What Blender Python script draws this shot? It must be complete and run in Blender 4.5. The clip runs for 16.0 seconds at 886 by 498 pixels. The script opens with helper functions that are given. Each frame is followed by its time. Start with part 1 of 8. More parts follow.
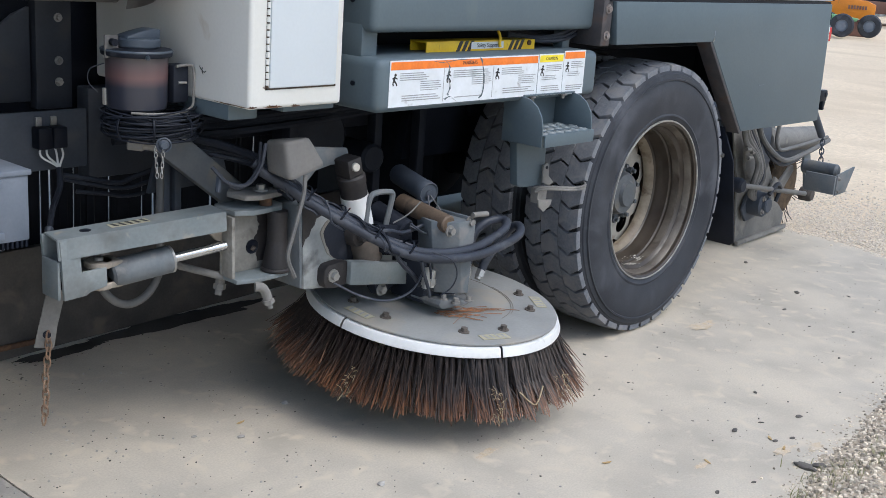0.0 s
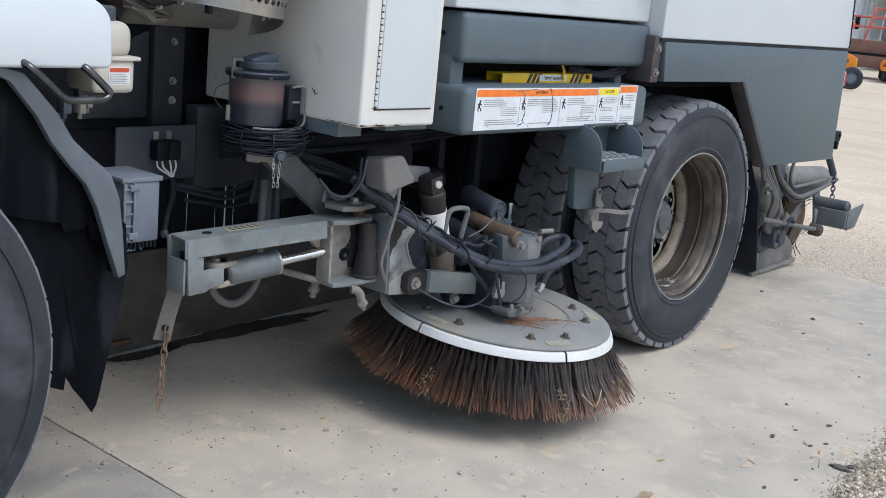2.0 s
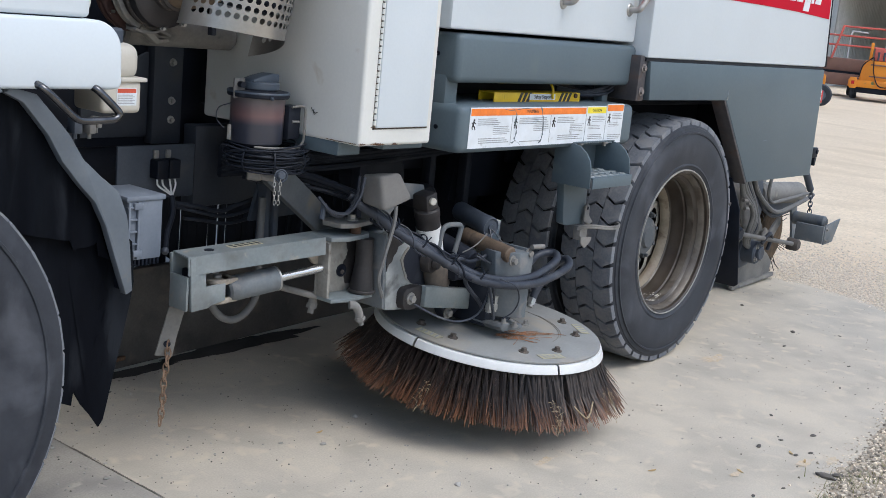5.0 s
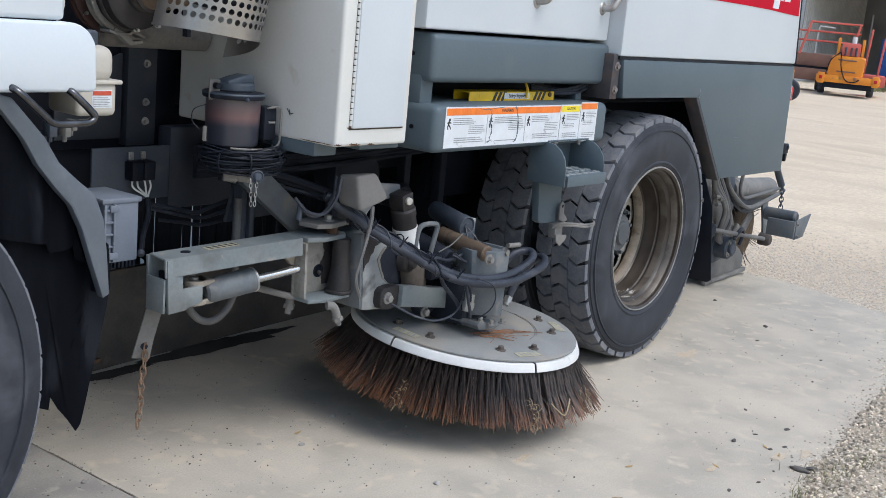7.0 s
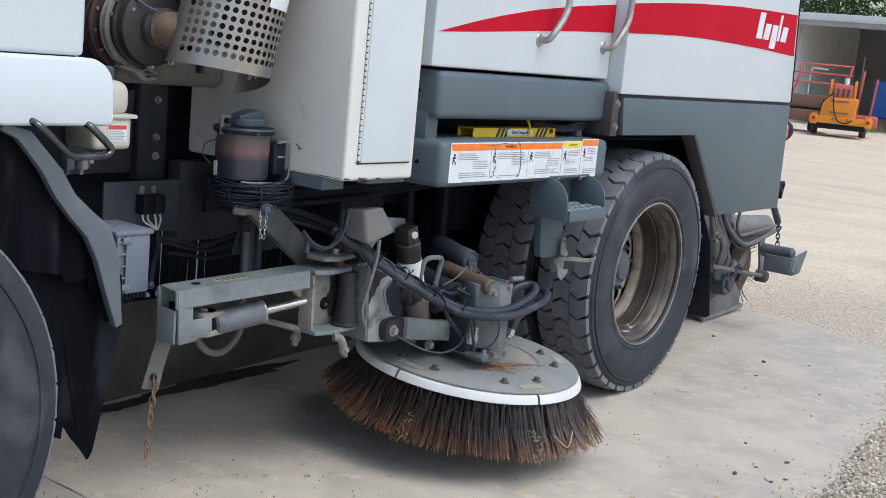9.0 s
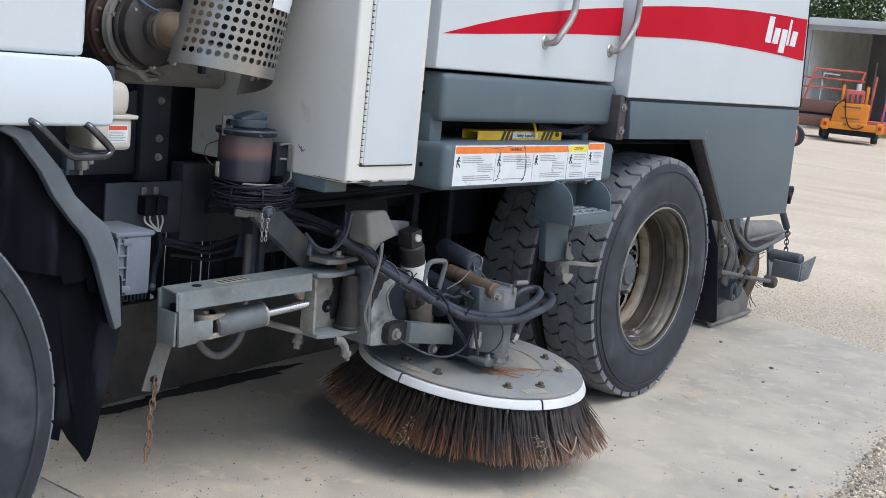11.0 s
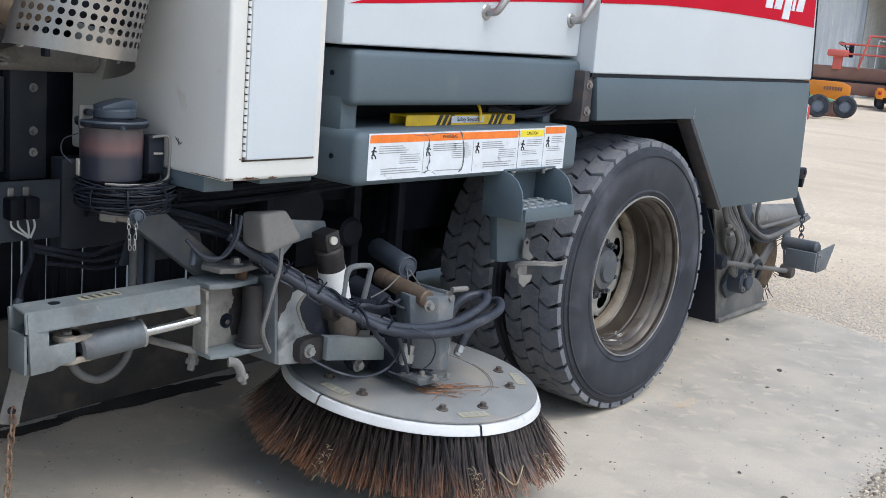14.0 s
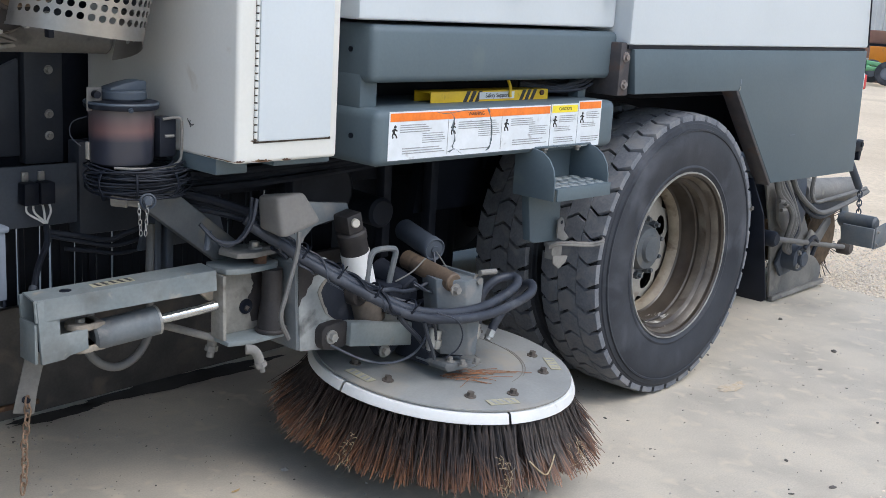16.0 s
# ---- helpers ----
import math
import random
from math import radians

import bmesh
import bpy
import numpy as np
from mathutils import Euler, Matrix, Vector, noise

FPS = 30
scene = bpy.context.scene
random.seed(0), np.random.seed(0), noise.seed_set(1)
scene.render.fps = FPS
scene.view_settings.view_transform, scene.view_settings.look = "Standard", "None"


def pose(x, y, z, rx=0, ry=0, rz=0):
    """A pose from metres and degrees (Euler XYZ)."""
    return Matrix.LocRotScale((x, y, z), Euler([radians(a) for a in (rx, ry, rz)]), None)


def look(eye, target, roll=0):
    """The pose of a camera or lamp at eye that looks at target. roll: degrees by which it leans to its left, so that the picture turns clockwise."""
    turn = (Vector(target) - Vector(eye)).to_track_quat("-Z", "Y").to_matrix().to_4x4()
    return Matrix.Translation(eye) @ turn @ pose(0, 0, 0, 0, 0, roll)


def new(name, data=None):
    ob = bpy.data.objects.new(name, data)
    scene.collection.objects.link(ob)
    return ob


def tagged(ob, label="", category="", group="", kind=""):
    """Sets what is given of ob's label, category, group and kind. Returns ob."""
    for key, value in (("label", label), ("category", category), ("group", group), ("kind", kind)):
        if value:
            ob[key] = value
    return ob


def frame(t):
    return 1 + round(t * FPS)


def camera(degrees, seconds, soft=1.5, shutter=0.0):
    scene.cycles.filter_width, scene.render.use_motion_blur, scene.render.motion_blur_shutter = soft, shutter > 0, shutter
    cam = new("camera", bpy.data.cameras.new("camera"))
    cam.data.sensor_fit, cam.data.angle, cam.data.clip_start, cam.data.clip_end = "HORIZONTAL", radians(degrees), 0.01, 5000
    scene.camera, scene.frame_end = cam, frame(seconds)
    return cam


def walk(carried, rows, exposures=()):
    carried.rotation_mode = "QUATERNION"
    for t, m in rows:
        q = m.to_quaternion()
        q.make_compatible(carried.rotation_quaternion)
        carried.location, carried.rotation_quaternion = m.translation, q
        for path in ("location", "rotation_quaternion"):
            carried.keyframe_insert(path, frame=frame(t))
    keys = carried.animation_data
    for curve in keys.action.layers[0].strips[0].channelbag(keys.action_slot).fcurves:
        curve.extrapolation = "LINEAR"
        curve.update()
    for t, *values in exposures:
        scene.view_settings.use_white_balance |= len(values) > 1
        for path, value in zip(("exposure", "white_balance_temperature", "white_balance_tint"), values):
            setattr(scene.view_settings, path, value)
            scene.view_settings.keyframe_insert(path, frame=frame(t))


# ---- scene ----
cam = camera(43.1, 16.0, soft=0.4)
PATH = [
    (0, (-3.615, -2.056, 1.375), (-2.147, -0.804, 0.85), 4.1),
    (0.5, (-3.707, -2.054, 1.371), (-2.245, -0.79, 0.858), 4.1),
    (1, (-3.852, -2.063, 1.357), (-2.383, -0.798, 0.863), 4.1),
    (1.5, (-3.952, -2.053, 1.344), (-2.46, -0.798, 0.901), 4.8),
    (2, (-4.039, -2.039, 1.339), (-2.532, -0.803, 0.889), 5.6),
    (2.5, (-4.103, -2.038, 1.343), (-2.604, -0.789, 0.906), 5.7),
    (3, (-4.136, -2.042, 1.342), (-2.61, -0.823, 0.912), 5.8),
    (3.5, (-4.147, -2.029, 1.344), (-2.606, -0.829, 0.917), 5.7),
    (4, (-4.143, -2.025, 1.346), (-2.607, -0.816, 0.924), 5.6),
    (6.5, (-4.131, -2.031, 1.342), (-2.567, -0.854, 0.931), 5.4),
    (7, (-4.149, -2.02, 1.354), (-2.577, -0.856, 0.936), 5.4),
    (7.5, (-4.181, -2.033, 1.35), (-2.609, -0.865, 0.948), 5.5),
    (8, (-4.199, -2.03, 1.343), (-2.619, -0.866, 0.959), 5.4),
    (8.5, (-4.204, -2.023, 1.339), (-2.62, -0.86, 0.97), 5.4),
    (9, (-4.212, -2.03, 1.342), (-2.627, -0.86, 0.994), 5.5),
    (11.5, (-4.152, -2.035, 1.338), (-2.582, -0.844, 0.992), 5.8),
    (12, (-4.027, -2.054, 1.348), (-2.476, -0.846, 0.983), 5.5),
    (12.5, (-3.838, -2.044, 1.353), (-2.299, -0.826, 0.967), 4.9),
    (13, (-3.638, -2.039, 1.348), (-2.096, -0.825, 0.961), 5.0),
    (13.5, (-3.595, -2.034, 1.364), (-2.086, -0.784, 0.964), 5.0),
    (14, (-3.575, -2.03, 1.362), (-2.068, -0.776, 0.97), 4.6),
    (14.5, (-3.496, -2.038, 1.349), (-2.078, -0.689, 0.936), 2.8),
    (15, (-3.414, -2.037, 1.36), (-1.992, -0.71, 0.896), 3.1),
    (15.5, (-3.421, -2.035, 1.354), (-1.985, -0.72, 0.896), 3.4),
    (16, (-3.424, -2.03, 1.366), (-1.997, -0.701, 0.922), 3.5),
]
walk(cam, [(t, look(eye, target, roll)) for t, eye, target, roll in PATH], exposures=[(0, 0.10, 6000, 8), (2, 0.03, 6000, 8), (12, 0.03, 6000, 8), (13.5, 0.11, 6000, 8), (16, 0.12, 6000, 8)])

# ---- light ----
world = bpy.data.worlds.new("sky")
scene.world = world
world.use_nodes = True
wn, wl = world.node_tree.nodes, world.node_tree.links
sky = wn.new("ShaderNodeTexSky")
sky.sky_type, sky.sun_disc = "NISHITA", False
sky.sun_elevation, sky.sun_rotation = radians(57), radians(177)
sky.air_density, sky.dust_density = 1.2, 3.0
pale = wn.new("ShaderNodeHueSaturation")
pale.inputs["Saturation"].default_value = 1.0
pale.inputs["Value"].default_value = 1.0
wl.new(sky.outputs[0], pale.inputs["Color"])
wl.new(pale.outputs[0], wn["Background"].inputs["Color"])
wn["Background"].inputs["Strength"].default_value = 0.188
sun = new("sun", bpy.data.lights.new("sun", "SUN"))
sun.data.energy, sun.data.angle, sun.data.color = 1.3, radians(30), (1.0, 0.97, 0.92)
sun.matrix_world = look((0.5, -8.5, 13), (0, 0, 0))

# ---- materials ----
def surface(name, c1, c2, scale=6.0, rough=0.6, metal=0.0, bump=0.2, fine=120.0, dust=None, dust_amount=0.4, dust_scale=9.0,
            speck=0.06, rough2=None, spec=0.5, depth=0.002, stretch=(1, 1, 1), stain=None, stain_scale=1.0, stain_amount=0.2, spots=None, spots_scale=60.0, island=0.0):
    """Two tones mixed by broad noise, fine grain, an optional coat of dust or rust in patches, and a fine relief."""
    m = bpy.data.materials.new(name)
    m.use_nodes = True
    n, l = m.node_tree.nodes, m.node_tree.links
    b = n["Principled BSDF"]
    co = n.new("ShaderNodeTexCoord")
    mp = n.new("ShaderNodeMapping")
    mp.inputs["Scale"].default_value = stretch
    l.new(co.outputs["Object"], mp.inputs["Vector"])

    def noise_tex(s, detail=4.0, distort=0.0):
        t = n.new("ShaderNodeTexNoise")
        t.inputs["Scale"].default_value, t.inputs["Detail"].default_value = s, detail
        t.inputs["Distortion"].default_value = distort
        l.new(mp.outputs[0], t.inputs["Vector"])
        return t

    def ramp(src, lo, hi):
        r = n.new("ShaderNodeMapRange")
        r.inputs["From Min"].default_value, r.inputs["From Max"].default_value = lo, hi
        l.new(src, r.inputs["Value"])
        return r.outputs["Result"]

    def mix(a, bb, f, mode="MIX"):
        x = n.new("ShaderNodeMix")
        x.data_type, x.blend_type = "RGBA", mode
        for s, v in (("A", a), ("B", bb)):
            k = [i for i in x.inputs if i.name == s and i.type == "RGBA"][0]
            if isinstance(v, tuple):
                k.default_value = (*v, 1)
            else:
                l.new(v, k)
        if isinstance(f, float):
            x.inputs["Factor"].default_value = f
        else:
            l.new(f, x.inputs["Factor"])
        return [o for o in x.outputs if o.type == "RGBA"][0]

    broad = noise_tex(scale, 6.0, 0.15)
    grain = noise_tex(fine, 3.0)
    col = mix(c1, c2, ramp(broad.outputs["Fac"], 0.36, 0.64))
    g = n.new("ShaderNodeMapRange")
    g.inputs["To Min"].default_value, g.inputs["To Max"].default_value = 1 - speck * 3, 1 + speck * 3
    l.new(grain.outputs["Fac"], g.inputs["Value"])
    col = mix(col, g.outputs["Result"], 1.0, "MULTIPLY")
    if island:
        geo = n.new("ShaderNodeNewGeometry")
        tone = n.new("ShaderNodeMapRange")
        tone.inputs["To Min"].default_value, tone.inputs["To Max"].default_value = 1 - island, 1 + island
        l.new(geo.outputs["Random Per Island"], tone.inputs["Value"])
        col = mix(col, tone.outputs["Result"], 1.0, "MULTIPLY")
    if stain:
        sn = noise_tex(stain_scale, 9.0, 0.25)
        col = mix(col, stain, ramp(sn.outputs["Fac"], 0.66 - stain_amount * 0.5, 0.95 - stain_amount * 0.3))
    if spots:
        vo = n.new("ShaderNodeTexVoronoi")
        vo.inputs["Scale"].default_value = spots_scale
        l.new(mp.outputs[0], vo.inputs["Vector"])
        thin = noise_tex(spots_scale * 0.12, 2.0)
        lim = n.new("ShaderNodeMath")
        lim.operation = "MULTIPLY_ADD"
        l.new(thin.outputs["Fac"], lim.inputs[0])
        lim.inputs[1].default_value, lim.inputs[2].default_value = 0.8, -0.41
        lt = n.new("ShaderNodeMath")
        lt.operation = "LESS_THAN"
        l.new(vo.outputs["Distance"], lt.inputs[0])
        l.new(lim.outputs[0], lt.inputs[1])
        col = mix(col, spots, lt.outputs[0])
    rough_out = None
    if dust:
        dn = noise_tex(dust_scale, 7.0, 0.4)
        f = ramp(dn.outputs["Fac"], 0.68 - dust_amount * 0.5, 0.78 - dust_amount * 0.3)
        col = mix(col, dust, f)
        rr = n.new("ShaderNodeMapRange")
        rr.inputs["To Min"].default_value, rr.inputs["To Max"].default_value = rough, min(1.0, rough2 or rough + 0.3)
        l.new(f, rr.inputs["Value"])
        rough_out = rr.outputs["Result"]
        mm = n.new("ShaderNodeMapRange")
        mm.inputs["To Min"].default_value, mm.inputs["To Max"].default_value = metal, 0.0
        l.new(f, mm.inputs["Value"])
        l.new(mm.outputs["Result"], b.inputs["Metallic"])
    else:
        b.inputs["Metallic"].default_value = metal
        rr = n.new("ShaderNodeMapRange")
        rr.inputs["To Min"].default_value, rr.inputs["To Max"].default_value = max(0.05, rough - 0.1), min(1.0, rough + 0.1)
        l.new(broad.outputs["Fac"], rr.inputs["Value"])
        rough_out = rr.outputs["Result"]
    l.new(rough_out, b.inputs["Roughness"])
    l.new(col, b.inputs["Base Color"])
    b.inputs["Specular IOR Level"].default_value = spec
    if bump:
        bp = n.new("ShaderNodeBump")
        bp.inputs["Strength"].default_value, bp.inputs["Distance"].default_value = bump, depth
        l.new(grain.outputs["Fac"], bp.inputs["Height"])
        l.new(bp.outputs["Normal"], b.inputs["Normal"])
    return m


M = {}
M["white"] = surface("white_paint", (0.60, 0.655, 0.70), (0.56, 0.61, 0.65), 1.6, 0.42, bump=0.04, speck=0.01, dust=(0.52, 0.47, 0.40), dust_amount=0.05, dust_scale=3.0)
M["cream"] = surface("aged_white_paint", (0.7062, 0.7169, 0.6955), (0.6313, 0.6313, 0.5992), 2.2, 0.5, bump=0.05, speck=0.015, dust=(0.4815, 0.428, 0.3531), dust_amount=0.0, dust_scale=7.0)
M["grey"] = surface("blue_grey_paint", (0.08712, 0.1172, 0.1389), (0.099, 0.1303, 0.1507), 2.5, 0.50, bump=0.05, speck=0.03, spec=0.35, dust=(0.1337, 0.1616, 0.1675), dust_amount=0.04, dust_scale=4.0)
M["grey_dirty"] = surface("dusty_grey_paint", (0.105, 0.125, 0.1419), (0.1449, 0.155, 0.1624), 9.0, 0.6, bump=0.1, speck=0.05, dust=(0.2, 0.195, 0.1902), dust_amount=0.22, dust_scale=20.0, stain=(0.045, 0.045, 0.04729), stain_scale=10.0, stain_amount=0.26)
M["arm"] = surface("dusty_arm_paint", (0.16, 0.188, 0.1986), (0.21, 0.232, 0.2363), 7.0, 0.55, bump=0.1, speck=0.05, dust=(0.29, 0.275, 0.2444), dust_amount=0.10, dust_scale=22.0, stain=(0.085, 0.08, 0.07639), stain_scale=11.0, stain_amount=0.26)
M["overspray"] = surface("worn_light_grey_paint", (0.31, 0.325, 0.325), (0.215, 0.23, 0.235), 14.0, 0.65, bump=0.12, speck=0.05, dust=(0.05, 0.05, 0.052), dust_amount=0.22, dust_scale=11.0)
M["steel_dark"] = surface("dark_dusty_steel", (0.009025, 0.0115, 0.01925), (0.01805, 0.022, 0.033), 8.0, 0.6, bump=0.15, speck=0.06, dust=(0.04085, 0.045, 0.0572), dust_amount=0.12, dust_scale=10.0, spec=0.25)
M["steel_mid"] = surface("dusty_dark_grey_paint", (0.04085, 0.052, 0.0726), (0.0551, 0.067, 0.088), 9.0, 0.6, bump=0.12, speck=0.06, dust=(0.0874, 0.093, 0.1056), dust_amount=0.18, dust_scale=10.0)
# black parts; on sheets under the body this colour also stands for shade
M["black"] = surface("black_plastic_and_shade", (0.005225, 0.0072, 0.01288), (0.0095, 0.0125, 0.02128), 10.0, 0.5, bump=0.06, speck=0.04, dust=(0.02185, 0.027, 0.03808), dust_amount=0.10, spec=0.2)
# near black: the shade under the cab is put into this rubber's colour
M["flap"] = surface("shade_darkened_flap_rubber", (0.002475, 0.0033, 0.0058), (0.00495, 0.006325, 0.00928), 9.0, 0.7, bump=0.2, speck=0.12, dust=(0.0165, 0.0187, 0.0232), dust_amount=0.20, dust_scale=16.0, spec=0.07, stretch=(1, 1, 0.22))
M["rubber"] = surface("tyre_sidewall_rubber", (0.0236, 0.02724, 0.03581), (0.04104, 0.04505, 0.05544), 4.0, 0.62, bump=0.12, speck=0.05, dust=(0.08208, 0.08695, 0.1016), dust_amount=0.30, dust_scale=5.0, spec=0.35, stain=(0.01231, 0.01467, 0.02194), stain_scale=5.5, stain_amount=0.46)
M["tread"] = surface("dusty_tread_rubber", (0.1196, 0.129, 0.1505), (0.1647, 0.1748, 0.1954), 9.0, 0.85, bump=0.4, speck=0.11, dust=(0.2013, 0.2021, 0.2086), dust_amount=0.35, dust_scale=20.0)
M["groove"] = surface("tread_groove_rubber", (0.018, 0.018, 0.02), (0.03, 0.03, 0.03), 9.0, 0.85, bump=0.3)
M["hose"] = surface("black_hose_rubber", (0.0247, 0.029, 0.0407), (0.0399, 0.046, 0.0616), 12.0, 0.45, bump=0.25, speck=0.07, dust=(0.08075, 0.087, 0.099), dust_amount=0.20, dust_scale=18.0, spec=0.35)
M["hose_grey"] = surface("dusty_hose", (0.11, 0.11, 0.11), (0.15, 0.148, 0.142), 14.0, 0.7, bump=0.2, speck=0.05)
M["rim"] = surface("dirty_painted_rim", (0.05491, 0.04358, 0.03307), (0.02496, 0.01876, 0.01417), 9.0, 0.36, bump=0.15, speck=0.06, dust=(0.03744, 0.02603, 0.01772), dust_amount=0.35, dust_scale=9.0)
M["disc"] = surface("wheel_disc_paint", (0.40, 0.38, 0.34), (0.30, 0.28, 0.24), 9.0, 0.55, bump=0.12, speck=0.05, dust=(0.13, 0.10, 0.075), dust_amount=0.25)
# lighter rim tone that paints the sheen on the barrel's steps
M["rimsheen"] = surface("worn_sheen_rim", (0.1652, 0.1469, 0.1246), (0.09792, 0.08262, 0.06684), 13.0, 0.38, 0.25, bump=0.1, speck=0.06, dust=(0.05202, 0.03794, 0.02734), dust_amount=0.22, dust_scale=12.0)
M["discrim"] = surface("tan_shoulder_paint", (0.2376, 0.203, 0.1496), (0.1584, 0.126, 0.0884), 14.0, 0.5, bump=0.1, speck=0.06, dust=(0.0864, 0.0595, 0.0374), dust_amount=0.25, dust_scale=18.0)
M["hub"] = surface("blue_grey_hub", (0.07, 0.08, 0.092), (0.10, 0.11, 0.12), 12.0, 0.5, bump=0.15, speck=0.06, dust=(0.15, 0.14, 0.12), dust_amount=0.2)
M["chalk"] = surface("dried_white_residue", (0.62, 0.60, 0.56), (0.45, 0.43, 0.40), 40.0, 0.9, bump=0.5, speck=0.1)
M["chrome"] = surface("polished_rod", (0.62, 0.63, 0.64), (0.52, 0.53, 0.54), 10.0, 0.22, 0.9, bump=0.03, speck=0.02)
M["zinc"] = surface("zinc_plated_steel", (0.42, 0.42, 0.41), (0.30, 0.295, 0.28), 30.0, 0.42, 0.6, bump=0.1, speck=0.06)
M["perf"] = surface("perforated_stainless", (0.40, 0.38, 0.355), (0.30, 0.285, 0.265), 8.0, 0.34, 0.8, bump=0.04, speck=0.03)
M["rust"] = surface("rusty_steel", (0.115, 0.06, 0.035), (0.07, 0.04, 0.028), 22.0, 0.85, bump=0.4, speck=0.1, dust=(0.19, 0.115, 0.06), dust_amount=0.35, dust_scale=30.0)
M["rustpaint"] = surface("rusty_cylinder_paint", (0.15, 0.11, 0.075), (0.21, 0.155, 0.105), 16.0, 0.6, bump=0.2, speck=0.06)
M["duststeel"] = surface("dust_covered_metal", (0.17, 0.165, 0.155), (0.235, 0.225, 0.21), 9.0, 0.85, bump=0.25, speck=0.06, dust=(0.10, 0.10, 0.10), dust_amount=0.2, dust_scale=12.0)
M["tan"] = surface("dusty_tan_casting", (0.30, 0.265, 0.22), (0.22, 0.19, 0.155), 20.0, 0.8, bump=0.25, speck=0.08)
M["poly"] = surface("white_plastic", (0.74, 0.75, 0.75), (0.66, 0.665, 0.66), 8.0, 0.5, bump=0.05, speck=0.02, dust=(0.45, 0.44, 0.42), dust_amount=0.12, dust_scale=14.0)
M["bottle"] = surface("yellowed_plastic", (0.54, 0.515, 0.455), (0.46, 0.435, 0.385), 5.0, 0.45, bump=0.05, speck=0.02)
M["boxgrey"] = surface("grey_plastic_box", (0.1377, 0.162, 0.2035), (0.171, 0.196, 0.2376), 8.0, 0.6, bump=0.08, speck=0.03, dust=(0.2232, 0.24, 0.264), dust_amount=0.15, dust_scale=14.0)
M["yellow"] = surface("yellow_paint", (0.74, 0.50, 0.015), (0.64, 0.42, 0.015), 14.0, 0.5, bump=0.08, speck=0.03, dust=(0.20, 0.14, 0.06), dust_amount=0.06, dust_scale=18.0)
M["ink"] = surface("black_ink", (0.02, 0.02, 0.022), (0.035, 0.035, 0.037), 60.0, 0.6, bump=0.0)
M["inkgrey"] = surface("faded_print", (0.24, 0.25, 0.26), (0.34, 0.35, 0.36), 60.0, 0.6, bump=0.0)
M["sticker"] = surface("white_vinyl", (0.6768, 0.7154, 0.7622), (0.6204, 0.6566, 0.6901), 20.0, 0.4, bump=0.0, speck=0.02, dust=(0.3572, 0.3626, 0.3708), dust_amount=0.10, dust_scale=26.0)
M["orange"] = surface("orange_vinyl", (0.80, 0.20, 0.02), (0.72, 0.17, 0.02), 20.0, 0.4, bump=0.0)
M["yellowv"] = surface("yellow_vinyl", (0.80, 0.66, 0.03), (0.74, 0.60, 0.03), 20.0, 0.4, bump=0.0)
M["red"] = surface("red_vinyl", (0.47, 0.008, 0.026), (0.43, 0.007, 0.023), 3.0, 0.65, bump=0.02, speck=0.01, spec=0.06)
M["redlens"] = surface("red_lamp_lens", (0.50, 0.012, 0.02), (0.42, 0.01, 0.015), 20.0, 0.2, bump=0.05)
M["paleyellow"] = surface("faded_hazard_sticker", (0.44, 0.41, 0.29), (0.36, 0.34, 0.25), 40.0, 0.6, bump=0.05, speck=0.06)
M["concrete"] = surface("weathered_concrete", (0.5499, 0.4924, 0.4016), (0.4666, 0.426, 0.3589), 2.2, 0.85, bump=0.09, fine=170.0, speck=0.07, stain=(0.3583, 0.3271, 0.2757), stain_scale=3.6, stain_amount=0.47, spots=(0.1473, 0.1338, 0.114), spots_scale=36.0, dust=(0.5647, 0.5004, 0.4016), dust_amount=0.27, dust_scale=13.0, depth=0.003)
# darker concrete: dirt, plus the truck's shade put into the colour
M["concrete_dirty_shaded"] = surface("dirty_shaded_concrete", (0.4232, 0.3914, 0.3431), (0.3396, 0.3171, 0.2826), 2.0, 0.85, bump=0.09, fine=170.0, speck=0.10, stain=(0.2117, 0.2031, 0.1917), stain_scale=4.2, stain_amount=0.46, spots=(0.128, 0.1189, 0.106), spots_scale=36.0, dust=(0.4921, 0.4459, 0.3835), dust_amount=0.16, dust_scale=11.0, depth=0.003)
M["gravel"] = surface("limestone_gravel", (0.7241, 0.6, 0.4372), (0.6629, 0.55, 0.4041), 0.7, 0.95, bump=0.7, fine=45.0, speck=0.12, dust=(0.5966, 0.485, 0.3477), dust_amount=0.30, dust_scale=1.1, depth=0.014, stain=(0.6221, 0.505, 0.3667), stain_scale=0.45, stain_amount=0.5, stretch=(1, 0.5, 1))
M["stone"] = surface("gravel_stone", (0.42, 0.40, 0.37), (0.28, 0.27, 0.25), 30.0, 0.95, bump=0.3, speck=0.1)
# wet concrete with the shade below the deflector in its colour
M["wet"] = surface("wet_shaded_concrete", (0.045, 0.043, 0.042), (0.075, 0.072, 0.07), 6.0, 0.75, bump=0.1, speck=0.04, spec=0.12)


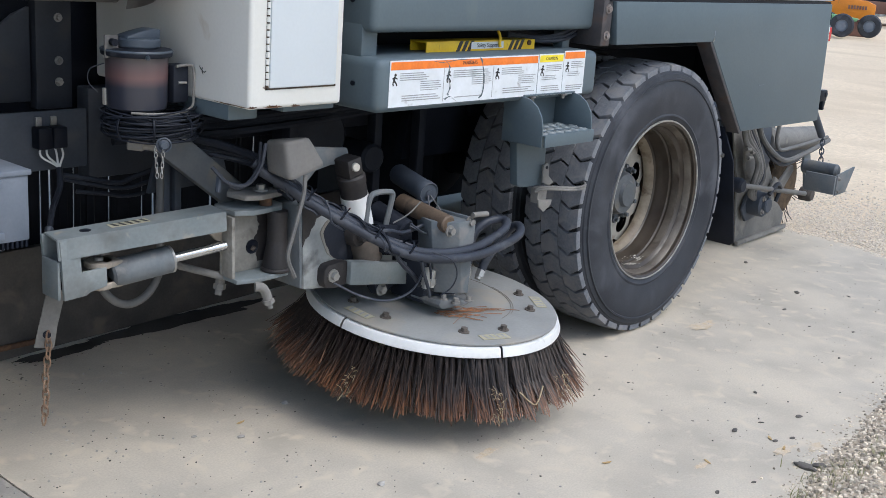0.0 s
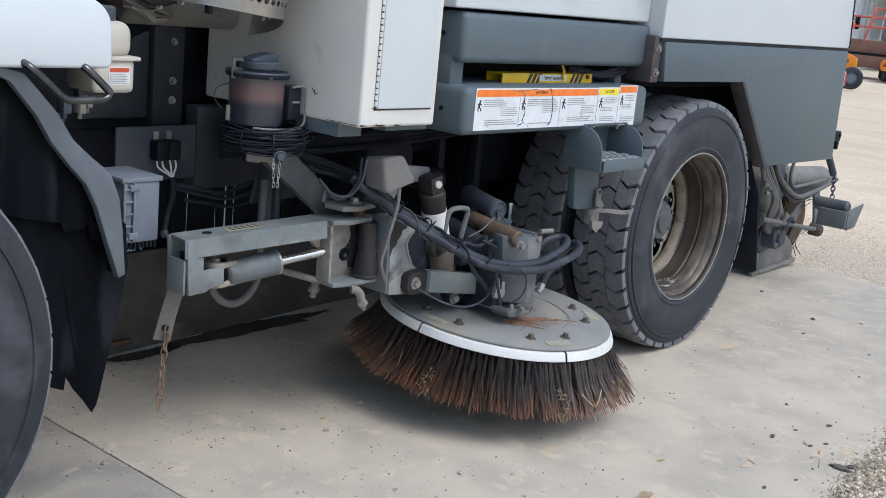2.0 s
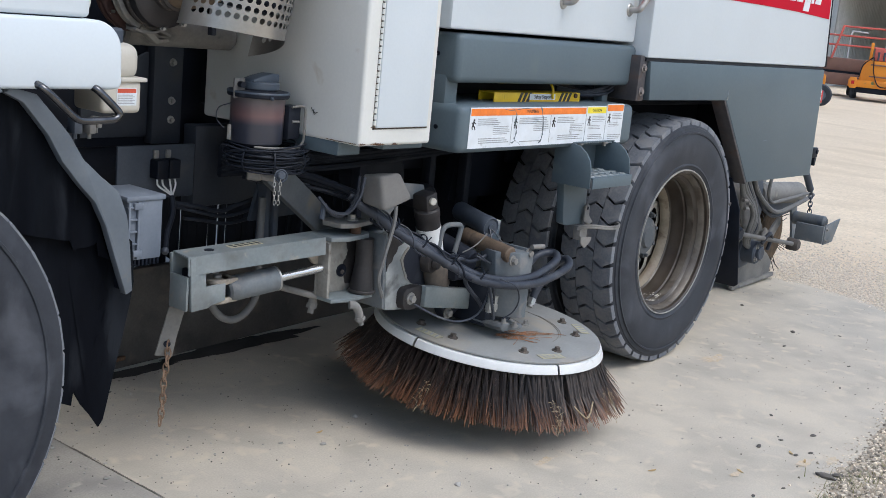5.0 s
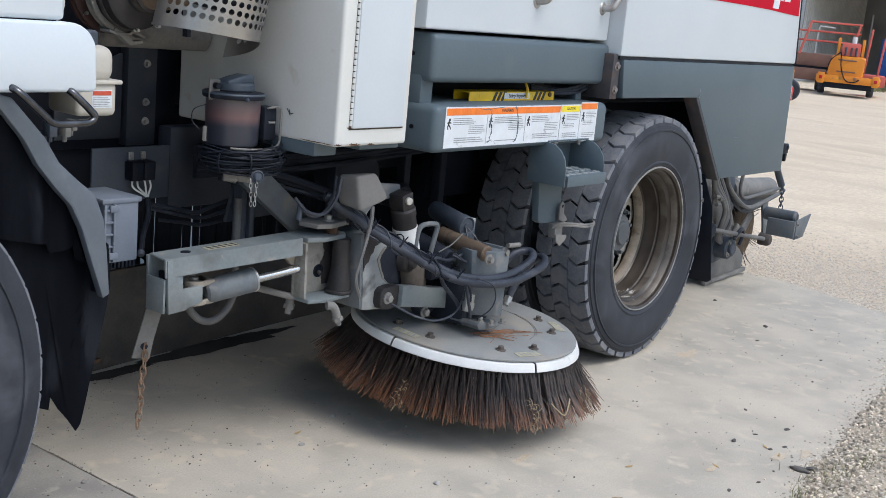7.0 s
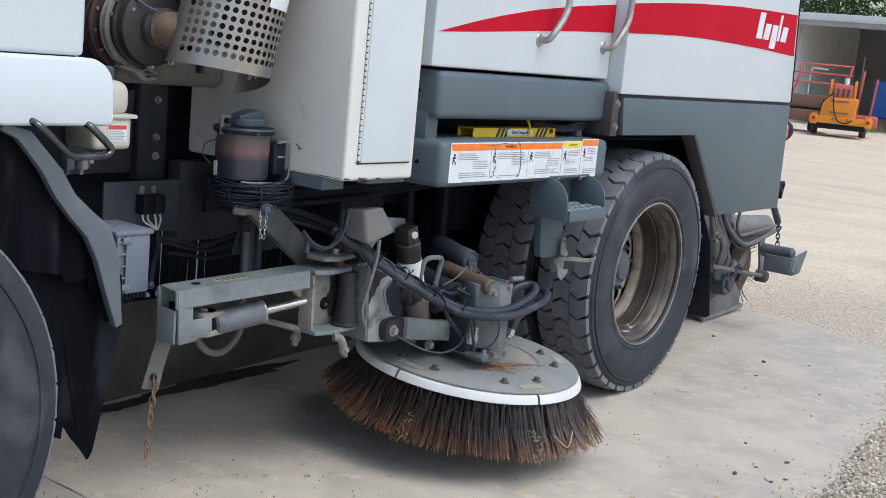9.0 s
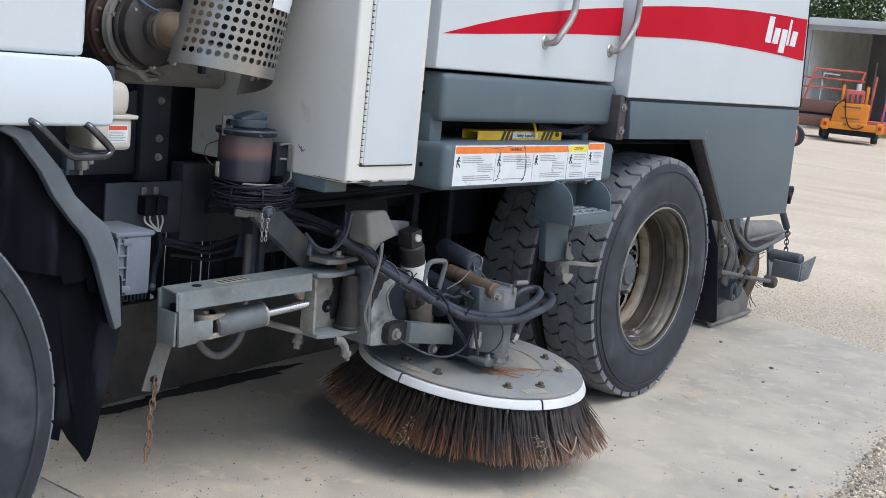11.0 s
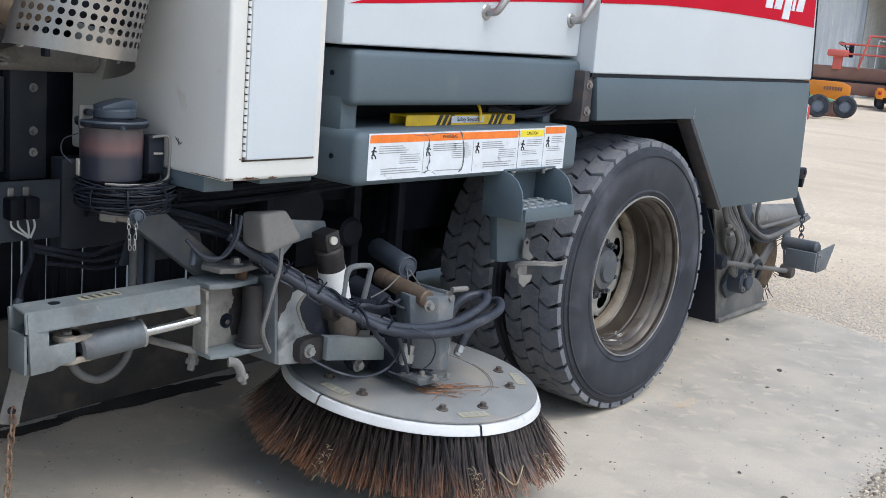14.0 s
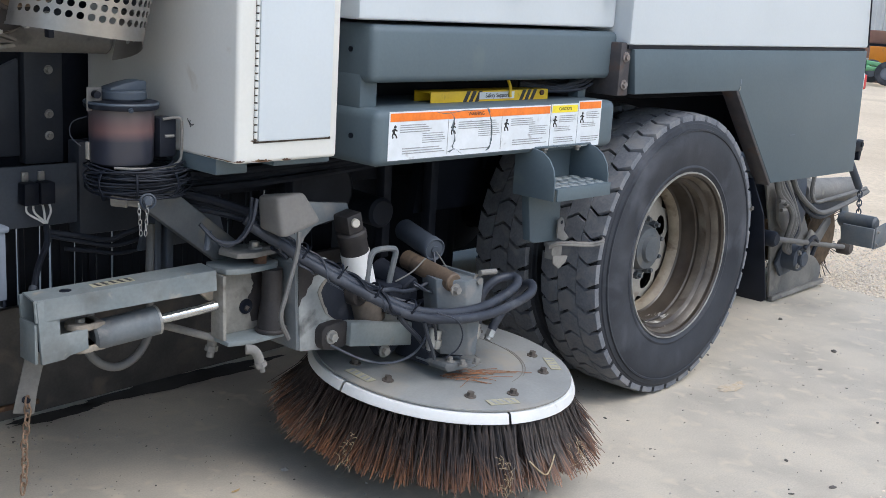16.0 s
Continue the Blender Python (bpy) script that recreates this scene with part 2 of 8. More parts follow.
def bristle_material():
    """Dark wire that turns rust-brown towards its worn ends."""
    m = surface("bristle_wire", (0.021, 0.0165, 0.0155), (0.056, 0.040, 0.034), 60.0, 0.55, bump=0.0, speck=0.08)
    n, l = m.node_tree.nodes, m.node_tree.links
    b = n["Principled BSDF"]
    at = n.new("ShaderNodeAttribute")
    at.attribute_name = "wear"
    old = b.inputs["Base Color"].links[0].from_socket
    geo = n.new("ShaderNodeNewGeometry")
    ad = n.new("ShaderNodeMath")
    ad.operation = "MULTIPLY_ADD"
    l.new(geo.outputs["Random Per Island"], ad.inputs[0])
    ad.inputs[1].default_value = 0.5
    l.new(at.outputs["Fac"], ad.inputs[2])
    mr = n.new("ShaderNodeMapRange")
    mr.inputs["From Min"].default_value, mr.inputs["From Max"].default_value = 0.92, 1.52
    l.new(ad.outputs[0], mr.inputs["Value"])
    x = n.new("ShaderNodeMix")
    x.data_type = "RGBA"
    a, bb = [i for i in x.inputs if i.type == "RGBA"]
    l.new(old, a)
    bb.default_value = (0.27, 0.120, 0.058, 1)
    l.new(mr.outputs["Result"], x.inputs["Factor"])
    l.new([o for o in x.outputs if o.type == "RGBA"][0], b.inputs["Base Color"])
    return m


M["bristle"] = bristle_material()

# ---- mesh helpers ----
def box(bm, lo, hi, bevel=0.0, m=None, seg=2):
    t = bmesh.new()
    bmesh.ops.create_cube(t, size=1.0)
    lo, hi = Vector(lo), Vector(hi)
    for v in t.verts:
        v.co = Vector([lo[i] + (v.co[i] + 0.5) * (hi[i] - lo[i]) for i in range(3)])
    if bevel:
        bmesh.ops.bevel(t, geom=t.edges[:], offset=bevel, segments=seg, affect="EDGES", profile=0.5)
    return merge(bm, t, m)


def merge(bm, t, m=None):
    if m is not None:
        bmesh.ops.transform(t, matrix=m, verts=t.verts[:])
    vs = [bm.verts.new(v.co) for v in t.verts]
    t.verts.index_update()
    for f in t.faces:
        try:
            bm.faces.new([vs[v.index] for v in f.verts])
        except ValueError:
            pass
    t.free()
    return bm


def prism(bm, pts, axis, a, b, bevel=0.0, seg=2):
    """A polygon in the plane across an axis, drawn out from a to b along it. Points: (x, z) for y, (y, z) for x, (x, y) for z."""
    t = bmesh.new()

    def at(p, d):
        return {"y": (p[0], d, p[1]), "x": (d, p[0], p[1]), "z": (p[0], p[1], d)}[axis]
    v0 = [t.verts.new(at(p, a)) for p in pts]
    v1 = [t.verts.new(at(p, b)) for p in pts]
    t.faces.new(v0)
    t.faces.new(v1[::-1])
    k = len(pts)
    for i in range(k):
        t.faces.new((v0[i], v1[i], v1[(i + 1) % k], v0[(i + 1) % k]))
    bmesh.ops.recalc_face_normals(t, faces=t.faces[:])
    if bevel:
        bmesh.ops.bevel(t, geom=t.edges[:], offset=bevel, segments=seg, affect="EDGES", profile=0.5)
    return merge(bm, t)


def frame_of(d):
    d = Vector(d).normalized()
    u = d.cross(Vector((0, 0, 1)) if abs(d.z) < 0.95 else Vector((1, 0, 0))).normalized()
    return d, u, d.cross(u)


def lathe(bm, origin, axis, profile, seg=32, a0=0.0, a1=360.0):
    """Turns (radius, distance along the axis) pairs round an axis."""
    d, u, w = frame_of(axis)
    o = Vector(origin)
    full = abs(a1 - a0) >= 360
    steps = seg if full else seg + 1
    rings = []
    for r, h in profile:
        if r < 1e-6:
            rings.append([bm.verts.new(o + d * h)])
            continue
        rings.append([bm.verts.new(o + d * h + (u * math.cos(t) + w * math.sin(t)) * r)
                      for t in (radians(a0 + (a1 - a0) * i / seg) for i in range(steps))])
    for p, q in zip(rings, rings[1:]):
        for i in range(seg):
            j = (i + 1) % steps
            f = [p[i % len(p)], p[j % len(p)], q[j % len(q)], q[i % len(q)]]
            f = [v for k, v in enumerate(f) if v not in f[:k]]
            if len(f) > 2:
                bm.faces.new(f)
    return bm


def rod(bm, p, q, r, r2=None, seg=16, edge=0.0):
    p, q = Vector(p), Vector(q)
    n = (q - p).length
    r2 = r if r2 is None else r2
    e = min(edge, r * 0.6)
    pr = [(0, 0), (r - e, 0), (r, e), (r2, n - e), (r2 - e, n), (0, n)] if e else [(0, 0), (r, 0), (r2, n), (0, n)]
    return lathe(bm, p, q - p, pr, seg)


def smooth_path(pts, n=8):
    p = [Vector(v) for v in pts]
    p = [p[0] * 2 - p[1]] + p + [p[-1] * 2 - p[-2]]
    out = []
    for i in range(1, len(p) - 2):
        a, b, c, d = p[i - 1:i + 3]
        for k in range(n):
            t = k / n
            out.append(0.5 * (2 * b + (c - a) * t + (2 * a - 5 * b + 4 * c - d) * t * t + (3 * b - a - 3 * c + d) * t ** 3))
    out.append(p[-2])
    return out


def tube(bm, pts, r, seg=8, n=8, smooth=True):
    path = smooth_path(pts, n) if smooth else [Vector(v) for v in pts]
    rings, u = [], None
    for i, p in enumerate(path):
        d = (path[min(i + 1, len(path) - 1)] - path[max(i - 1, 0)]).normalized()
        if u is None:
            u = frame_of(d)[1]
        u = (u - d * u.dot(d)).normalized()
        w = d.cross(u)
        rings.append([bm.verts.new(p + (u * math.cos(t) + w * math.sin(t)) * r) for t in (2 * math.pi * k / seg for k in range(seg))])
    for a, b in zip(rings, rings[1:]):
        for k in range(seg):
            bm.faces.new((a[k], a[(k + 1) % seg], b[(k + 1) % seg], b[k]))
    bm.faces.new(rings[0][::-1])
    bm.faces.new(rings[-1])
    return bm


def bolt(bm, p, d, r=0.009, h=0.008, washer=True):
    p, d = Vector(p), Vector(d).normalized()
    if washer:
        rod(bm, p - d * 0.001, p + d * 0.003, r * 1.6, seg=14)
    rod(bm, p + d * 0.002, p + d * (h + 0.003), r, seg=6)
    return bm


def B():
    return bmesh.new()


def mesh_of(name, bm, material, angle=38):
    bmesh.ops.recalc_face_normals(bm, faces=bm.faces[:])
    lim = radians(angle)
    for f in bm.faces:
        f.smooth = True
    for e in bm.edges:
        if len(e.link_faces) != 2 or e.calc_face_angle(0) > lim:
            e.smooth = False
    me = bpy.data.meshes.new(name)
    bm.to_mesh(me)
    bm.free()
    me.materials.append(M[material] if isinstance(material, str) else material)
    return me


def hold(ob, parent):
    ob.parent = parent
    ob.matrix_parent_inverse = parent.matrix_world.inverted()
    return ob


def part(name, bm, material, parent, label="", angle=38):
    ob = new(name, mesh_of(name, bm, material, angle))
    hold(ob, parent)
    return tagged(ob, label) if label else ob


def single(name, bm, material, label="", category="", group="", kind="", angle=38):
    return tagged(new(name, mesh_of(name, bm, material, angle)), label, category, group, kind)


def thing(name, place, label, category, group=""):
    e = new(name)
    e.location = place
    bpy.context.view_layer.update()
    return tagged(e, label, category, group)


def lettering(name, text, size, m, material, parent, label=""):
    """Words as a flat mesh in the built-in font; m is the pose of the text's centre, read along its local x."""
    cu = bpy.data.curves.new("words", "FONT")
    cu.body, cu.size, cu.align_x, cu.align_y, cu.extrude = text, size, "CENTER", "CENTER", 0.0003
    tmp = new("words", cu)
    bpy.context.view_layer.update()
    me = bpy.data.meshes.new_from_object(tmp.evaluated_get(bpy.context.evaluated_depsgraph_get()))
    bpy.data.objects.remove(tmp)
    me.transform(m)
    me.materials.clear()
    me.materials.append(M[material])
    ob = new(name, me)
    hold(ob, parent)
    return tagged(ob, label) if label else ob

# ---- ground ----
def ground_sheet():
    bm = B()
    box(bm, (-400, -400, -1.0), (600, 400, -0.012))
    return single("ground", bm, "gravel", "pale crushed limestone gravel yard reaching to the horizon", "ground", kind="structure")


ground_sheet()


def slab_edge(y):
    """The ragged end of the concrete towards the yard."""
    return 2.05 + 0.12 * math.sin(y * 1.7) + 0.05 * math.sin(y * 5.1 + 1)


pavement = thing("pavement", (0, 0, 0), "weathered pale concrete slab with dust and fine debris", "pavement")
tagged(pavement, kind="structure")
JOINT_X = -2.36


def slab(x0, x1, y0, y1, ragged, material="concrete"):
    bm = B()
    pts = [(x0, y1), (x0, y0)]
    k = 40
    for i in range(1, k):
        x = x0 + (x1 - x0) * i / k
        pts.append((x, y0 + 0.06 * noise.noise((x * 2.3, 3.1, 0)) + 0.04 * noise.noise((x * 9, 1.0, 0))))
    if ragged:
        for i in range(k + 1):
            y = y0 + (y1 - y0) * i / k
            pts.append((slab_edge(y) + 0.03 * noise.noise((y * 5, 8.0, 0)), y))
    else:
        pts += [(x1, y0), (x1, y1)]
    prism(bm, pts, "z", -0.12, 0.0)
    return part("slab", bm, material, pavement)


# slab left of the joint takes the tone darkened for dirt and shade
slab(-9.0, JOINT_X - 0.002, -1.15, 9.0, False, "concrete_dirty_shaded")
slab(JOINT_X + 0.002, 1.9, -1.15, 9.0, True)

# ---- street sweeper ----
truck = thing("street_sweeper", (0, 0, 0), "white and blue-grey street sweeper truck with a lowered side broom", "street sweeper")
WHEEL_Z, TYRE_R = 0.507, 0.507


def tread_blocks(bm, cx, y0, y1, lug, pitches=38):
    """Chevron tread blocks in four rows round the tyre."""
    w = (y1 - y0)
    rows = [(0.0, 0.328, 0.0, 1), (0.337, 0.663, 0.5, -1), (0.672, 1.0, 0.0, 1)]
    step = 2 * math.pi / pitches
    gap = 0.105

    def at(ang, y, r):
        return Vector((cx + r * math.sin(ang), y, WHEEL_Z - r * math.cos(ang)))
    for a, b, shift, lean in rows:
        for i in range(pitches):
            s0, s1 = (i + shift + gap / 2) * step, (i + 1 + shift - gap / 2) * step
            ya, yb = y0 + a * w, y0 + b * w
            ym = (ya + yb) / 2
            q = 0.20 * step * lean
            ang = [(s0, ya), (s0 + q, ym), (s0 - q * 0.3, yb), (s1 - q * 0.3, yb), (s1 + q, ym), (s1, ya)]
            if a == 0.0:
                ang[0], ang[5] = (s0 + 0.08 * lug * step, ya), (s1 - 0.08 * lug * step, ya)
            if b == 1.0:
                ang[2], ang[3] = (ang[2][0] + 0.08 * lug * step, yb), (ang[3][0] - 0.08 * lug * step, yb)
            edge_drop = [0.006 if (a == 0.0 and y == ya) or (b == 1.0 and y == yb) else 0.0 for _, y in ang]
            lo = [bm.verts.new(at(t, y, TYRE_R - (0.036 if e else 0.026))) for (t, y), e in zip(ang, edge_drop)]
            mid = [bm.verts.new(at(t, y, TYRE_R - 0.003 - e)) for (t, y), e in zip(ang, edge_drop)]
            ct, cy = sum(t for t, _ in ang) / 6, sum(y for _, y in ang) / 6
            hi = [bm.verts.new(at(ct + (t - ct) * 0.955, cy + (y - cy) * 0.975, TYRE_R - e)) for (t, y), e in zip(ang, edge_drop)]
            for k in range(6):
                j = (k + 1) % 6
                bm.faces.new((lo[k], lo[j], mid[j], mid[k]))
                bm.faces.new((mid[k], mid[j], hi[j], hi[k]))
            bm.faces.new((hi[0], hi[1], hi[4], hi[5]))
            bm.faces.new((hi[1], hi[2], hi[3], hi[4]))
    return bm


def wheel(cx, y0, outer=True, dish=0.195, lug=0.6):
    """A tyre of 0.245 m on a dished disc wheel, its outer sidewall at y0; lug sets how far the shoulder blocks stand free."""
    w = new("wheel")
    w.location = (cx, y0, WHEEL_Z)
    bpy.context.view_layer.update()
    hold(w, truck)
    bpy.context.view_layer.update()
    c = (cx, y0, WHEEL_Z)
    R = TYRE_R
    bm = B()
    lathe(bm, c, (0, 1, 0), [(0.292, 0.02), (0.302, 0.008), (0.314, 0.004), (0.317, 0.0), (0.321, 0.0), (0.325, 0.003), (0.36, -0.004), (0.40, -0.008), (0.43, -0.006), (0.446, -0.002), (0.448, -0.006), (0.454, -0.006), (0.456, 0.0), (0.470, 0.003), (R - 0.026 - 0.014 * lug, 0.0075), (R - 0.012 - 0.017 * lug, 0.0115), (R - 0.008 - 0.016 * lug, 0.018), (R - 0.022, 0.026),
                             (R - 0.022, 0.219), (R - 0.008, 0.227), (R - 0.02, 0.237), (0.45, 0.246), (0.40, 0.252), (0.34, 0.246), (0.30, 0.235)], 96)
    part("tyre", bm, "rubber", w, "dusty black truck tyre with worn sidewall")
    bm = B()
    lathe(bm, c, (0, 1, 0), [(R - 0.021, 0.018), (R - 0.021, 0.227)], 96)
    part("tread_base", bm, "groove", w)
    bm = B()
    tread_blocks(bm, cx, y0 + 0.012 - 0.003 * lug, y0 + 0.236, lug)
    part("tread", bm, "tread", w, "grey dusty chevron tread blocks")
    if outer:
        bm = B()
        lathe(bm, c, (0, 1, 0), [(0.286, 0.028), (0.288, 0.012), (0.296, 0.006), (0.300, 0.010), (0.297, 0.02), (0.285, 0.022), (0.279, 0.034), (0.275, 0.050), (0.270, 0.056), (0.262, 0.062), (0.262, 0.092), (0.264, 0.095), (0.264, 0.101), (0.258, 0.106), (0.255, 0.14), (0.249, 0.150), (0.249, 0.160), (0.240, 0.170),
                                 (0.240, 0.235)], 80)
        rim = part("rim", bm, "rim", w, "deep dirty brown-grey steel rim")
        bm = B()
        lathe(bm, c, (0, 1, 0), [(0.2945, 0.0095), (0.2965, 0.0035), (0.3005, 0.0035), (0.3025, 0.0095)], 80)
        part("rim_lip", bm, "zinc", rim, "bright worn rim lip")
        # two paler rings put the barrel's highlights into colour
        bm = B()
        lathe(bm, c, (0, 1, 0), [(0.2614, 0.061), (0.2606, 0.064), (0.2606, 0.088), (0.2614, 0.092)], 80)
        part("rim_sheen_band", bm, "rimsheen", rim, "worn band inside the rim, lightened for sheen")
        bm = B()
        lathe(bm, c, (0, 1, 0), [(0.2945, 0.0205), (0.2835, 0.0235), (0.2778, 0.034), (0.2745, 0.048)], 80)
        part("rim_sheen_band", bm, "rimsheen", rim, "worn band inside the rim, lightened for sheen")
        bm = B()
        lathe(bm, c, (0, 1, 0), [(0.2415, 0.165), (0.236, 0.170), (0.228, 0.178), (0.222, 0.190), (0.222, 0.200)], 80)
        part("disc_seat", bm, "discrim", rim, "pale tan weld shoulder")
        bm = B()
        hole_ring(bm, c, dish)
        part("wheel_disc", bm, "disc", w, "pale dusty wheel disc with hand holes")
        bm = B()
        lathe(bm, c, (0, 1, 0), [(0.0, dish - 0.075), (0.045, dish - 0.072), (0.052, dish - 0.06), (0.075, dish - 0.055), (0.082, dish - 0.04), (0.085, dish - 0.012), (0.12, dish - 0.008), (0.125, dish + 0.004)], 40)
        part("hub", bm, "hub", w, "blue-grey hub")
        for i in range(10):
            a = 2 * math.pi * i / 10 + 0.2
            p = (cx + 0.105 * math.cos(a), y0 + dish - 0.01, WHEEL_Z + 0.105 * math.sin(a))
            bm = B()
            rod(bm, p, (p[0], p[1] - 0.022, p[2]), 0.0145, seg=6)
            rod(bm, (p[0], p[1] - 0.022, p[2]), (p[0], p[1] - 0.036, p[2]), 0.008, seg=10)
            part("wheel_nut", bm, "hub", w)
    return w


def hole_ring(bm, c, dish):
    """The disc between hub and rim, pierced by ten oval hand holes."""
    n = 10
    seg = 12
    for i in range(n):
        a0, a1 = 2 * math.pi * i / n, 2 * math.pi * (i + 1) / n
        am = (a0 + a1) / 2
        rm = 0.178

        def P(r, a):
            bulge = 0.012 * math.cos((r - 0.12) / 0.12 * 1.6)
            return bm.verts.new((c[0] + r * math.cos(a), c[1] + dish + 0.02 - bulge, c[2] + r * math.sin(a)))
        outer = []
        for k in range(seg):
            t = 2 * math.pi * k / seg
            dx, dy = math.cos(t), math.sin(t)
            s = 1 / max(abs(dx), abs(dy))
            outer.append(P(rm + (0.062 if dx > 0 else 0.062) * dx * s, am + (a1 - a0) / 2 * dy * s))
        big = i % 2 == 0
        inner = [P(rm + (0.034 if big else 0.005) * math.cos(2 * math.pi * k / seg), am + (0.225 if big else 0.025) * math.sin(2 * math.pi * k / seg)) for k in range(seg)]
        for k in range(seg):
            j = (k + 1) % seg
            bm.faces.new((outer[k], outer[j], inner[j], inner[k]))
    bmesh.ops.remove_doubles(bm, verts=bm.verts[:], dist=0.0005)
    return bm


rear_outer = wheel(0.0, 0.0)
rear_inner = wheel(0.0, 0.297, outer=False)
front_wheel = wheel(-3.305, 0.0, dish=0.08, lug=0.0)


def far_wheels():
    """The wheels of the far side and the axle between them."""
    for x, y in ((0.0, 2.05), (-3.305, 2.05)):
        wheel(x, y, outer=False)
    bm = B()
    rod(bm, (0, 0.25, WHEEL_Z), (0, 2.1, WHEEL_Z), 0.075, seg=18)
    lathe(bm, (0, 1.0, WHEEL_Z), (0, 1, 0), [(0.08, 0), (0.19, 0.08), (0.2, 0.2), (0.19, 0.3), (0.08, 0.4)], 24)
    part("axle", bm, "steel_dark", truck)


far_wheels()

# body panels
M["sealbrown"] = surface("dirty_door_gap", (0.045, 0.036, 0.030), (0.10, 0.075, 0.055), 40.0, 0.9, bump=0.1)
M["boltgrey"] = surface("weathered_bolt", (0.15, 0.125, 0.115), (0.22, 0.20, 0.19), 60.0, 0.6, bump=0.2, speck=0.08)
M["bracketbrown"] = surface("rust_flecked_bracket", (0.038, 0.036, 0.042), (0.060, 0.054, 0.056), 24.0, 0.6, bump=0.2, speck=0.08, dust=(0.085, 0.062, 0.055), dust_amount=0.2, dust_scale=24.0)


def body():
    bm = B()
    prism(bm, [(-0.435, 1.231), (1.292, 1.234), (1.322, 0.719), (0.577, 0.725), (0.246, 1.088), (-0.41, 1.089)], "y", -0.012, 0.02, 0.004)
    part("hopper_skirt", bm, "grey", truck, "blue-grey painted steel side skirt behind the wheel")
    bm = B()
    prism(bm, [(0.243, 1.091), (0.249, 1.085), (0.577, 0.725), (0.567, 0.716), (0.237, 1.079), (0.232, 1.088)], "y", -0.010, 0.052, 0.002)
    part("skirt_flange", bm, "bracketbrown", truck, "rust-flecked steel wheel arch flange")
    down = Vector((-0.74, 0.0, -0.672))
    bm = B()
    lathe(bm, Vector((0.3085, 0.026, 1.002)), down, [(0.0, 0.0006), (0.011, 0.0006), (0.011, -0.002)], 16)
    part("flange_hole", bm, "black", truck)
    bm = B()
    tube(bm, [(0.243, -0.0145, 1.089), (0.247, -0.0155, 1.094), (0.2475, -0.0155, 1.104)], 0.0018, 6, 5)
    part("bent_lip", bm, "zinc", truck, "bright bent lip of torn sheet")
    bm = B()
    prism(bm, [(-0.465, 1.242), (1.295, 1.246), (1.06, 2.75), (-0.465, 2.75)], "y", -0.014, 2.40, 0.012)
    part("hopper", bm, "white", truck, "white painted hopper body with a red stripe")
    bm = B()
    box(bm, (-0.46, -0.006, 1.231), (1.285, 0.3, 1.244))
    part("hopper_seam", bm, "black", truck)
    bm = B()
    box(bm, (-0.49, 0.0, 1.085), (-0.437, 0.12, 1.25), 0.004)
    part("hopper_hinge_bracket", bm, "bracketbrown", truck, "dark rust-spotted hinge bracket")
    bm = B()
    for z in (1.12, 1.205):
        bm = B()
        bolt(bm, (-0.463, 0.0, z), (0, -1, 0), 0.010)
        part("bracket_bolt", bm, "boltgrey", truck)
    bm = B()
    box(bm, (-1.545, 0.045, 1.291), (-0.47, 2.38, 2.7), 0.012)
    part("engine_housing", bm, "white", truck, "white painted housing with rail handles")
    bm = B()
    box(bm, (-1.50, 0.04, 1.135), (-0.44, 0.40, 1.281), 0.02, seg=3)
    part("upper_beam", bm, "grey", truck, "blue-grey rounded steel side beam")
    bm = B()
    box(bm, (-1.515, -0.002, 0.928), (-0.49, 0.36, 1.072), 0.024, seg=4)
    part("lower_beam", bm, "grey", truck, "blue-grey rounded steel beam with warning stickers")
    bm = B()
    box(bm, (-1.50, 0.08, 1.06), (-1.44, 0.34, 1.16), 0.006)
    part("beam_post", bm, "grey", truck)
    bm = B()
    box(bm, (-0.56, 0.10, 1.06), (-0.52, 0.14, 1.16), 0.004)
    part("beam_post", bm, "grey", truck)
    bm = B()
    box(bm, (-1.56, 0.34, 0.93), (-1.50, 0.60, 1.30), 0.006)
    part("beam_back_plate", bm, "grey", truck)
    # added black sheet that stands for the shadow beneath the truck
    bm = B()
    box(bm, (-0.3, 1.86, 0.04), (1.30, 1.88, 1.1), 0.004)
    part("far_skirt", bm, "black", truck, "black sheet added along the far side for shade")
    # liner in black: the arch's shade is put into its colour
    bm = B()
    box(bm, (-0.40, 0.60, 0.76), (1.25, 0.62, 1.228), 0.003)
    part("arch_liner", bm, "black", truck, "wheel arch liner, blackened for shade")
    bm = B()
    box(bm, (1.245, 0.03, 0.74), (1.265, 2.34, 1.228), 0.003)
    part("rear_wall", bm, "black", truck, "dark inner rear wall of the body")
    for x, y, z, r, mt in ((-0.515, 0.06, 1.198, 0.012, "zinc"), (-0.515, 0.07, 1.150, 0.010, "steel_mid")):
        bm = B()
        rod(bm, (x, y, z), (x + 0.05, y + 0.01, z), r, seg=12, edge=0.002)
        rod(bm, (x - 0.02, y, z), (x, y, z), r * 1.4, seg=6)
        part("line_fitting", bm, mt, truck)
    for k in range(3):
        bm = B()
        tube(bm, [(-0.78, 0.16, 1.10 + 0.008 * k), (-0.66, 0.13, 1.092 + 0.006 * k), (-0.56, 0.10, 1.098 + 0.012 * k), (-0.48, 0.10, 1.118 + 0.016 * k)], 0.006, 8, 6)
        part("gap_hose", bm, "hose", truck)
    # equipment cabinet
    bm = B()
    box(bm, (-1.925, 0.018, 0.962), (-1.625, 0.67, 2.3), 0.010, seg=3)
    part("equipment_cabinet", bm, "cream", truck, "white equipment cabinet with rust along its lower edge")
    bm = B()
    box(bm, (-1.868, 0.010, 1.012), (-1.652, 0.022, 2.2), 0.006)
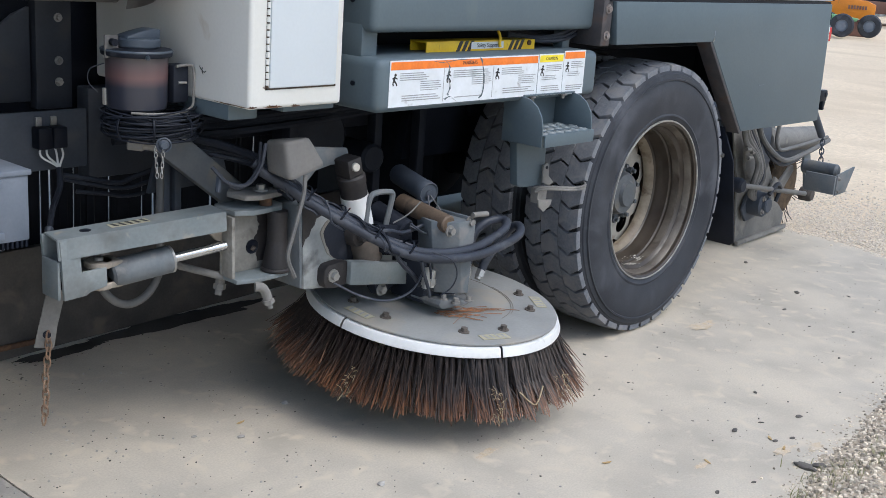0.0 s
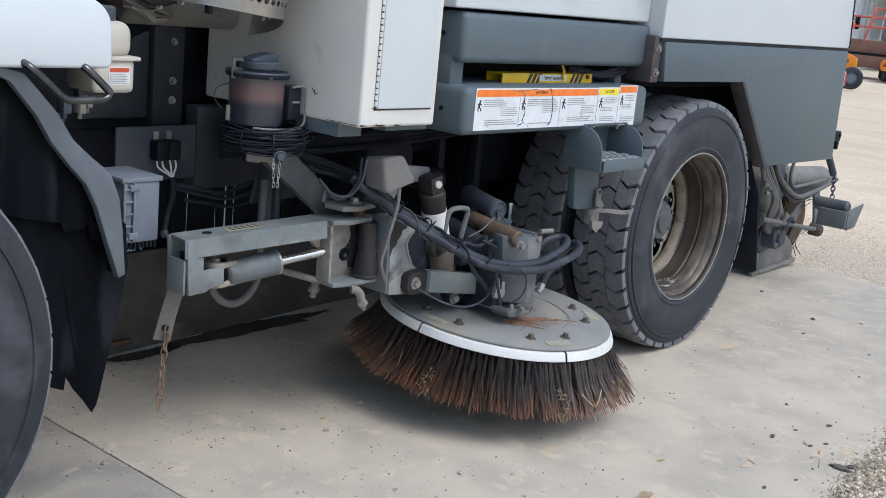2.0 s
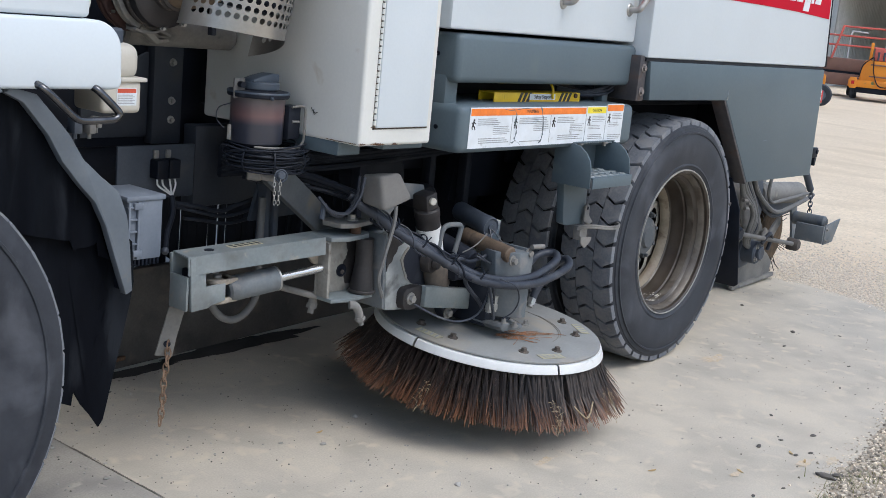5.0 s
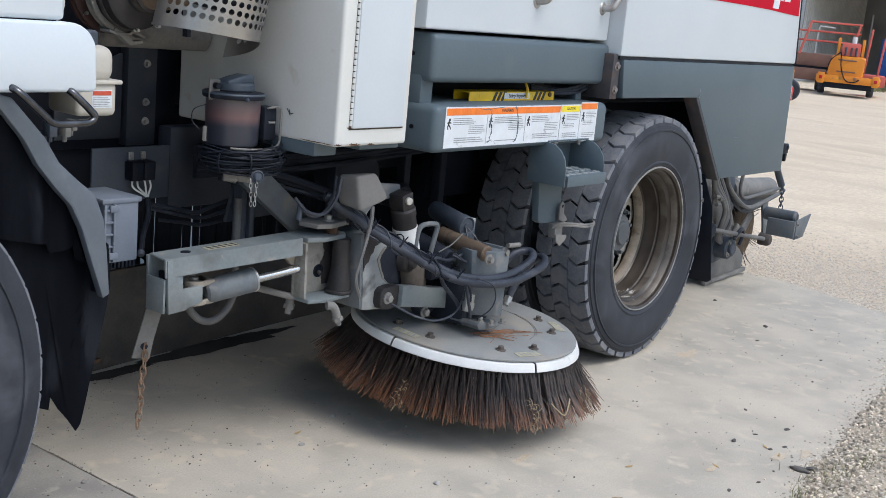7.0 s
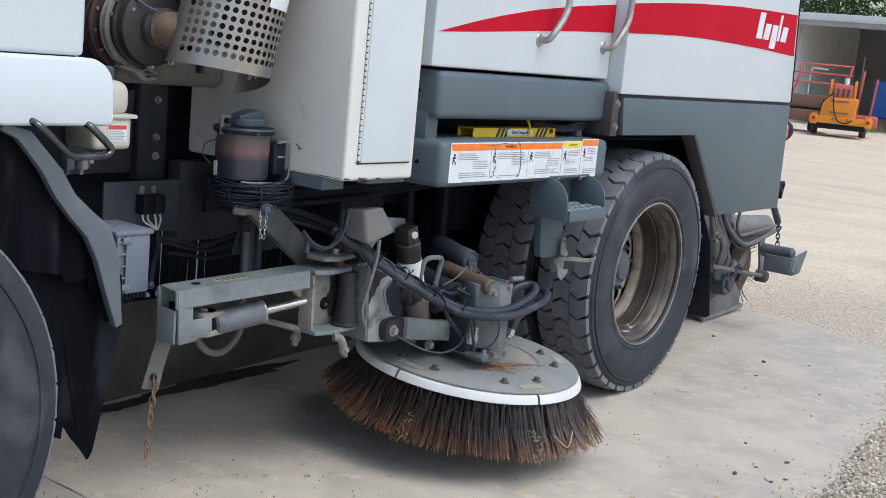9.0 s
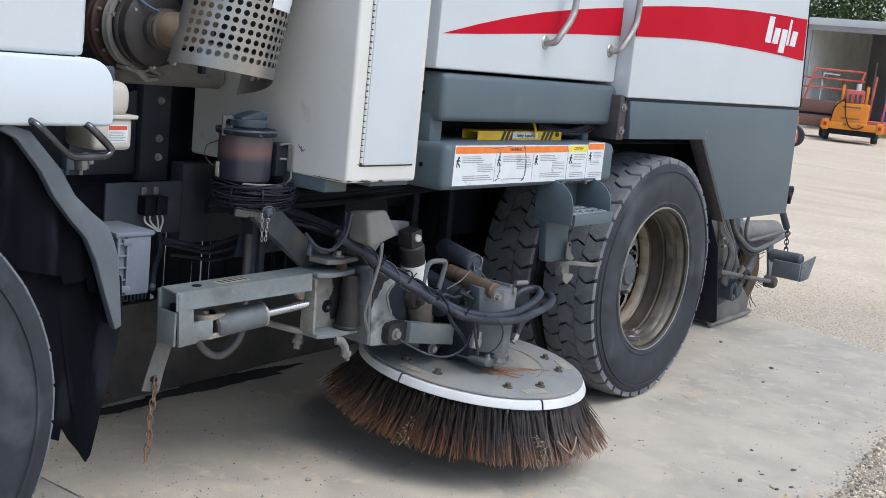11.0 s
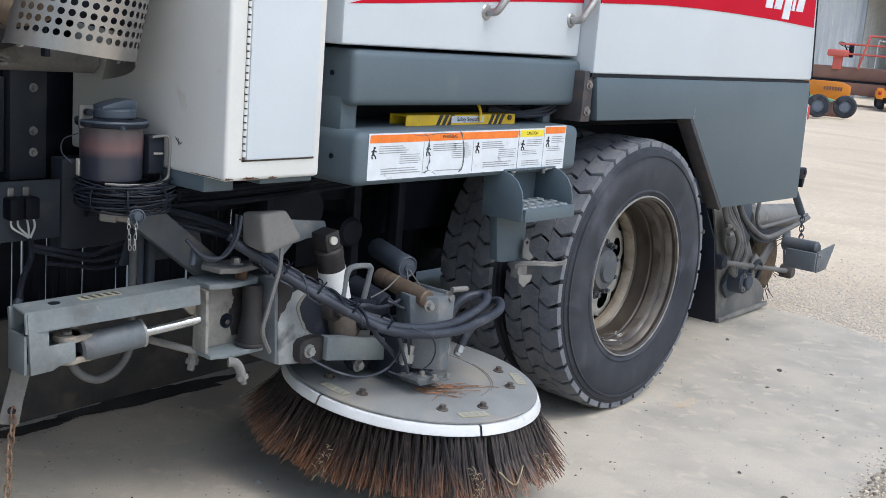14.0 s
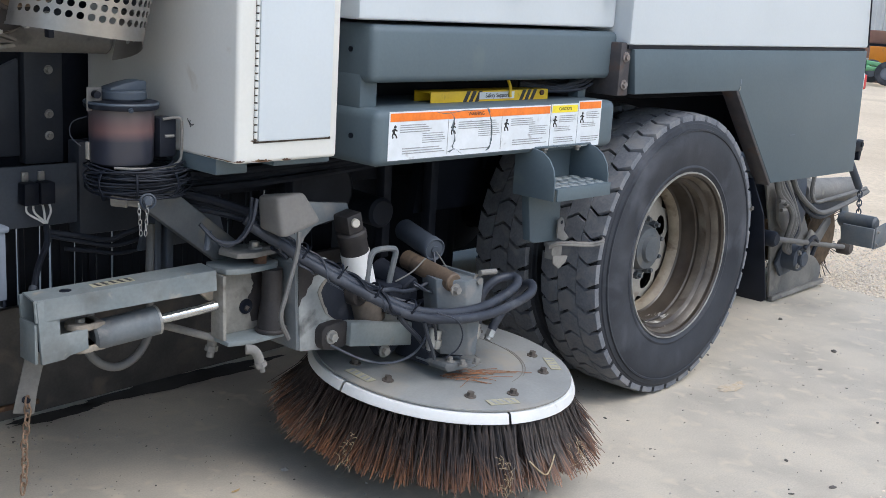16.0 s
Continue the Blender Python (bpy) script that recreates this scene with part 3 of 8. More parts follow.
    cd = part("cabinet_door", bm, "white", truck, "white hinged cabinet door")
    bm = B()
    rod(bm, (0, 0, 0), (0, 0, 0.0125), 0.0042, seg=8)
    knuckle = mesh_of("hinge_knuckle", bm, "cream")
    for i in range(60):
        ob = new("hinge_knuckle", knuckle)
        ob.location = (-1.8735, 0.0145, 1.02 + i * 0.0165)
        hold(ob, cd)
    bm = B()
    box(bm, (-1.876, 0.0165, 1.0080), (-1.6485, 0.0185, 1.0125))
    box(bm, (-1.8768, 0.0165, 1.0080), (-1.8690, 0.0185, 2.2))
    box(bm, (-1.6525, 0.0165, 1.0080), (-1.6500, 0.0185, 2.2))
    part("door_seal", bm, "sealbrown", cd)
    for x0, x1, y0, y1, z0 in ((-1.92, -1.83, 0.10, 0.5, 0.925), (-1.79, -1.62, 0.05, 0.5, 0.945)):
        bm = B()
        box(bm, (x0, y0, z0), (x1, y1, 0.964), 0.004)
        part("cabinet_bracket", bm, "grey", truck)


body()

# ---- side broom ----
BROOM = Vector((-1.094, 0.111, 0.321))
TILT = Vector((0.0374, -0.0839, 1.0)).normalized()


def broom():
    b = new("side_broom")
    b.location = BROOM
    bpy.context.view_layer.update()
    hold(b, truck)
    tagged(b, "tilted round gutter broom with rust-brown wire bristles")
    bpy.context.view_layer.update()
    d, u, w = frame_of(TILT)
    rnd = random.Random(4)

    def at(r, a, h):
        return BROOM + d * h + (u * math.cos(a) + w * math.sin(a)) * r
    bm = B()
    lathe(bm, BROOM, TILT, [(0, 0), (0.378, 0), (0.382, -0.002), (0.382, -0.007), (0.376, -0.010), (0, -0.010)], 96)
    part("broom_plate", bm, "broomplate", b, "worn grey steel disc with dust and rust marks")
    # the white ring is in five segments with narrow gaps; angles are counted from one gap
    k = 5
    first = radians(89.5)
    for i in range(k):
        a0, a1 = math.degrees(first) + 360 / k * i + 0.55, math.degrees(first) + 360 / k * (i + 1) - 0.55
        bm = B()
        lathe(bm, BROOM, TILT, [(0.30, -0.011), (0.382, -0.011), (0.389, -0.013), (0.398, -0.033), (0.398, -0.037), (0.392, -0.040), (0.30, -0.040), (0.30, -0.011)], 22, a0, a1)
        bmesh.ops.holes_fill(bm, edges=bm.edges[:])
        part("bristle_block", bm, "poly", b, "white plastic bristle block")
    # bristles in tufts
    tufts = 132
    verts, faces, wear = [], [], []
    for i in range(tufts):
        for row in range(4):
            a = 2 * math.pi * (i + 0.5 * (row % 2)) / tufts + rnd.uniform(-0.007, 0.007)
            rr = 0.318 + 0.020 * row
            flare = 0.066 + 0.012 * row + rnd.gauss(0, 0.006)
            droop = 0.172 - 0.004 * row + rnd.gauss(0, 0.006)
            lean = rnd.gauss(0, 0.040)
            for s in range(9):
                aa = a + rnd.gauss(0, 0.0058)
                r0 = rr + rnd.uniform(-0.006, 0.006)
                ln = droop * (rnd.uniform(0.93, 1.03) if rnd.random() < 0.9 else rnd.uniform(0.7, 0.95))
                da = lean + rnd.gauss(0, 0.026)
                fl = flare * rnd.uniform(0.8, 1.18) + rnd.gauss(0, 0.004)
                if rnd.random() < 0.025:
                    fl += rnd.uniform(0.0, 0.03)
                    da += rnd.gauss(0, 0.10)
                p0 = at(r0, aa, -0.034)
                p1 = at(r0 + fl * 0.40, aa + da * 0.4, -0.034 - ln * 0.52)
                p2 = at(r0 + fl, aa + da, -0.034 - ln)
                p2.z = max(p2.z, 0.004)
                wd = rnd.uniform(0.0012, 0.0019)
                for p, q, f in ((p0, wd, 0.0), (p1, wd, 0.5), (p2, wd * 0.9, 1.0)):
                    for c in range(3):
                        t = c * 2.0944 + aa
                        verts.append((p.x + q * math.cos(t), p.y + q * math.sin(t), p.z))
                        wear.append(f)
                n0 = len(verts) - 9
                for lv in (0, 3):
                    for c in range(3):
                        c2 = (c + 1) % 3
                        faces.append((n0 + lv + c, n0 + lv + c2, n0 + lv + 3 + c2, n0 + lv + 3 + c))
                faces.append((n0 + 6, n0 + 7, n0 + 8))
    me = bpy.data.meshes.new("bristles")
    me.from_pydata(verts, [], faces)
    me.attributes.new("wear", "FLOAT", "POINT").data.foreach_set("value", wear)
    me.materials.append(M["bristle"])
    ob = new("bristles", me)
    hold(ob, b)
    tagged(ob, "stiff dark wire bristles with rust-brown ends", kind="stuff")
    for r0, a0, a1 in ((0.236, 190, 300), (0.243, 205, 262), (0.105, 150, 330)):
        bm = B()
        lathe(bm, BROOM, TILT, [(r0, 0.0004), (r0, 0.0012), (r0 + 0.0022, 0.0012), (r0 + 0.0022, 0.0004)], 48, a0, a1)
        part("scuff_ring", bm, "scuffbrown", b)
    # two bolts to each segment of the ring, and a hazard sticker over each gap
    for i in range(k):
        for turn in (13, 58.5):
            bm = B()
            bolt(bm, at(0.297, first + radians(72 * i + turn), 0.0), TILT, 0.0105, 0.011)
            part("plate_bolt", bm, "boltbrown", b)
    for i in range(k):
        a = first + radians(72 * i + 1)
        c, out = at(0.337, a, 0.0015), (u * math.cos(a) + w * math.sin(a))
        side = d.cross(out)
        m = Matrix((side, out, d)).transposed().to_4x4()
        m.translation = c
        bm = B()
        box(bm, (-0.047, -0.017, -0.0005), (0.047, 0.017, 0.0008), m=m)
        st = part("hazard_sticker", bm, "paleyellow", b, "faded hazard-striped sticker")
        bm = B()
        for s in range(4):
            x = -0.038 + s * 0.021
            t = bmesh.new()
            vs = [t.verts.new(v) for v in ((x, -0.013, 0.0013), (x + 0.007, -0.013, 0.0013), (x + 0.014, 0.013, 0.0013), (x + 0.007, 0.013, 0.0013))]
            t.faces.new(vs)
            merge(bm, t, m)
        part("stripe", bm, "inkgrey", st)
    # bits of straw and wire caught in the bristles
    bm = B()
    tube(bm, [at(0.450, first + radians(78), -0.125), at(0.468, first + radians(81), -0.148), at(0.476, first + radians(83.5), -0.160), at(0.470, first + radians(86), -0.150), at(0.452, first + radians(90), -0.122)], 0.0022, 6, 4)
    part("straw", bm, "straw", b, "pale twig caught in the bristles")
    for turn, spread, count in ((67, 0.025, 30), (14, 0.010, 18), (104, 0.05, 22)):
        bm = B()
        for i in range(count):
            a = first + radians(turn) + rnd.gauss(0, spread)
            h = -0.145 + rnd.uniform(-0.045, 0.035)
            p = at(0.40 + 0.5 * -h, a, h)
            q = p + Vector((rnd.uniform(-0.02, 0.02), rnd.uniform(-0.02, 0.02), rnd.uniform(-0.025, 0.025)))
            tube(bm, [p, (p + q) / 2 + Vector((0.003, -0.003, 0.002)), q], 0.0008, 4, 3)
        tagged(part("dry_grass", bm, "straw", b, "dry grass tangled in the bristles"), kind="stuff")
    bm = B()
    for i in range(30):
        p = Vector((-1.17, -0.02, 0.0)) + Vector((rnd.gauss(0, 0.035), rnd.gauss(0, 0.018), 0))
        e = Vector((rnd.gauss(0.03, 0.03), rnd.gauss(-0.02, 0.02), 0))
        z = [BROOM.z - (v.x - BROOM.x) * 0.0374 + (v.y - BROOM.y) * 0.0839 + 0.003 for v in (p, p + e, p + e * 2)]
        tube(bm, [(p.x, p.y, z[0]), (p.x + e.x, p.y + e.y, z[1] + 0.004), (p.x + 2 * e.x, p.y + 2 * e.y + 0.008, z[2])], 0.0009, 4, 3)
    tagged(part("dry_grass", bm, "ruststraw", b, "rust-coloured straw on the disc"), kind="stuff")


M["scuffbrown"] = surface("rubbed_brown_mark", (0.155, 0.135, 0.115), (0.205, 0.19, 0.17), 40.0, 0.7, bump=0.1)
M["ruststraw"] = surface("rust_stained_straw", (0.30, 0.13, 0.06), (0.20, 0.10, 0.05), 60.0, 0.9, bump=0.0)
M["broomplate"] = surface("worn_disc_paint", (0.26, 0.265, 0.26), (0.21, 0.215, 0.21), 5.0, 0.6, bump=0.08, speck=0.04, dust=(0.31, 0.285, 0.245), dust_amount=0.25, dust_scale=6.0)
M["boltbrown"] = surface("brown_bolt_steel", (0.085, 0.072, 0.062), (0.12, 0.10, 0.085), 40.0, 0.7, bump=0.2)
M["cover"] = surface("dusty_cover_plastic", (0.125, 0.12, 0.115), (0.15, 0.145, 0.138), 12.0, 0.7, bump=0.15, speck=0.05)
M["straw"] = surface("dry_straw", (0.42, 0.34, 0.22), (0.30, 0.22, 0.13), 60.0, 0.9, bump=0.0)
broom()


def obox(bm, a, b, width, height, bevel=0.004, up=(0, 0, 1)):
    """A bar from a to b."""
    a, b = Vector(a), Vector(b)
    d = (b - a).normalized()
    s = d.cross(Vector(up)).normalized()
    n = s.cross(d)
    m = Matrix((d, s, n)).transposed().to_4x4()
    m.translation = a
    return box(bm, (0, -width / 2, -height / 2), ((b - a).length, width / 2, height / 2), bevel, m)


# ---- broom arm ----
def broom_arm():
    # hollow bar that carries the broom, open at its end
    a, b = Vector((-2.285, 0.29, 0.622)), Vector((-1.852, 0.217, 0.6494))
    d = (b - a).normalized()
    s = d.cross(Vector((0, 0, 1))).normalized()
    n = s.cross(d)
    m = Matrix((d, s, n)).transposed().to_4x4()
    m.translation = a
    ln = (b - a).length
    bm = B()
    t = bmesh.new()
    prof = [(-0.043, -0.026), (-0.043, 0.026), (0.043, 0.026), (0.043, -0.026), (0.037, -0.026), (0.037, 0.020), (-0.037, 0.020), (-0.037, -0.026)]
    v0 = [t.verts.new((0, y, z)) for y, z in prof]
    v1 = [t.verts.new((ln, y, z)) for y, z in prof]
    t.faces.new(v0)
    t.faces.new(v1[::-1])
    for i in range(8):
        t.faces.new((v0[i], v1[i], v1[(i + 1) % 8], v0[(i + 1) % 8]))
    bmesh.ops.recalc_face_normals(t, faces=t.faces[:])
    bmesh.ops.bevel(t, geom=t.edges[:], offset=0.0015, segments=2, affect="EDGES")
    merge(bm, t, m)
    part("broom_arm", bm, "arm", truck, "dusty grey hollow steel arm open at its end")
    bm = B()
    lathe(bm, a + d * 0.085 + n * 0.0262, n, [(0, 0), (0.014, 0), (0.014, 0.0008), (0, 0.0008)], 20)
    part("arm_hole", bm, "black", truck)
    bm = B()
    box(bm, (0.145, -0.016, 0.0262), (0.245, 0.016, 0.0272), 0, m)
    st = part("hazard_sticker", bm, "paleyellow", truck, "faded yellow and black hazard sticker")
    bm = B()
    for i in range(5):
        x = 0.150 + i * 0.019
        t = bmesh.new()
        t.faces.new([t.verts.new(v) for v in ((x, -0.014, 0.0277), (x + 0.009, -0.014, 0.0277), (x + 0.016, 0.014, 0.0277), (x + 0.007, 0.014, 0.0277))])
        merge(bm, t, m)
    part("stripe", bm, "ink", st)
    # clevis plates below the open end
    for y, nm in ((0.2440, "front"), (0.3255, "back")):
        bm = B()
        prism(bm, [(-2.288, 0.644), (-2.236, 0.648), (-2.232, 0.560), (-2.165, 0.563), (-2.163, 0.515), (-2.21, 0.507), (-2.222, 0.500), (-2.278, 0.497)], "y", y, y + 0.010, 0.002)
        part("clevis_plate", bm, "arm", truck)
    bm = B()
    box(bm, (-2.290, 0.2535, 0.498), (-2.282, 0.326, 0.592), 0.002)
    part("clevis_end", bm, "arm", truck)
    bm = B()
    box(bm, (-2.250, 0.25, 0.503), (-2.240, 0.33, 0.60), 0.002)
    part("clevis_web", bm, "steel_dark", truck)
    for z in (0.503, 0.556):
        bm = B()
        rod(bm, (-2.165, 0.28, z), (-2.165, 0.28, z + 0.016), 0.035, seg=24, edge=0.003)
        box(bm, (-2.165, 0.25, z), (-2.115, 0.31, z + 0.016), 0.004)
        part("clevis_ear", bm, "tan", truck, "dusty tan clevis ear")
    bm = B()
    rod(bm, (-2.165, 0.28, 0.495), (-2.165, 0.28, 0.58), 0.011, seg=14, edge=0.002)
    part("clevis_pin", bm, "zinc", truck)
    # swing cylinder
    p, q, e = Vector((-2.137, 0.275, 0.533)), Vector((-1.985, 0.243, 0.554)), Vector((-1.829, 0.2174, 0.5712))
    cyl = new("swing_cylinder")
    cyl.location = p
    bpy.context.view_layer.update()
    hold(cyl, truck)
    tagged(cyl, "dusty grey hydraulic cylinder with a bright rod")
    bpy.context.view_layer.update()
    ax = (q - p).normalized()
    L = (q - p).length
    bm = B()
    lathe(bm, p, ax, [(0, 0), (0.028, 0), (0.034, 0.006), (0.0355, 0.02), (0.0355, L - 0.003), (0.034, L), (0.014, L)], 32)
    part("barrel", bm, "grey_dirty", cyl)
    bm = B()
    lathe(bm, q, ax, [(0.0345, -0.001), (0.036, 0.001), (0.036, 0.004), (0.033, 0.006), (0.012, 0.006)], 32)
    part("gland", bm, "zinc", cyl)
    bm = B()
    rod(bm, q, e, 0.0125, seg=20)
    part("rod", bm, "chrome", cyl)
    # stop strap with hole, and its chain
    bm = B()
    t = bmesh.new()
    prof = [(-0.022, 0.0), (0.022, 0.0), (0.020, -0.11), (0.024, -0.175), (-0.024, -0.182)]
    m2 = pose(-2.240, 0.340, 0.512, 6, 12, -32)
    v0 = [t.verts.new((x, -0.004, z)) for x, z in prof]
    v1 = [t.verts.new((x, 0.004, z)) for x, z in prof]
    t.faces.new(v0)
    t.faces.new(v1[::-1])
    for i in range(5):
        t.faces.new((v0[i], v1[i], v1[(i + 1) % 5], v0[(i + 1) % 5]))
    bmesh.ops.bevel(t, geom=t.edges[:], offset=0.0015, segments=1, affect="EDGES")
    merge(bm, t, m2)
    part("stop_strap", bm, "duststeel", truck, "flat dusty steel strap with a chain hole")
    bm = B()
    h = m2 @ Vector((0, -0.0045, -0.14))
    rod(bm, h, h + Vector((-0.0005, -0.001, 0)), 0.010, seg=16)
    part("strap_hole", bm, "steel_dark", truck)
    chain = new("chain")
    chain.location = h
    bpy.context.view_layer.update()
    hold(chain, truck)
    tagged(chain, "rusty hanging link chain")
    bpy.context.view_layer.update()
    for i in range(11):
        z = h.z - 0.004 - i * 0.0215
        bm = B()
        link(bm, (h.x - 0.0016 * i + 0.002 * math.sin(i), h.y - 0.006, z), 0.0165, 0.0085, 0.0024, i % 2)
        part("link", bm, "chainrust", chain)


def link(bm, c, half, wide, r, turn):
    """One oval chain link that hangs upright."""
    pts = []
    for i in range(12):
        a = 2 * math.pi * i / 12
        x, z = wide * math.cos(a), half * math.sin(a)
        pts.append((x, 0.0, z))
    ang = radians(90 * turn + 30)
    ring = [Vector((c[0] + x * math.cos(ang), c[1] + x * math.sin(ang), c[2] + z)) for x, _, z in pts]
    rings = []
    for i, p in enumerate(ring):
        d = (ring[(i + 1) % 12] - ring[i - 1]).normalized()
        u = Vector((-math.sin(ang), math.cos(ang), 0))
        w = d.cross(u)
        rings.append([bm.verts.new(p + (u * math.cos(t) + w * math.sin(t)) * r) for t in (0, 1.257, 2.513, 3.77, 5.027)])
    for i in range(12):
        a, b = rings[i], rings[(i + 1) % 12]
        for k in range(5):
            bm.faces.new((a[k], a[(k + 1) % 5], b[(k + 1) % 5], b[k]))
    return bm


M["chainrust"] = surface("dusty_rusted_chain", (0.26, 0.175, 0.115), (0.17, 0.105, 0.07), 60.0, 0.85, bump=0.3, speck=0.1)
M["tubebrown"] = surface("brown_rusty_tube", (0.088, 0.062, 0.043), (0.130, 0.092, 0.064), 18.0, 0.65, bump=0.25, speck=0.08, dust=(0.055, 0.043, 0.036), dust_amount=0.2, dust_scale=22.0)
M["eyebrown"] = surface("greasy_brown_steel", (0.017, 0.0155, 0.017), (0.034, 0.030, 0.030), 18.0, 0.6, bump=0.25, speck=0.1)
M["dustcream"] = surface("dust_caked_pale_paint", (0.28, 0.27, 0.245), (0.20, 0.192, 0.175), 14.0, 0.8, bump=0.2, speck=0.07, dust=(0.13, 0.115, 0.10), dust_amount=0.2, dust_scale=16.0)
M["pinbrown"] = surface("caked_brown_dust", (0.039, 0.03375, 0.03198), (0.0825, 0.07125, 0.06474), 14.0, 0.85, bump=0.4, speck=0.08, dust=(0.04125, 0.039, 0.039), dust_amount=0.2, dust_scale=14.0)


broom_arm()


def shifted(before, by):
    """Sets back by a small way what has been fixed to the truck since."""
    for ob in truck.children:
        if ob not in before:
            ob.location = ob.location + Vector(by)


def moulded(bm, corners, power=7.0, k=12):
    """A soft-edged block stretched between eight corners, the lower four first, each four in a ring."""
    t = bmesh.new()
    bmesh.ops.create_cube(t, size=2.0)
    bmesh.ops.subdivide_edges(t, edges=t.edges[:], cuts=k, use_grid_fill=True)
    c = [Vector(v) for v in corners]
    for v in t.verts:
        q = v.co / sum(abs(a) ** power for a in v.co) ** (1 / power)
        x, y, z = (q.x + 1) / 2, (q.y + 1) / 2, (q.z + 1) / 2

        def ring(a, b, d, e):
            return (a * (1 - y) + b * y) * (1 - x) + (e * (1 - y) + d * y) * x
        v.co = ring(c[0], c[1], c[2], c[3]) * (1 - z) + ring(c[4], c[5], c[6], c[7]) * z
    return merge(bm, t)


def pivot():
    """The upright pivot bracket between the arm and the broom head."""
    before = set(truck.children)
    bm = B()
    prism(bm, [(0.150, 0.497), (0.196, 0.497), (0.196, 0.665), (0.156, 0.662)], "x", -1.862, -1.852, 0.002)
    part("pivot_side_plate", bm, "dustcream", truck)
    bm = B()
    box(bm, (-1.862, 0.196, 0.497), (-1.690, 0.206, 0.665), 0.002)
    part("pivot_back_plate", bm, "dustcream", truck)
    bm = B()
    prism(bm, [(-1.858, 0.135), (-1.80, 0.118), (-1.690, 0.125), (-1.672, 0.16), (-1.69, 0.235), (-1.858, 0.235)], "z", 0.485, 0.497, 0.002)
    part("pivot_bottom_plate", bm, "arm", truck)
    bm = B()
    prism(bm, [(-1.862, 0.23), (-1.85, 0.160), (-1.80, 0.140), (-1.70, 0.15), (-1.66, 0.19), (-1.68, 0.26), (-1.84, 0.26)], "z", 0.664, 0.678, 0.002)
    part("pivot_top_plate", bm, "arm", truck)
    bm = B()
    rod(bm, (-1.712, 0.152, 0.497), (-1.712, 0.152, 0.665), 0.027, seg=24)
    rod(bm, (-1.712, 0.152, 0.497), (-1.712, 0.152, 0.508), 0.042, seg=24, edge=0.003)
    lathe(bm, (-1.712, 0.152, 0.508), (0, 0, 1), [(0.036, 0.0), (0.034, 0.03), (0.030, 0.055), (0.027, 0.075)], 20)
    part("pivot_pin", bm, "eyebrown", truck, "dust-caked upright pivot pin")
    bm = B()
    lathe(bm, (-1.762, 0.1955, 0.562), (0, -1, 0), [(0.0, 0.001), (0.017, 0.001), (0.020, 0.003), (0.020, 0.0)], 20)
    part("pivot_hole", bm, "black", truck)
    bm = B()
    rod(bm, (-1.764, 0.195, 0.560), (-1.758, 0.188, 0.555), 0.007, seg=12, edge=0.002)
    part("grease_nipple", bm, "pinbrown", truck)
    bm = B()
    smear = [(-1.745 + 0.016 * noise.noise((z * 30, 4.0, 0)) + 0.008 * noise.noise((z * 110, 2.0, 0)), z) for z in [0.518 + 0.006 * k for k in range(24)]]
    prism(bm, smear + [(-1.692, 0.656), (-1.692, 0.518)], "y", 0.1948, 0.198)
    part("grease_stain", bm, "eyebrown", truck, "brown grease behind the pivot pin")
    bm = B()
    lathe(bm, (-1.712, 0.152, 0.509), (0, 0, 1), [(0.0415, 0.0), (0.0365, 0.004), (0.0358, 0.016), (0.034, 0.034), (0.032, 0.036)], 20, -130, 10)
    part("dried_dust", bm, "dustcream", truck, "pale dust caked on the pin")
    bm = B()
    rod(bm, (-1.735, 0.175, 0.675), (-1.735, 0.175, 0.705), 0.017, seg=18)
    part("pivot_spacer", bm, "rust", truck)
    bm = B()
    prism(bm, [(-1.835, 0.215), (-1.825, 0.15), (-1.78, 0.135), (-1.70, 0.15), (-1.69, 0.22), (-1.80, 0.25)], "z", 0.704, 0.718, 0.002)
    part("pivot_cap_plate", bm, "duststeel", truck)
    bm = B()
    rod(bm, (-1.75, 0.18, 0.718), (-1.75, 0.18, 0.723), 0.020, seg=20)
    rod(bm, (-1.75, 0.18, 0.723), (-1.75, 0.18, 0.735), 0.013, seg=6)
    part("pivot_cap_bolt", bm, "zinc", truck)
    bm = B()
    box(bm, (-1.70, 0.15, 0.704), (-1.686, 0.19, 0.80), 0.003)
    part("cover_bracket", bm, "duststeel", truck)
    # grease fittings under the bracket
    bm = B()
    tube(bm, [(-1.86, 0.06, 0.500), (-1.845, 0.052, 0.498), (-1.832, 0.049, 0.482), (-1.826, 0.048, 0.462)], 0.0125, 12, 5)
    rod(bm, (-1.826, 0.048, 0.464), (-1.822, 0.047, 0.452), 0.016, seg=6)
    rod(bm, (-1.822, 0.047, 0.453), (-1.818, 0.046, 0.438), 0.008, seg=10)
    part("hose_fitting", bm, "duststeel", truck, "dust-covered elbow fitting")
    bm = B()
    rod(bm, (-1.842, 0.224, 0.486), (-1.845, 0.224, 0.462), 0.013, seg=12)
    rod(bm, (-1.845, 0.224, 0.464), (-1.847, 0.224, 0.450), 0.017, seg=6)
    rod(bm, (-1.847, 0.224, 0.452), (-1.85, 0.224, 0.434), 0.010, seg=10)
    part("hose_fitting", bm, "duststeel", truck)
    # long strut behind the cylinder
    bm = B()
    rod(bm, (-1.99, 0.36, 0.53), (-1.85, 0.20, 0.49), 0.010, seg=10)
    part("tie_strut", bm, "duststeel", truck)
    # sensor cover
    bm = B()
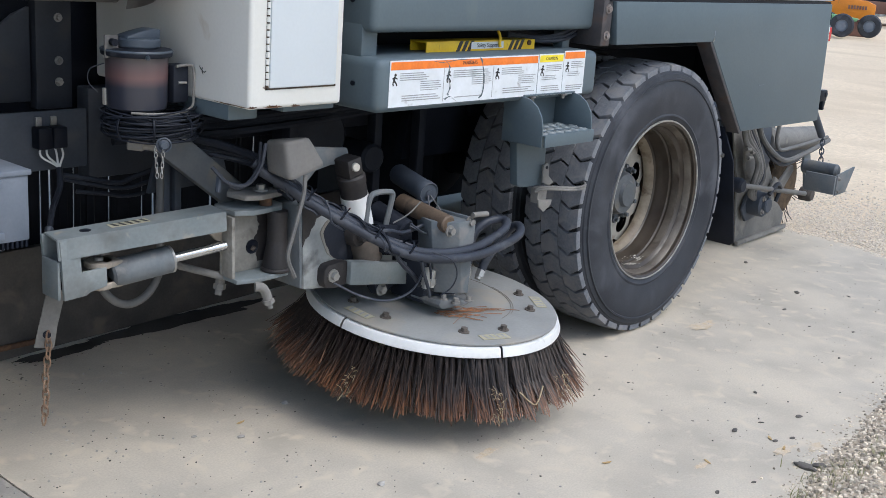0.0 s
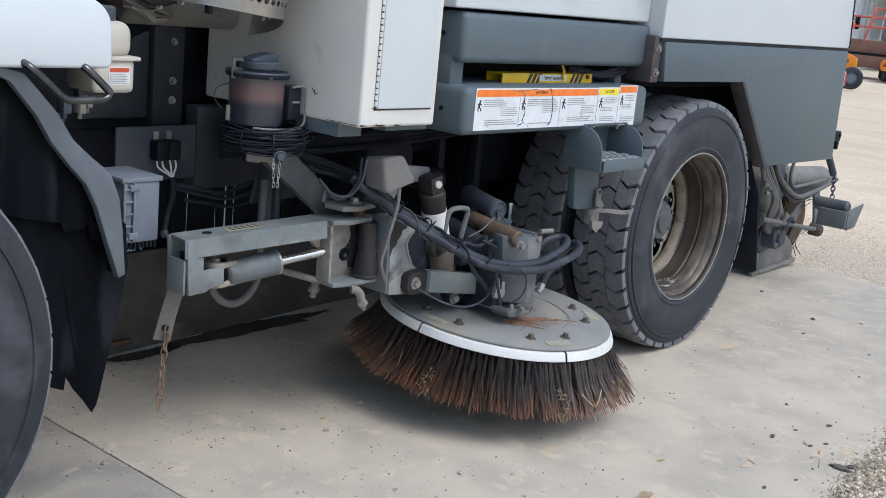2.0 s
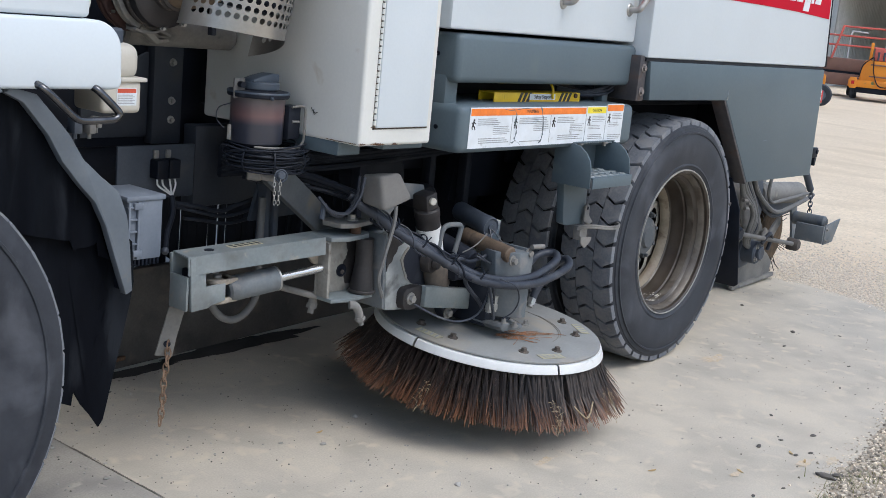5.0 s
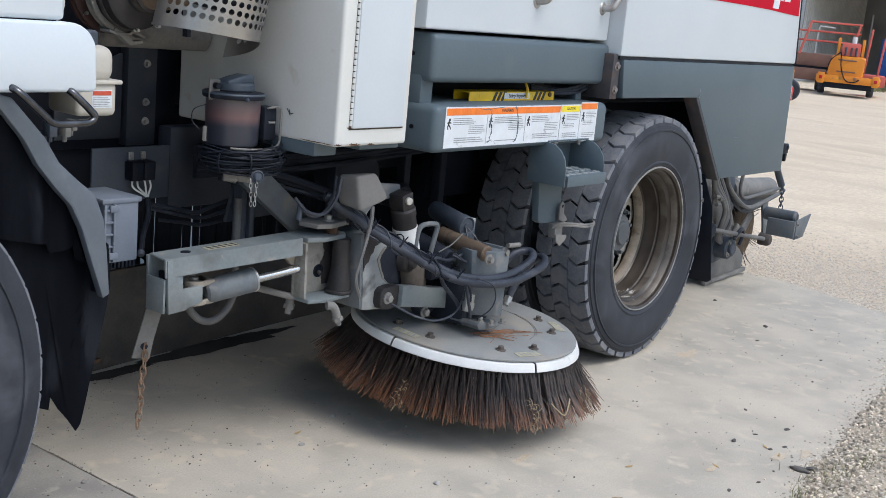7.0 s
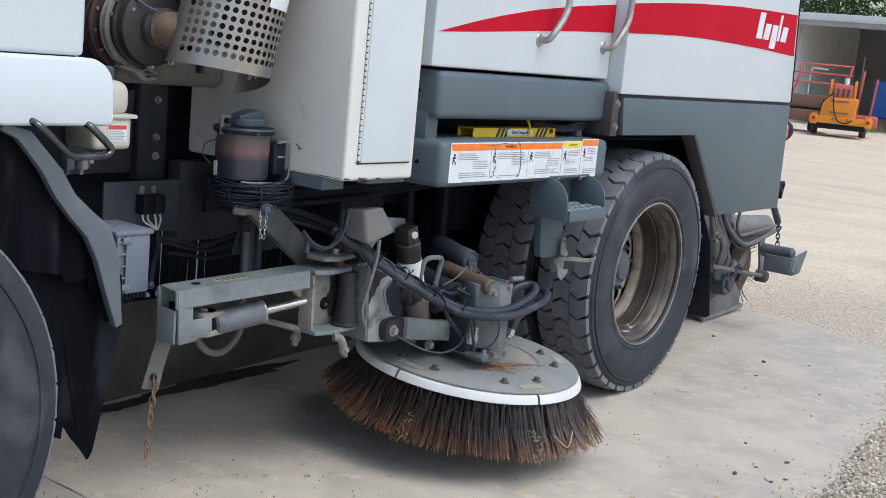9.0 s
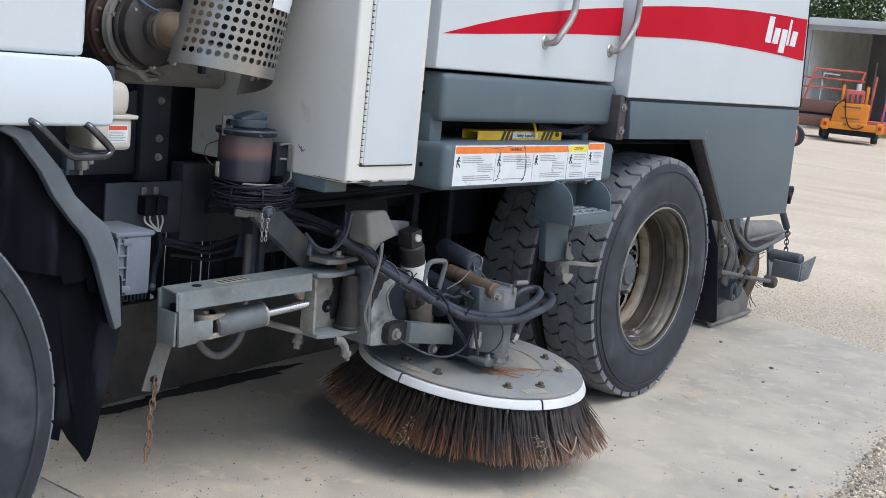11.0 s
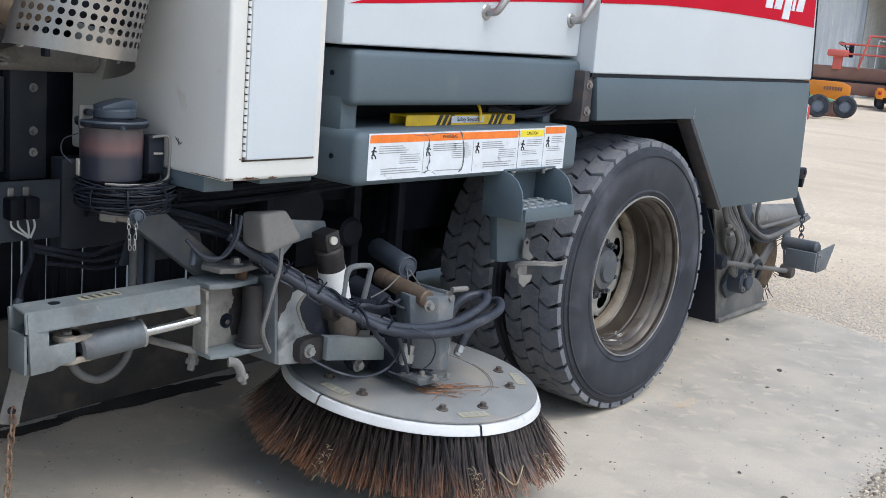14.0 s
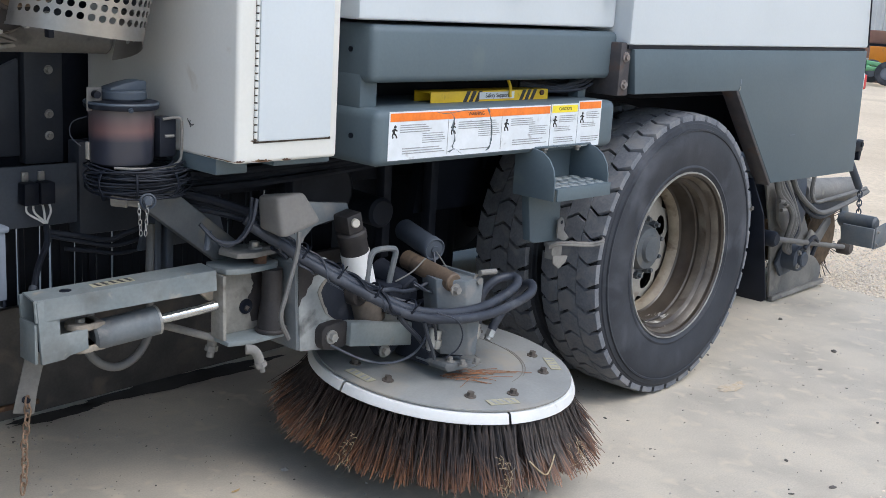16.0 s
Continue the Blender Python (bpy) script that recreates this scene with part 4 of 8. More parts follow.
    moulded(bm, [(-1.795, 0.110, 0.785), (-1.785, 0.020, 0.772), (-1.662, 0.020, 0.804), (-1.656, 0.10, 0.813),
                 (-1.800, 0.110, 0.874), (-1.790, 0.040, 0.876), (-1.712, 0.036, 0.884), (-1.690, 0.10, 0.870)], 9.0)
    part("pivot_cover", bm, "cover", truck, "dusty grey moulded cover")
    shifted(before, (0.035, 0.038, -0.013))
    before = set(truck.children)
    # knuckle casting
    bm = B()
    prism(bm, [(-1.700, 0.70), (-1.60, 0.695), (-1.56, 0.645), (-1.53, 0.58), (-1.515, 0.53), (-1.520, 0.500), (-1.535, 0.470), (-1.575, 0.440), (-1.680, 0.452)], "y", 0.085, 0.105, 0.004)
    part("knuckle_plate", bm, "overspray", truck, "worn pale grey knuckle plate")
    bm = B()
    edge = [(-1.575, 0.662), (-1.590, 0.640), (-1.603, 0.628), (-1.612, 0.618), (-1.618, 0.604), (-1.612, 0.586), (-1.606, 0.570), (-1.596, 0.556), (-1.590, 0.540), (-1.574, 0.527), (-1.560, 0.520),
            (-1.552, 0.512), (-1.562, 0.503), (-1.570, 0.496), (-1.584, 0.492), (-1.590, 0.484), (-1.602, 0.478), (-1.606, 0.466), (-1.618, 0.458)]
    prism(bm, edge + [(-1.60, 0.4475), (-1.575, 0.4435), (-1.538, 0.471), (-1.523, 0.500), (-1.518, 0.53), (-1.533, 0.579), (-1.562, 0.643)], "y", 0.0838, 0.087)
    part("grease_stain", bm, "steel_dark", truck, "black greasy stain on the knuckle plate")
    bm = B()
    crust = [(x - 0.010 - 0.006 * noise.noise((z * 60, 1.0, 0)), z + 0.003) for x, z in edge]
    prism(bm, edge[1:-1] + crust[-2:0:-1], "y", 0.0826, 0.0866)
    part("dried_splash", bm, "dustcream", truck, "pale dried splash beside the grease")
    bm = B()
    prism(bm, [(-1.697, 0.697), (-1.602, 0.692), (-1.598, 0.676), (-1.617, 0.668), (-1.626, 0.655), (-1.644, 0.650), (-1.650, 0.632), (-1.662, 0.622), (-1.668, 0.604), (-1.682, 0.596), (-1.690, 0.575)], "y", 0.0842, 0.087)
    part("grease_stain", bm, "eyebrown", truck, "brown grease running down the knuckle plate")
    bm = B()
    lathe(bm, (-1.500, 0.070, 0.585), (0.1, -1, 0), [(0.0, 0.032), (0.014, 0.032), (0.017, 0.028), (0.017, 0.014), (0.030, 0.012), (0.033, 0.006), (0.033, -0.02)], 24)
    part("knuckle_bolt", bm, "eyebrown", truck, "dark greasy pivot bolt")
    bm = B()
    prism(bm, [(-1.705, 0.69), (-1.660, 0.70), (-1.655, 0.45), (-1.690, 0.455)], "y", 0.09, 0.20, 0.004)
    part("knuckle_side", bm, "grey_dirty", truck)
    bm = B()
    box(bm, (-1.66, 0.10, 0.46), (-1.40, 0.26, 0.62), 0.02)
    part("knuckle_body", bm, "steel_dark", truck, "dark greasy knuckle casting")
    # upper link to the damper
    bm = B()
    prism(bm, [(-1.70, 0.848), (-1.60, 0.836), (-1.50, 0.826), (-1.485, 0.785), (-1.56, 0.782), (-1.615, 0.772), (-1.645, 0.745), (-1.655, 0.70), (-1.70, 0.71)], "y", 0.125, 0.137, 0.003)
    part("upper_link", bm, "grey_dirty", truck)
    # damper
    top, bot = Vector((-1.514, 0.100, 0.778)), Vector((-1.424, 0.105, 0.492))
    ax = (bot - top).normalized()
    dm = new("damper")
    dm.location = top
    bpy.context.view_layer.update()
    hold(dm, truck)
    tagged(dm, "white-sleeved damper with a dark fork head")
    bpy.context.view_layer.update()
    bm = B()
    lathe(bm, top, ax, [(0, 0.022), (0.036, 0.022), (0.041, 0.028), (0.041, 0.050), (0.039, 0.053), (0.039, 0.088), (0.0, 0.088)], 28)
    box(bm, (-0.026, -0.030, -0.012), (0.026, 0.030, 0.04), 0.004, Matrix.Translation(top) @ pose(0, 0, -0.012, 0, -14, 0))
    part("fork_head", bm, "eyebrown", dm, "dark rubber-coated fork head")
    bm = B()
    lathe(bm, top, ax, [(0.0, 0.087), (0.0405, 0.087), (0.0405, 0.187), (0.036, 0.191), (0.0, 0.191)], 28)
    part("sleeve", bm, "poly", dm, "white sleeve")
    bm = B()
    lathe(bm, top, ax, [(0.0, 0.18), (0.032, 0.18), (0.032, 0.205), (0.049, 0.210), (0.051, 0.214), (0.050, 0.295), (0.044, 0.302), (0.0, 0.302)], 28)
    part("foot", bm, "boltbrown", dm)
    bm = B()
    rod(bm, top + Vector((0, 0.0, 0.004)), top + Vector((-0.012, -0.042, 0.006)), 0.012, seg=16, edge=0.002)
    part("pin", bm, "bottle", dm, "pale pin end")
    # lower link
    bm = B()
    box(bm, (-1.558, 0.040, 0.462), (-1.295, 0.075, 0.530), 0.004, pose(0, 0, 0))
    for v in bm.verts:
        v.co.z -= (v.co.x + 1.558) * 0.17 + 0.010
        v.co.x += 0.012
    part("lower_link", bm, "arm", truck, "dusty grey lower link")
    bm = B()
    prism(bm, [(-1.632, 0.470), (-1.622, 0.452), (-1.585, 0.446), (-1.545, 0.452), (-1.540, 0.518), (-1.575, 0.522), (-1.620, 0.518), (-1.632, 0.505)], "y", 0.056, 0.125, 0.005)
    part("link_eye", bm, "eyebrown", truck, "dark greasy link eye")
    bm = B()
    bolt(bm, (-1.60, 0.055, 0.486), (0, -1, 0), 0.012, 0.012)
    part("link_bolt", bm, "zinc", truck)
    bm = B()
    prism(bm, [(-1.44, 0.455), (-1.31, 0.43), (-1.36, 0.40), (-1.40, 0.385), (-1.42, 0.41)], "y", 0.06, 0.10, 0.004)
    part("link_lug", bm, "steel_dark", truck)
    bm = B()
    bolt(bm, (-1.40, 0.06, 0.408), (0, -1, 0), 0.012, 0.012)
    part("link_bolt", bm, "duststeel", truck)
    shifted(before, (0.06, 0.052, -0.022))


pivot()


def broom_head():
    """The motor mount on the disc, with its cylinders and hoses."""
    bm = B()
    prism(bm, [(-1.25, 0.372), (-1.135, 0.356), (-1.125, 0.34), (-1.24, 0.345), (-1.258, 0.362)], "y", -0.045, 0.07, 0.003)
    part("mount_foot", bm, "grey_dirty", truck)
    bm = B()
    prism(bm, [(-1.266, 0.0), (-1.212, -0.060), (-1.142, -0.066), (-1.118, 0.05), (-1.24, 0.08)], "z", 0.385, 0.606, 0.003)
    for v in bm.verts:
        if v.co.z < 0.5:
            v.co.x += (0.035 if v.co.x < -1.2 else -0.012)
    part("mount_plate", bm, "grey_dirty", truck, "dusty grey mount plate")
    bm = B()
    box(bm, (-1.16, -0.055, 0.40), (-1.15, 0.08, 0.615), 0.002)
    part("mount_web", bm, "grey_dirty", truck)
    bm = B()
    box(bm, (-1.255, 0.02, 0.345), (-1.10, 0.16, 0.50), 0.012)
    part("broom_motor", bm, "steel_dark", truck, "dark dusty hydraulic motor")
    for x, z in ((-1.245, 0.585), (-1.16, 0.60)):
        bm = B()
        bolt(bm, (x, -0.055, z), (0, -1, 0), 0.011, 0.012)
        part("mount_bolt", bm, "duststeel", truck)
    bm = B()
    rod(bm, (-1.165, -0.07, 0.625), (-1.105, -0.075, 0.622), 0.008, seg=10)
    part("mount_pin", bm, "duststeel", truck)
    for i, (x, y) in enumerate(((-1.20, -0.03), (-1.16, -0.045), (-1.22, 0.0))):
        bm = B()
        bolt(bm, (x, y - 0.03, 0.362 + 0.003 * i), (0, 0, 1), 0.008, 0.012)
        part("mount_bolt", bm, "duststeel", truck)
    # tilt actuator and rusty tube
    bm = B()
    p, q = Vector((-1.145, 0.255, 0.685)), Vector((-1.185, 0.085, 0.660))
    ax, L = (q - p).normalized(), (q - p).length
    lathe(bm, p, ax, [(0, 0), (0.029, 0), (0.032, 0.006), (0.032, L - 0.03), (0.034, L - 0.028), (0.034, L - 0.004), (0.031, L), (0.026, L - 0.004), (0.012, L - 0.002), (0.011, L + 0.002), (0, L + 0.002)], 28)
    part("tilt_actuator", bm, "steel_mid", truck, "black cylindrical tilt actuator")
    bm = B()
    rod(bm, (-1.215, 0.17, 0.622), (-1.228, -0.035, 0.597), 0.027, seg=24, edge=0.004)
    part("tilt_tube", bm, "tubebrown", truck, "brown rusty tube")
    bm = B()
    rod(bm, (-1.30, 0.20, 0.60), (-1.28, 0.08, 0.56), 0.035, seg=20, edge=0.005)
    box(bm, (-1.36, 0.08, 0.50), (-1.25, 0.2, 0.58), 0.008)
    part("valve_block", bm, "steel_dark", truck)
    bm = B()
    tube(bm, [(x - 0.038, y + 0.02, z - 0.012) for x, y, z in ((-1.375, 0.10, 0.575), (-1.372, 0.095, 0.65), (-1.366, 0.09, 0.684), (-1.345, 0.087, 0.694), (-1.30, 0.085, 0.692), (-1.282, 0.086, 0.682), (-1.284, 0.09, 0.65), (-1.292, 0.10, 0.575))], 0.0085, 8, 5)
    part("guard_loop", bm, "grey_dirty", truck, "bent steel guard loop")
    # main hoses, side by side, each looping back to the motor
    outer_run = [(-1.775, 0.165, 0.782), (-1.707, 0.12, 0.732), (-1.654, 0.10, 0.692), (-1.575, 0.05, 0.639), (-1.492, 0.0, 0.586), (-1.406, -0.05, 0.540), (-1.293, -0.08, 0.516), (-1.148, -0.09, 0.507), (-1.033, -0.09, 0.520),
                 (-0.950, -0.082, 0.537), (-0.914, -0.055, 0.552), (-0.907, -0.020, 0.540), (-0.930, 0.008, 0.490), (-0.984, 0.012, 0.435), (-1.008, 0.010, 0.402)]
    inner_run = [(-1.770, 0.185, 0.792), (-1.702, 0.137, 0.743), (-1.648, 0.116, 0.703), (-1.569, 0.066, 0.650), (-1.486, 0.017, 0.598), (-1.400, -0.033, 0.552), (-1.290, -0.064, 0.529), (-1.165, -0.070, 0.523), (-1.075, -0.066, 0.535),
                 (-0.995, -0.058, 0.556), (-0.958, -0.035, 0.570), (-0.965, -0.008, 0.572), (-1.010, 0.010, 0.560), (-1.045, 0.022, 0.520), (-1.058, 0.020, 0.440)]
    for path in (outer_run, inner_run):
        bm = B()
        tube(bm, path, 0.0135, 12, 8)
        part("hydraulic_hose", bm, "hose", truck, "thick dusty black hydraulic hose")
    bm = B()
    tube(bm, [(-1.72, 0.15, 0.768), (-1.63, 0.118, 0.705), (-1.55, 0.068, 0.654), (-1.47, 0.022, 0.606), (-1.40, 0.03, 0.59), (-1.33, 0.05, 0.570), (-1.27, 0.05, 0.575), (-1.21, 0.035, 0.60)], 0.006, 10, 8)
    part("thin_hose", bm, "hose", truck)
    bm = B()
    tube(bm, [(-1.45, 0.04, 0.60), (-1.40, 0.02, 0.55), (-1.36, 0.03, 0.50), (-1.30, 0.02, 0.44), (-1.275, 0.02, 0.41)], 0.007, 8, 8)
    part("thin_hose", bm, "hose", truck)
    # spiral of cable ties round the hose
    for i, (x, y, z) in enumerate(((-1.65, 0.105, 0.700), (-1.572, 0.056, 0.648), (-1.488, 0.006, 0.595), (-1.402, -0.044, 0.549))):
        bm = B()
        d = Vector((0.8, -0.15, -0.57))
        lathe(bm, Vector((x, y + 0.008, z + 0.006)) - d * 0.004, d, [(0.0265, 0.0), (0.0285, 0.001), (0.0285, 0.006), (0.0265, 0.007)], 16)
        rod(bm, (x, y - 0.018, z + 0.01), (x + 0.004, y - 0.032, z + 0.03), 0.0018, seg=6)
        part("cable_tie", bm, "black", truck)
    # thin cables
    cables = [([(-1.70, 0.06, 0.775), (-1.706, 0.058, 0.72), (-1.735, 0.06, 0.62), (-1.745, 0.065, 0.56), (-1.715, 0.07, 0.50)], 0.006, "hose_grey"),
              ([(-1.60, 0.04, 0.47), (-1.53, 0.0, 0.43), (-1.45, -0.02, 0.408), (-1.36, -0.02, 0.415), (-1.29, 0.0, 0.45), (-1.27, 0.0, 0.52)], 0.0035, "hose"),
              ([(-1.39, 0.05, 0.565), (-1.33, 0.0, 0.54), (-1.29, -0.02, 0.50), (-1.275, -0.02, 0.44), (-1.29, -0.01, 0.405)], 0.004, "hose"),
              ([(-1.19, 0.085, 0.655), (-1.215, 0.05, 0.60), (-1.26, 0.02, 0.565), (-1.32, 0.03, 0.60)], 0.003, "hose"),
              ([(-1.18, 0.085, 0.655), (-1.20, 0.02, 0.62), (-1.205, -0.03, 0.56), (-1.20, -0.04, 0.52)], 0.0022, "hose_grey"),
              ([(-1.36, 0.06, 0.60), (-1.32, 0.04, 0.625), (-1.28, 0.03, 0.66)], 0.0022, "hose_grey"),
              ([(-1.30, 0.05, 0.585), (-1.25, 0.02, 0.56), (-1.20, 0.0, 0.565), (-1.19, 0.03, 0.60)], 0.004, "hose")]
    for pts, r, mt in cables:
        bm = B()
        tube(bm, pts, r, 6, 8)
        part("cable", bm, mt, truck)
    # cables wound along the hoses
    for r, turns, phase, reach in ((0.0034, 1.7, 0.4, 0.0225), (0.0028, 2.3, 2.4, 0.0225), (0.0042, 0.9, 4.0, 0.024)):
        run = []
        for k in range(41):
            t = k / 40 * 3.9 + 0.8
            i = int(t)
            p = (Vector(outer_run[i]).lerp(outer_run[i + 1], t - i) + Vector(inner_run[i]).lerp(inner_run[i + 1], t - i)) / 2
            a = phase + turns * 6.283 * k / 40 + 0.5 * math.sin(k * 0.7)
            run.append(p + Vector((0.3, 0.9, 0.3)).normalized() * reach * math.cos(a) + Vector((0.5, -0.1, 0.8)).normalized() * reach * math.sin(a))
        bm = B()
        tube(bm, run, r, 6, 2)
        part("cable", bm, "black" if r > 0.004 else "hose", truck)
    for pts, r in (([(-1.345, -0.085, 0.545), (-1.290, -0.108, 0.520), (-1.262, -0.108, 0.475), (-1.258, -0.09, 0.43), (-1.272, -0.06, 0.398)], 0.0024),
                   ([(-1.375, -0.07, 0.52), (-1.345, -0.06, 0.47), (-1.315, -0.05, 0.425), (-1.295, -0.04, 0.395)], 0.0055)):
        bm = B()
        tube(bm, pts, r, 6, 8)
        part("cable", bm, "hose", truck)
    # hose ends at the motor
    for p, q in (((-1.275, -0.01, 0.47), (-1.285, -0.012, 0.41)), ((-1.255, -0.01, 0.46), (-1.262, -0.012, 0.41)), ((-0.985, 0.012, 0.436), (-1.022, 0.008, 0.385)), ((-1.058, 0.020, 0.450), (-1.064, 0.018, 0.395))):
        bm = B()
        p, q = Vector(p), Vector(q)
        rod(bm, p, q, 0.011, seg=12)
        rod(bm, p + (q - p) * 0.5, p + (q - p) * 0.85, 0.015, seg=6)
        part("hose_end", bm, "zinc", truck, "zinc-plated hose end")


broom_head()

# ---- stickers and small fittings on the beams ----
def flat(bm, x0, x1, z0, z1, y, t=0.0006):
    return box(bm, (x0, y - t, z0), (x1, y, z1))


def warning_sticker(x0, x1, z0, z1, y, header, words, cells):
    bm = B()
    flat(bm, x0, x1, z0, z1, y)
    s = part("warning_sticker", bm, "sticker", truck, "white vinyl warning sticker with a coloured heading, scuffed")
    top = z1 - 0.004
    bm = B()
    flat(bm, x0 + 0.004, x1 - 0.004, top - 0.021, top, y - 0.0007)
    part("heading", bm, header, s, "coloured heading band")
    if words:
        lettering("heading_words", words, 0.0135, pose((x0 + x1) / 2, y - 0.0016, top - 0.0105, 90), "ink", s)
    rnd = random.Random(int(-x0 * 1000))
    n = len(cells)
    w = (x1 - x0) / n
    for i, kind in enumerate(cells):
        c0 = x0 + i * w
        if i:
            bm = B()
            flat(bm, c0 - 0.0006, c0 + 0.0006, z0 + 0.006, top - 0.022, y - 0.0008)
            part("divider", bm, "inkgrey", s)
        bx, bz = c0 + 0.020, top - 0.046
        bm = B()
        rod(bm, (bx + 0.002, y - 0.0006, bz + 0.012), (bx + 0.002, y - 0.0012, bz + 0.012), 0.0042, seg=12)
        lean = rnd.uniform(-0.004, 0.004)
        for px, pz, qx, qz, wd in ((0.0, 0.008, lean, -0.004, 0.0036), (lean, -0.003, -0.007, -0.010, 0.0024), (-0.007, -0.010, -0.004, -0.017, 0.0022), (lean, -0.003, 0.006, -0.010, 0.0024), (0.006, -0.010, 0.009, -0.017, 0.0022), (0.0, 0.006, 0.010, 0.001, 0.0018), (0.0, 0.006, -0.009, 0.002, 0.0018)):
            dx, dz = qx - px, qz - pz
            n = math.hypot(dx, dz)
            ux, uz = -dz / n * wd, dx / n * wd
            prism(bm, [(bx + px + ux, bz + pz + uz), (bx + px - ux, bz + pz - uz), (bx + qx - ux, bz + qz - uz), (bx + qx + ux, bz + qz + uz)], "y", y - 0.0011, y - 0.0005)
        part("pictogram", bm, "ink", s, "black pictogram")
        bm = B()

        def lines(a, b, zt, count, pitch, thick):
            for k in range(count):
                flat(bm, a, b - rnd.uniform(0.0, 0.22) * (b - a), zt - k * pitch - thick, zt - k * pitch, y - 0.0008)
        wide = w > 0.15
        lines(c0 + 0.040, c0 + w * (0.72 if wide else 0.95), top - 0.030, 4, 0.0058, 0.0022)
        if wide:
            lines(c0 + w * 0.56, c0 + w * 0.97, top - (0.030 if i == 1 else 0.054), 8 if i == 1 else 5, 0.0058, 0.0019)
        else:
            lines(c0 + 0.020, c0 + w * 0.8, top - 0.062, 3, 0.0056, 0.0019)
        lines(c0 + (0.050 if wide else 0.020), c0 + w * 0.95, z0 + (0.030 if i != 1 else 0.016), 3 if i != 1 else 1, 0.0064, 0.0024)
        tagged(part("small_print", bm, "inkgrey", s, "small print too fine to read"), kind="stuff")
    return s


warning_sticker(-1.473, -0.822, 0.944, 1.068, -0.0022, "orange", "WARNING", [1, 1, 1])
warning_sticker(-0.819, -0.690, 0.941, 1.069, -0.0022, "yellowv", "CAUTION", [1])
warning_sticker(-0.688, -0.572, 0.938, 1.076, -0.0024, "orange", "", [1])


def scuffs():
    """Grey scuffs torn into the big sticker."""
    rnd = random.Random(8)
    for pts in ([(-1.255, 1.064), (-1.235, 1.045), (-1.24, 1.02), (-1.228, 0.99), (-1.235, 0.965), (-1.20, 0.95)], [(-1.10, 1.066), (-1.085, 1.03), (-1.08, 0.99), (-1.085, 0.962), (-1.10, 0.95)], [(-1.30, 1.062), (-1.26, 1.058), (-1.19, 1.064), (-1.14, 1.06)], [(-1.25, 0.955), (-1.225, 0.962), (-1.20, 0.948)]):
        bm = B()
        left, right = [], []
        pp = smooth_path([(x, -0.0036, z) for x, z in pts], 6)
        for i, p in enumerate(pp):
            w = rnd.uniform(0.001, 0.004) * (1.6 if i in (0, 1, len(pp) - 2) else 1)
            left.append(bm.verts.new(p + Vector((-w, 0, w * 0.4))))
            right.append(bm.verts.new(p + Vector((w, 0, -w * 0.4))))
        for i in range(len(pp) - 1):
            bm.faces.new((left[i], left[i + 1], right[i + 1], right[i]))
        part("scuff", bm, "grey", truck)


scuffs()


def safety_prop():
    """The yellow hollow prop stowed between the beams."""
    s = new("safety_prop")
    s.location = (-1.0, 0.12, 1.09)
    bpy.context.view_layer.update()
    hold(s, truck)
    tagged(s, "yellow hollow steel safety prop with black stripes")
    bpy.context.view_layer.update()
    x0, x1, y0, y1, z0, z1 = -1.222, -0.712, 0.100, 0.165, 1.060, 1.102
    bm = B()
    t = 0.004
    box(bm, (x0, y0, z0), (x1, y0 + t, z1), 0.001)
    box(bm, (x0, y1 - t, z0), (x1, y1, z1), 0.001)
    box(bm, (x0, y0 + t, z1 - t), (x1, y1 - t, z1), 0.001)
    box(bm, (x0, y0 + t, z0), (x1, y1 - t, z0 + t), 0.001)
    part("tube", bm, "yellow", s)
    bm = B()
    box(bm, (x0 + 0.09, y0 + t, z0 + t), (x0 + 0.094, y1 - t, z1 - t))
    part("bore", bm, "ink", s, "dark hollow end")
    for a in (-1.10, -1.075, -1.05, -0.855, -0.83, -0.805):
        bm = B()
        prism(bm, [(a, z0), (a + 0.015, z0), (a + 0.039, z1), (a + 0.024, z1)], "y", y0 - 0.0008, y0 + 0.001)
        part("stripe", bm, "ink", s, "black stripe")
    bm = B()
    box(bm, (-1.025, y0 - 0.0015, z1 - 0.024), (-0.872, y0, z1 - 0.004))
    part("sticker", bm, "sticker", s, "white sticker")
    lettering("words", "Safety Support", 0.0175, pose(-0.9485, y0 - 0.0022, z1 - 0.014, 90), "ink", s)
    bm = B()
    tube(bm, [(-0.90, 0.105, 1.135), (-0.90, 0.092, 1.112), (-0.90, 0.092, 1.094), (-0.90, 0.089, 1.082)], 0.0045, 8, 4)
    part("hook", bm, "yellow", s)
    bm = B()
    rod(bm, (-0.745, y0 - 0.006, 1.092), (-0.745, y0 + 0.002, 1.092), 0.008, seg=12)
    part("pin", bm, "rust", s)


safety_prop()


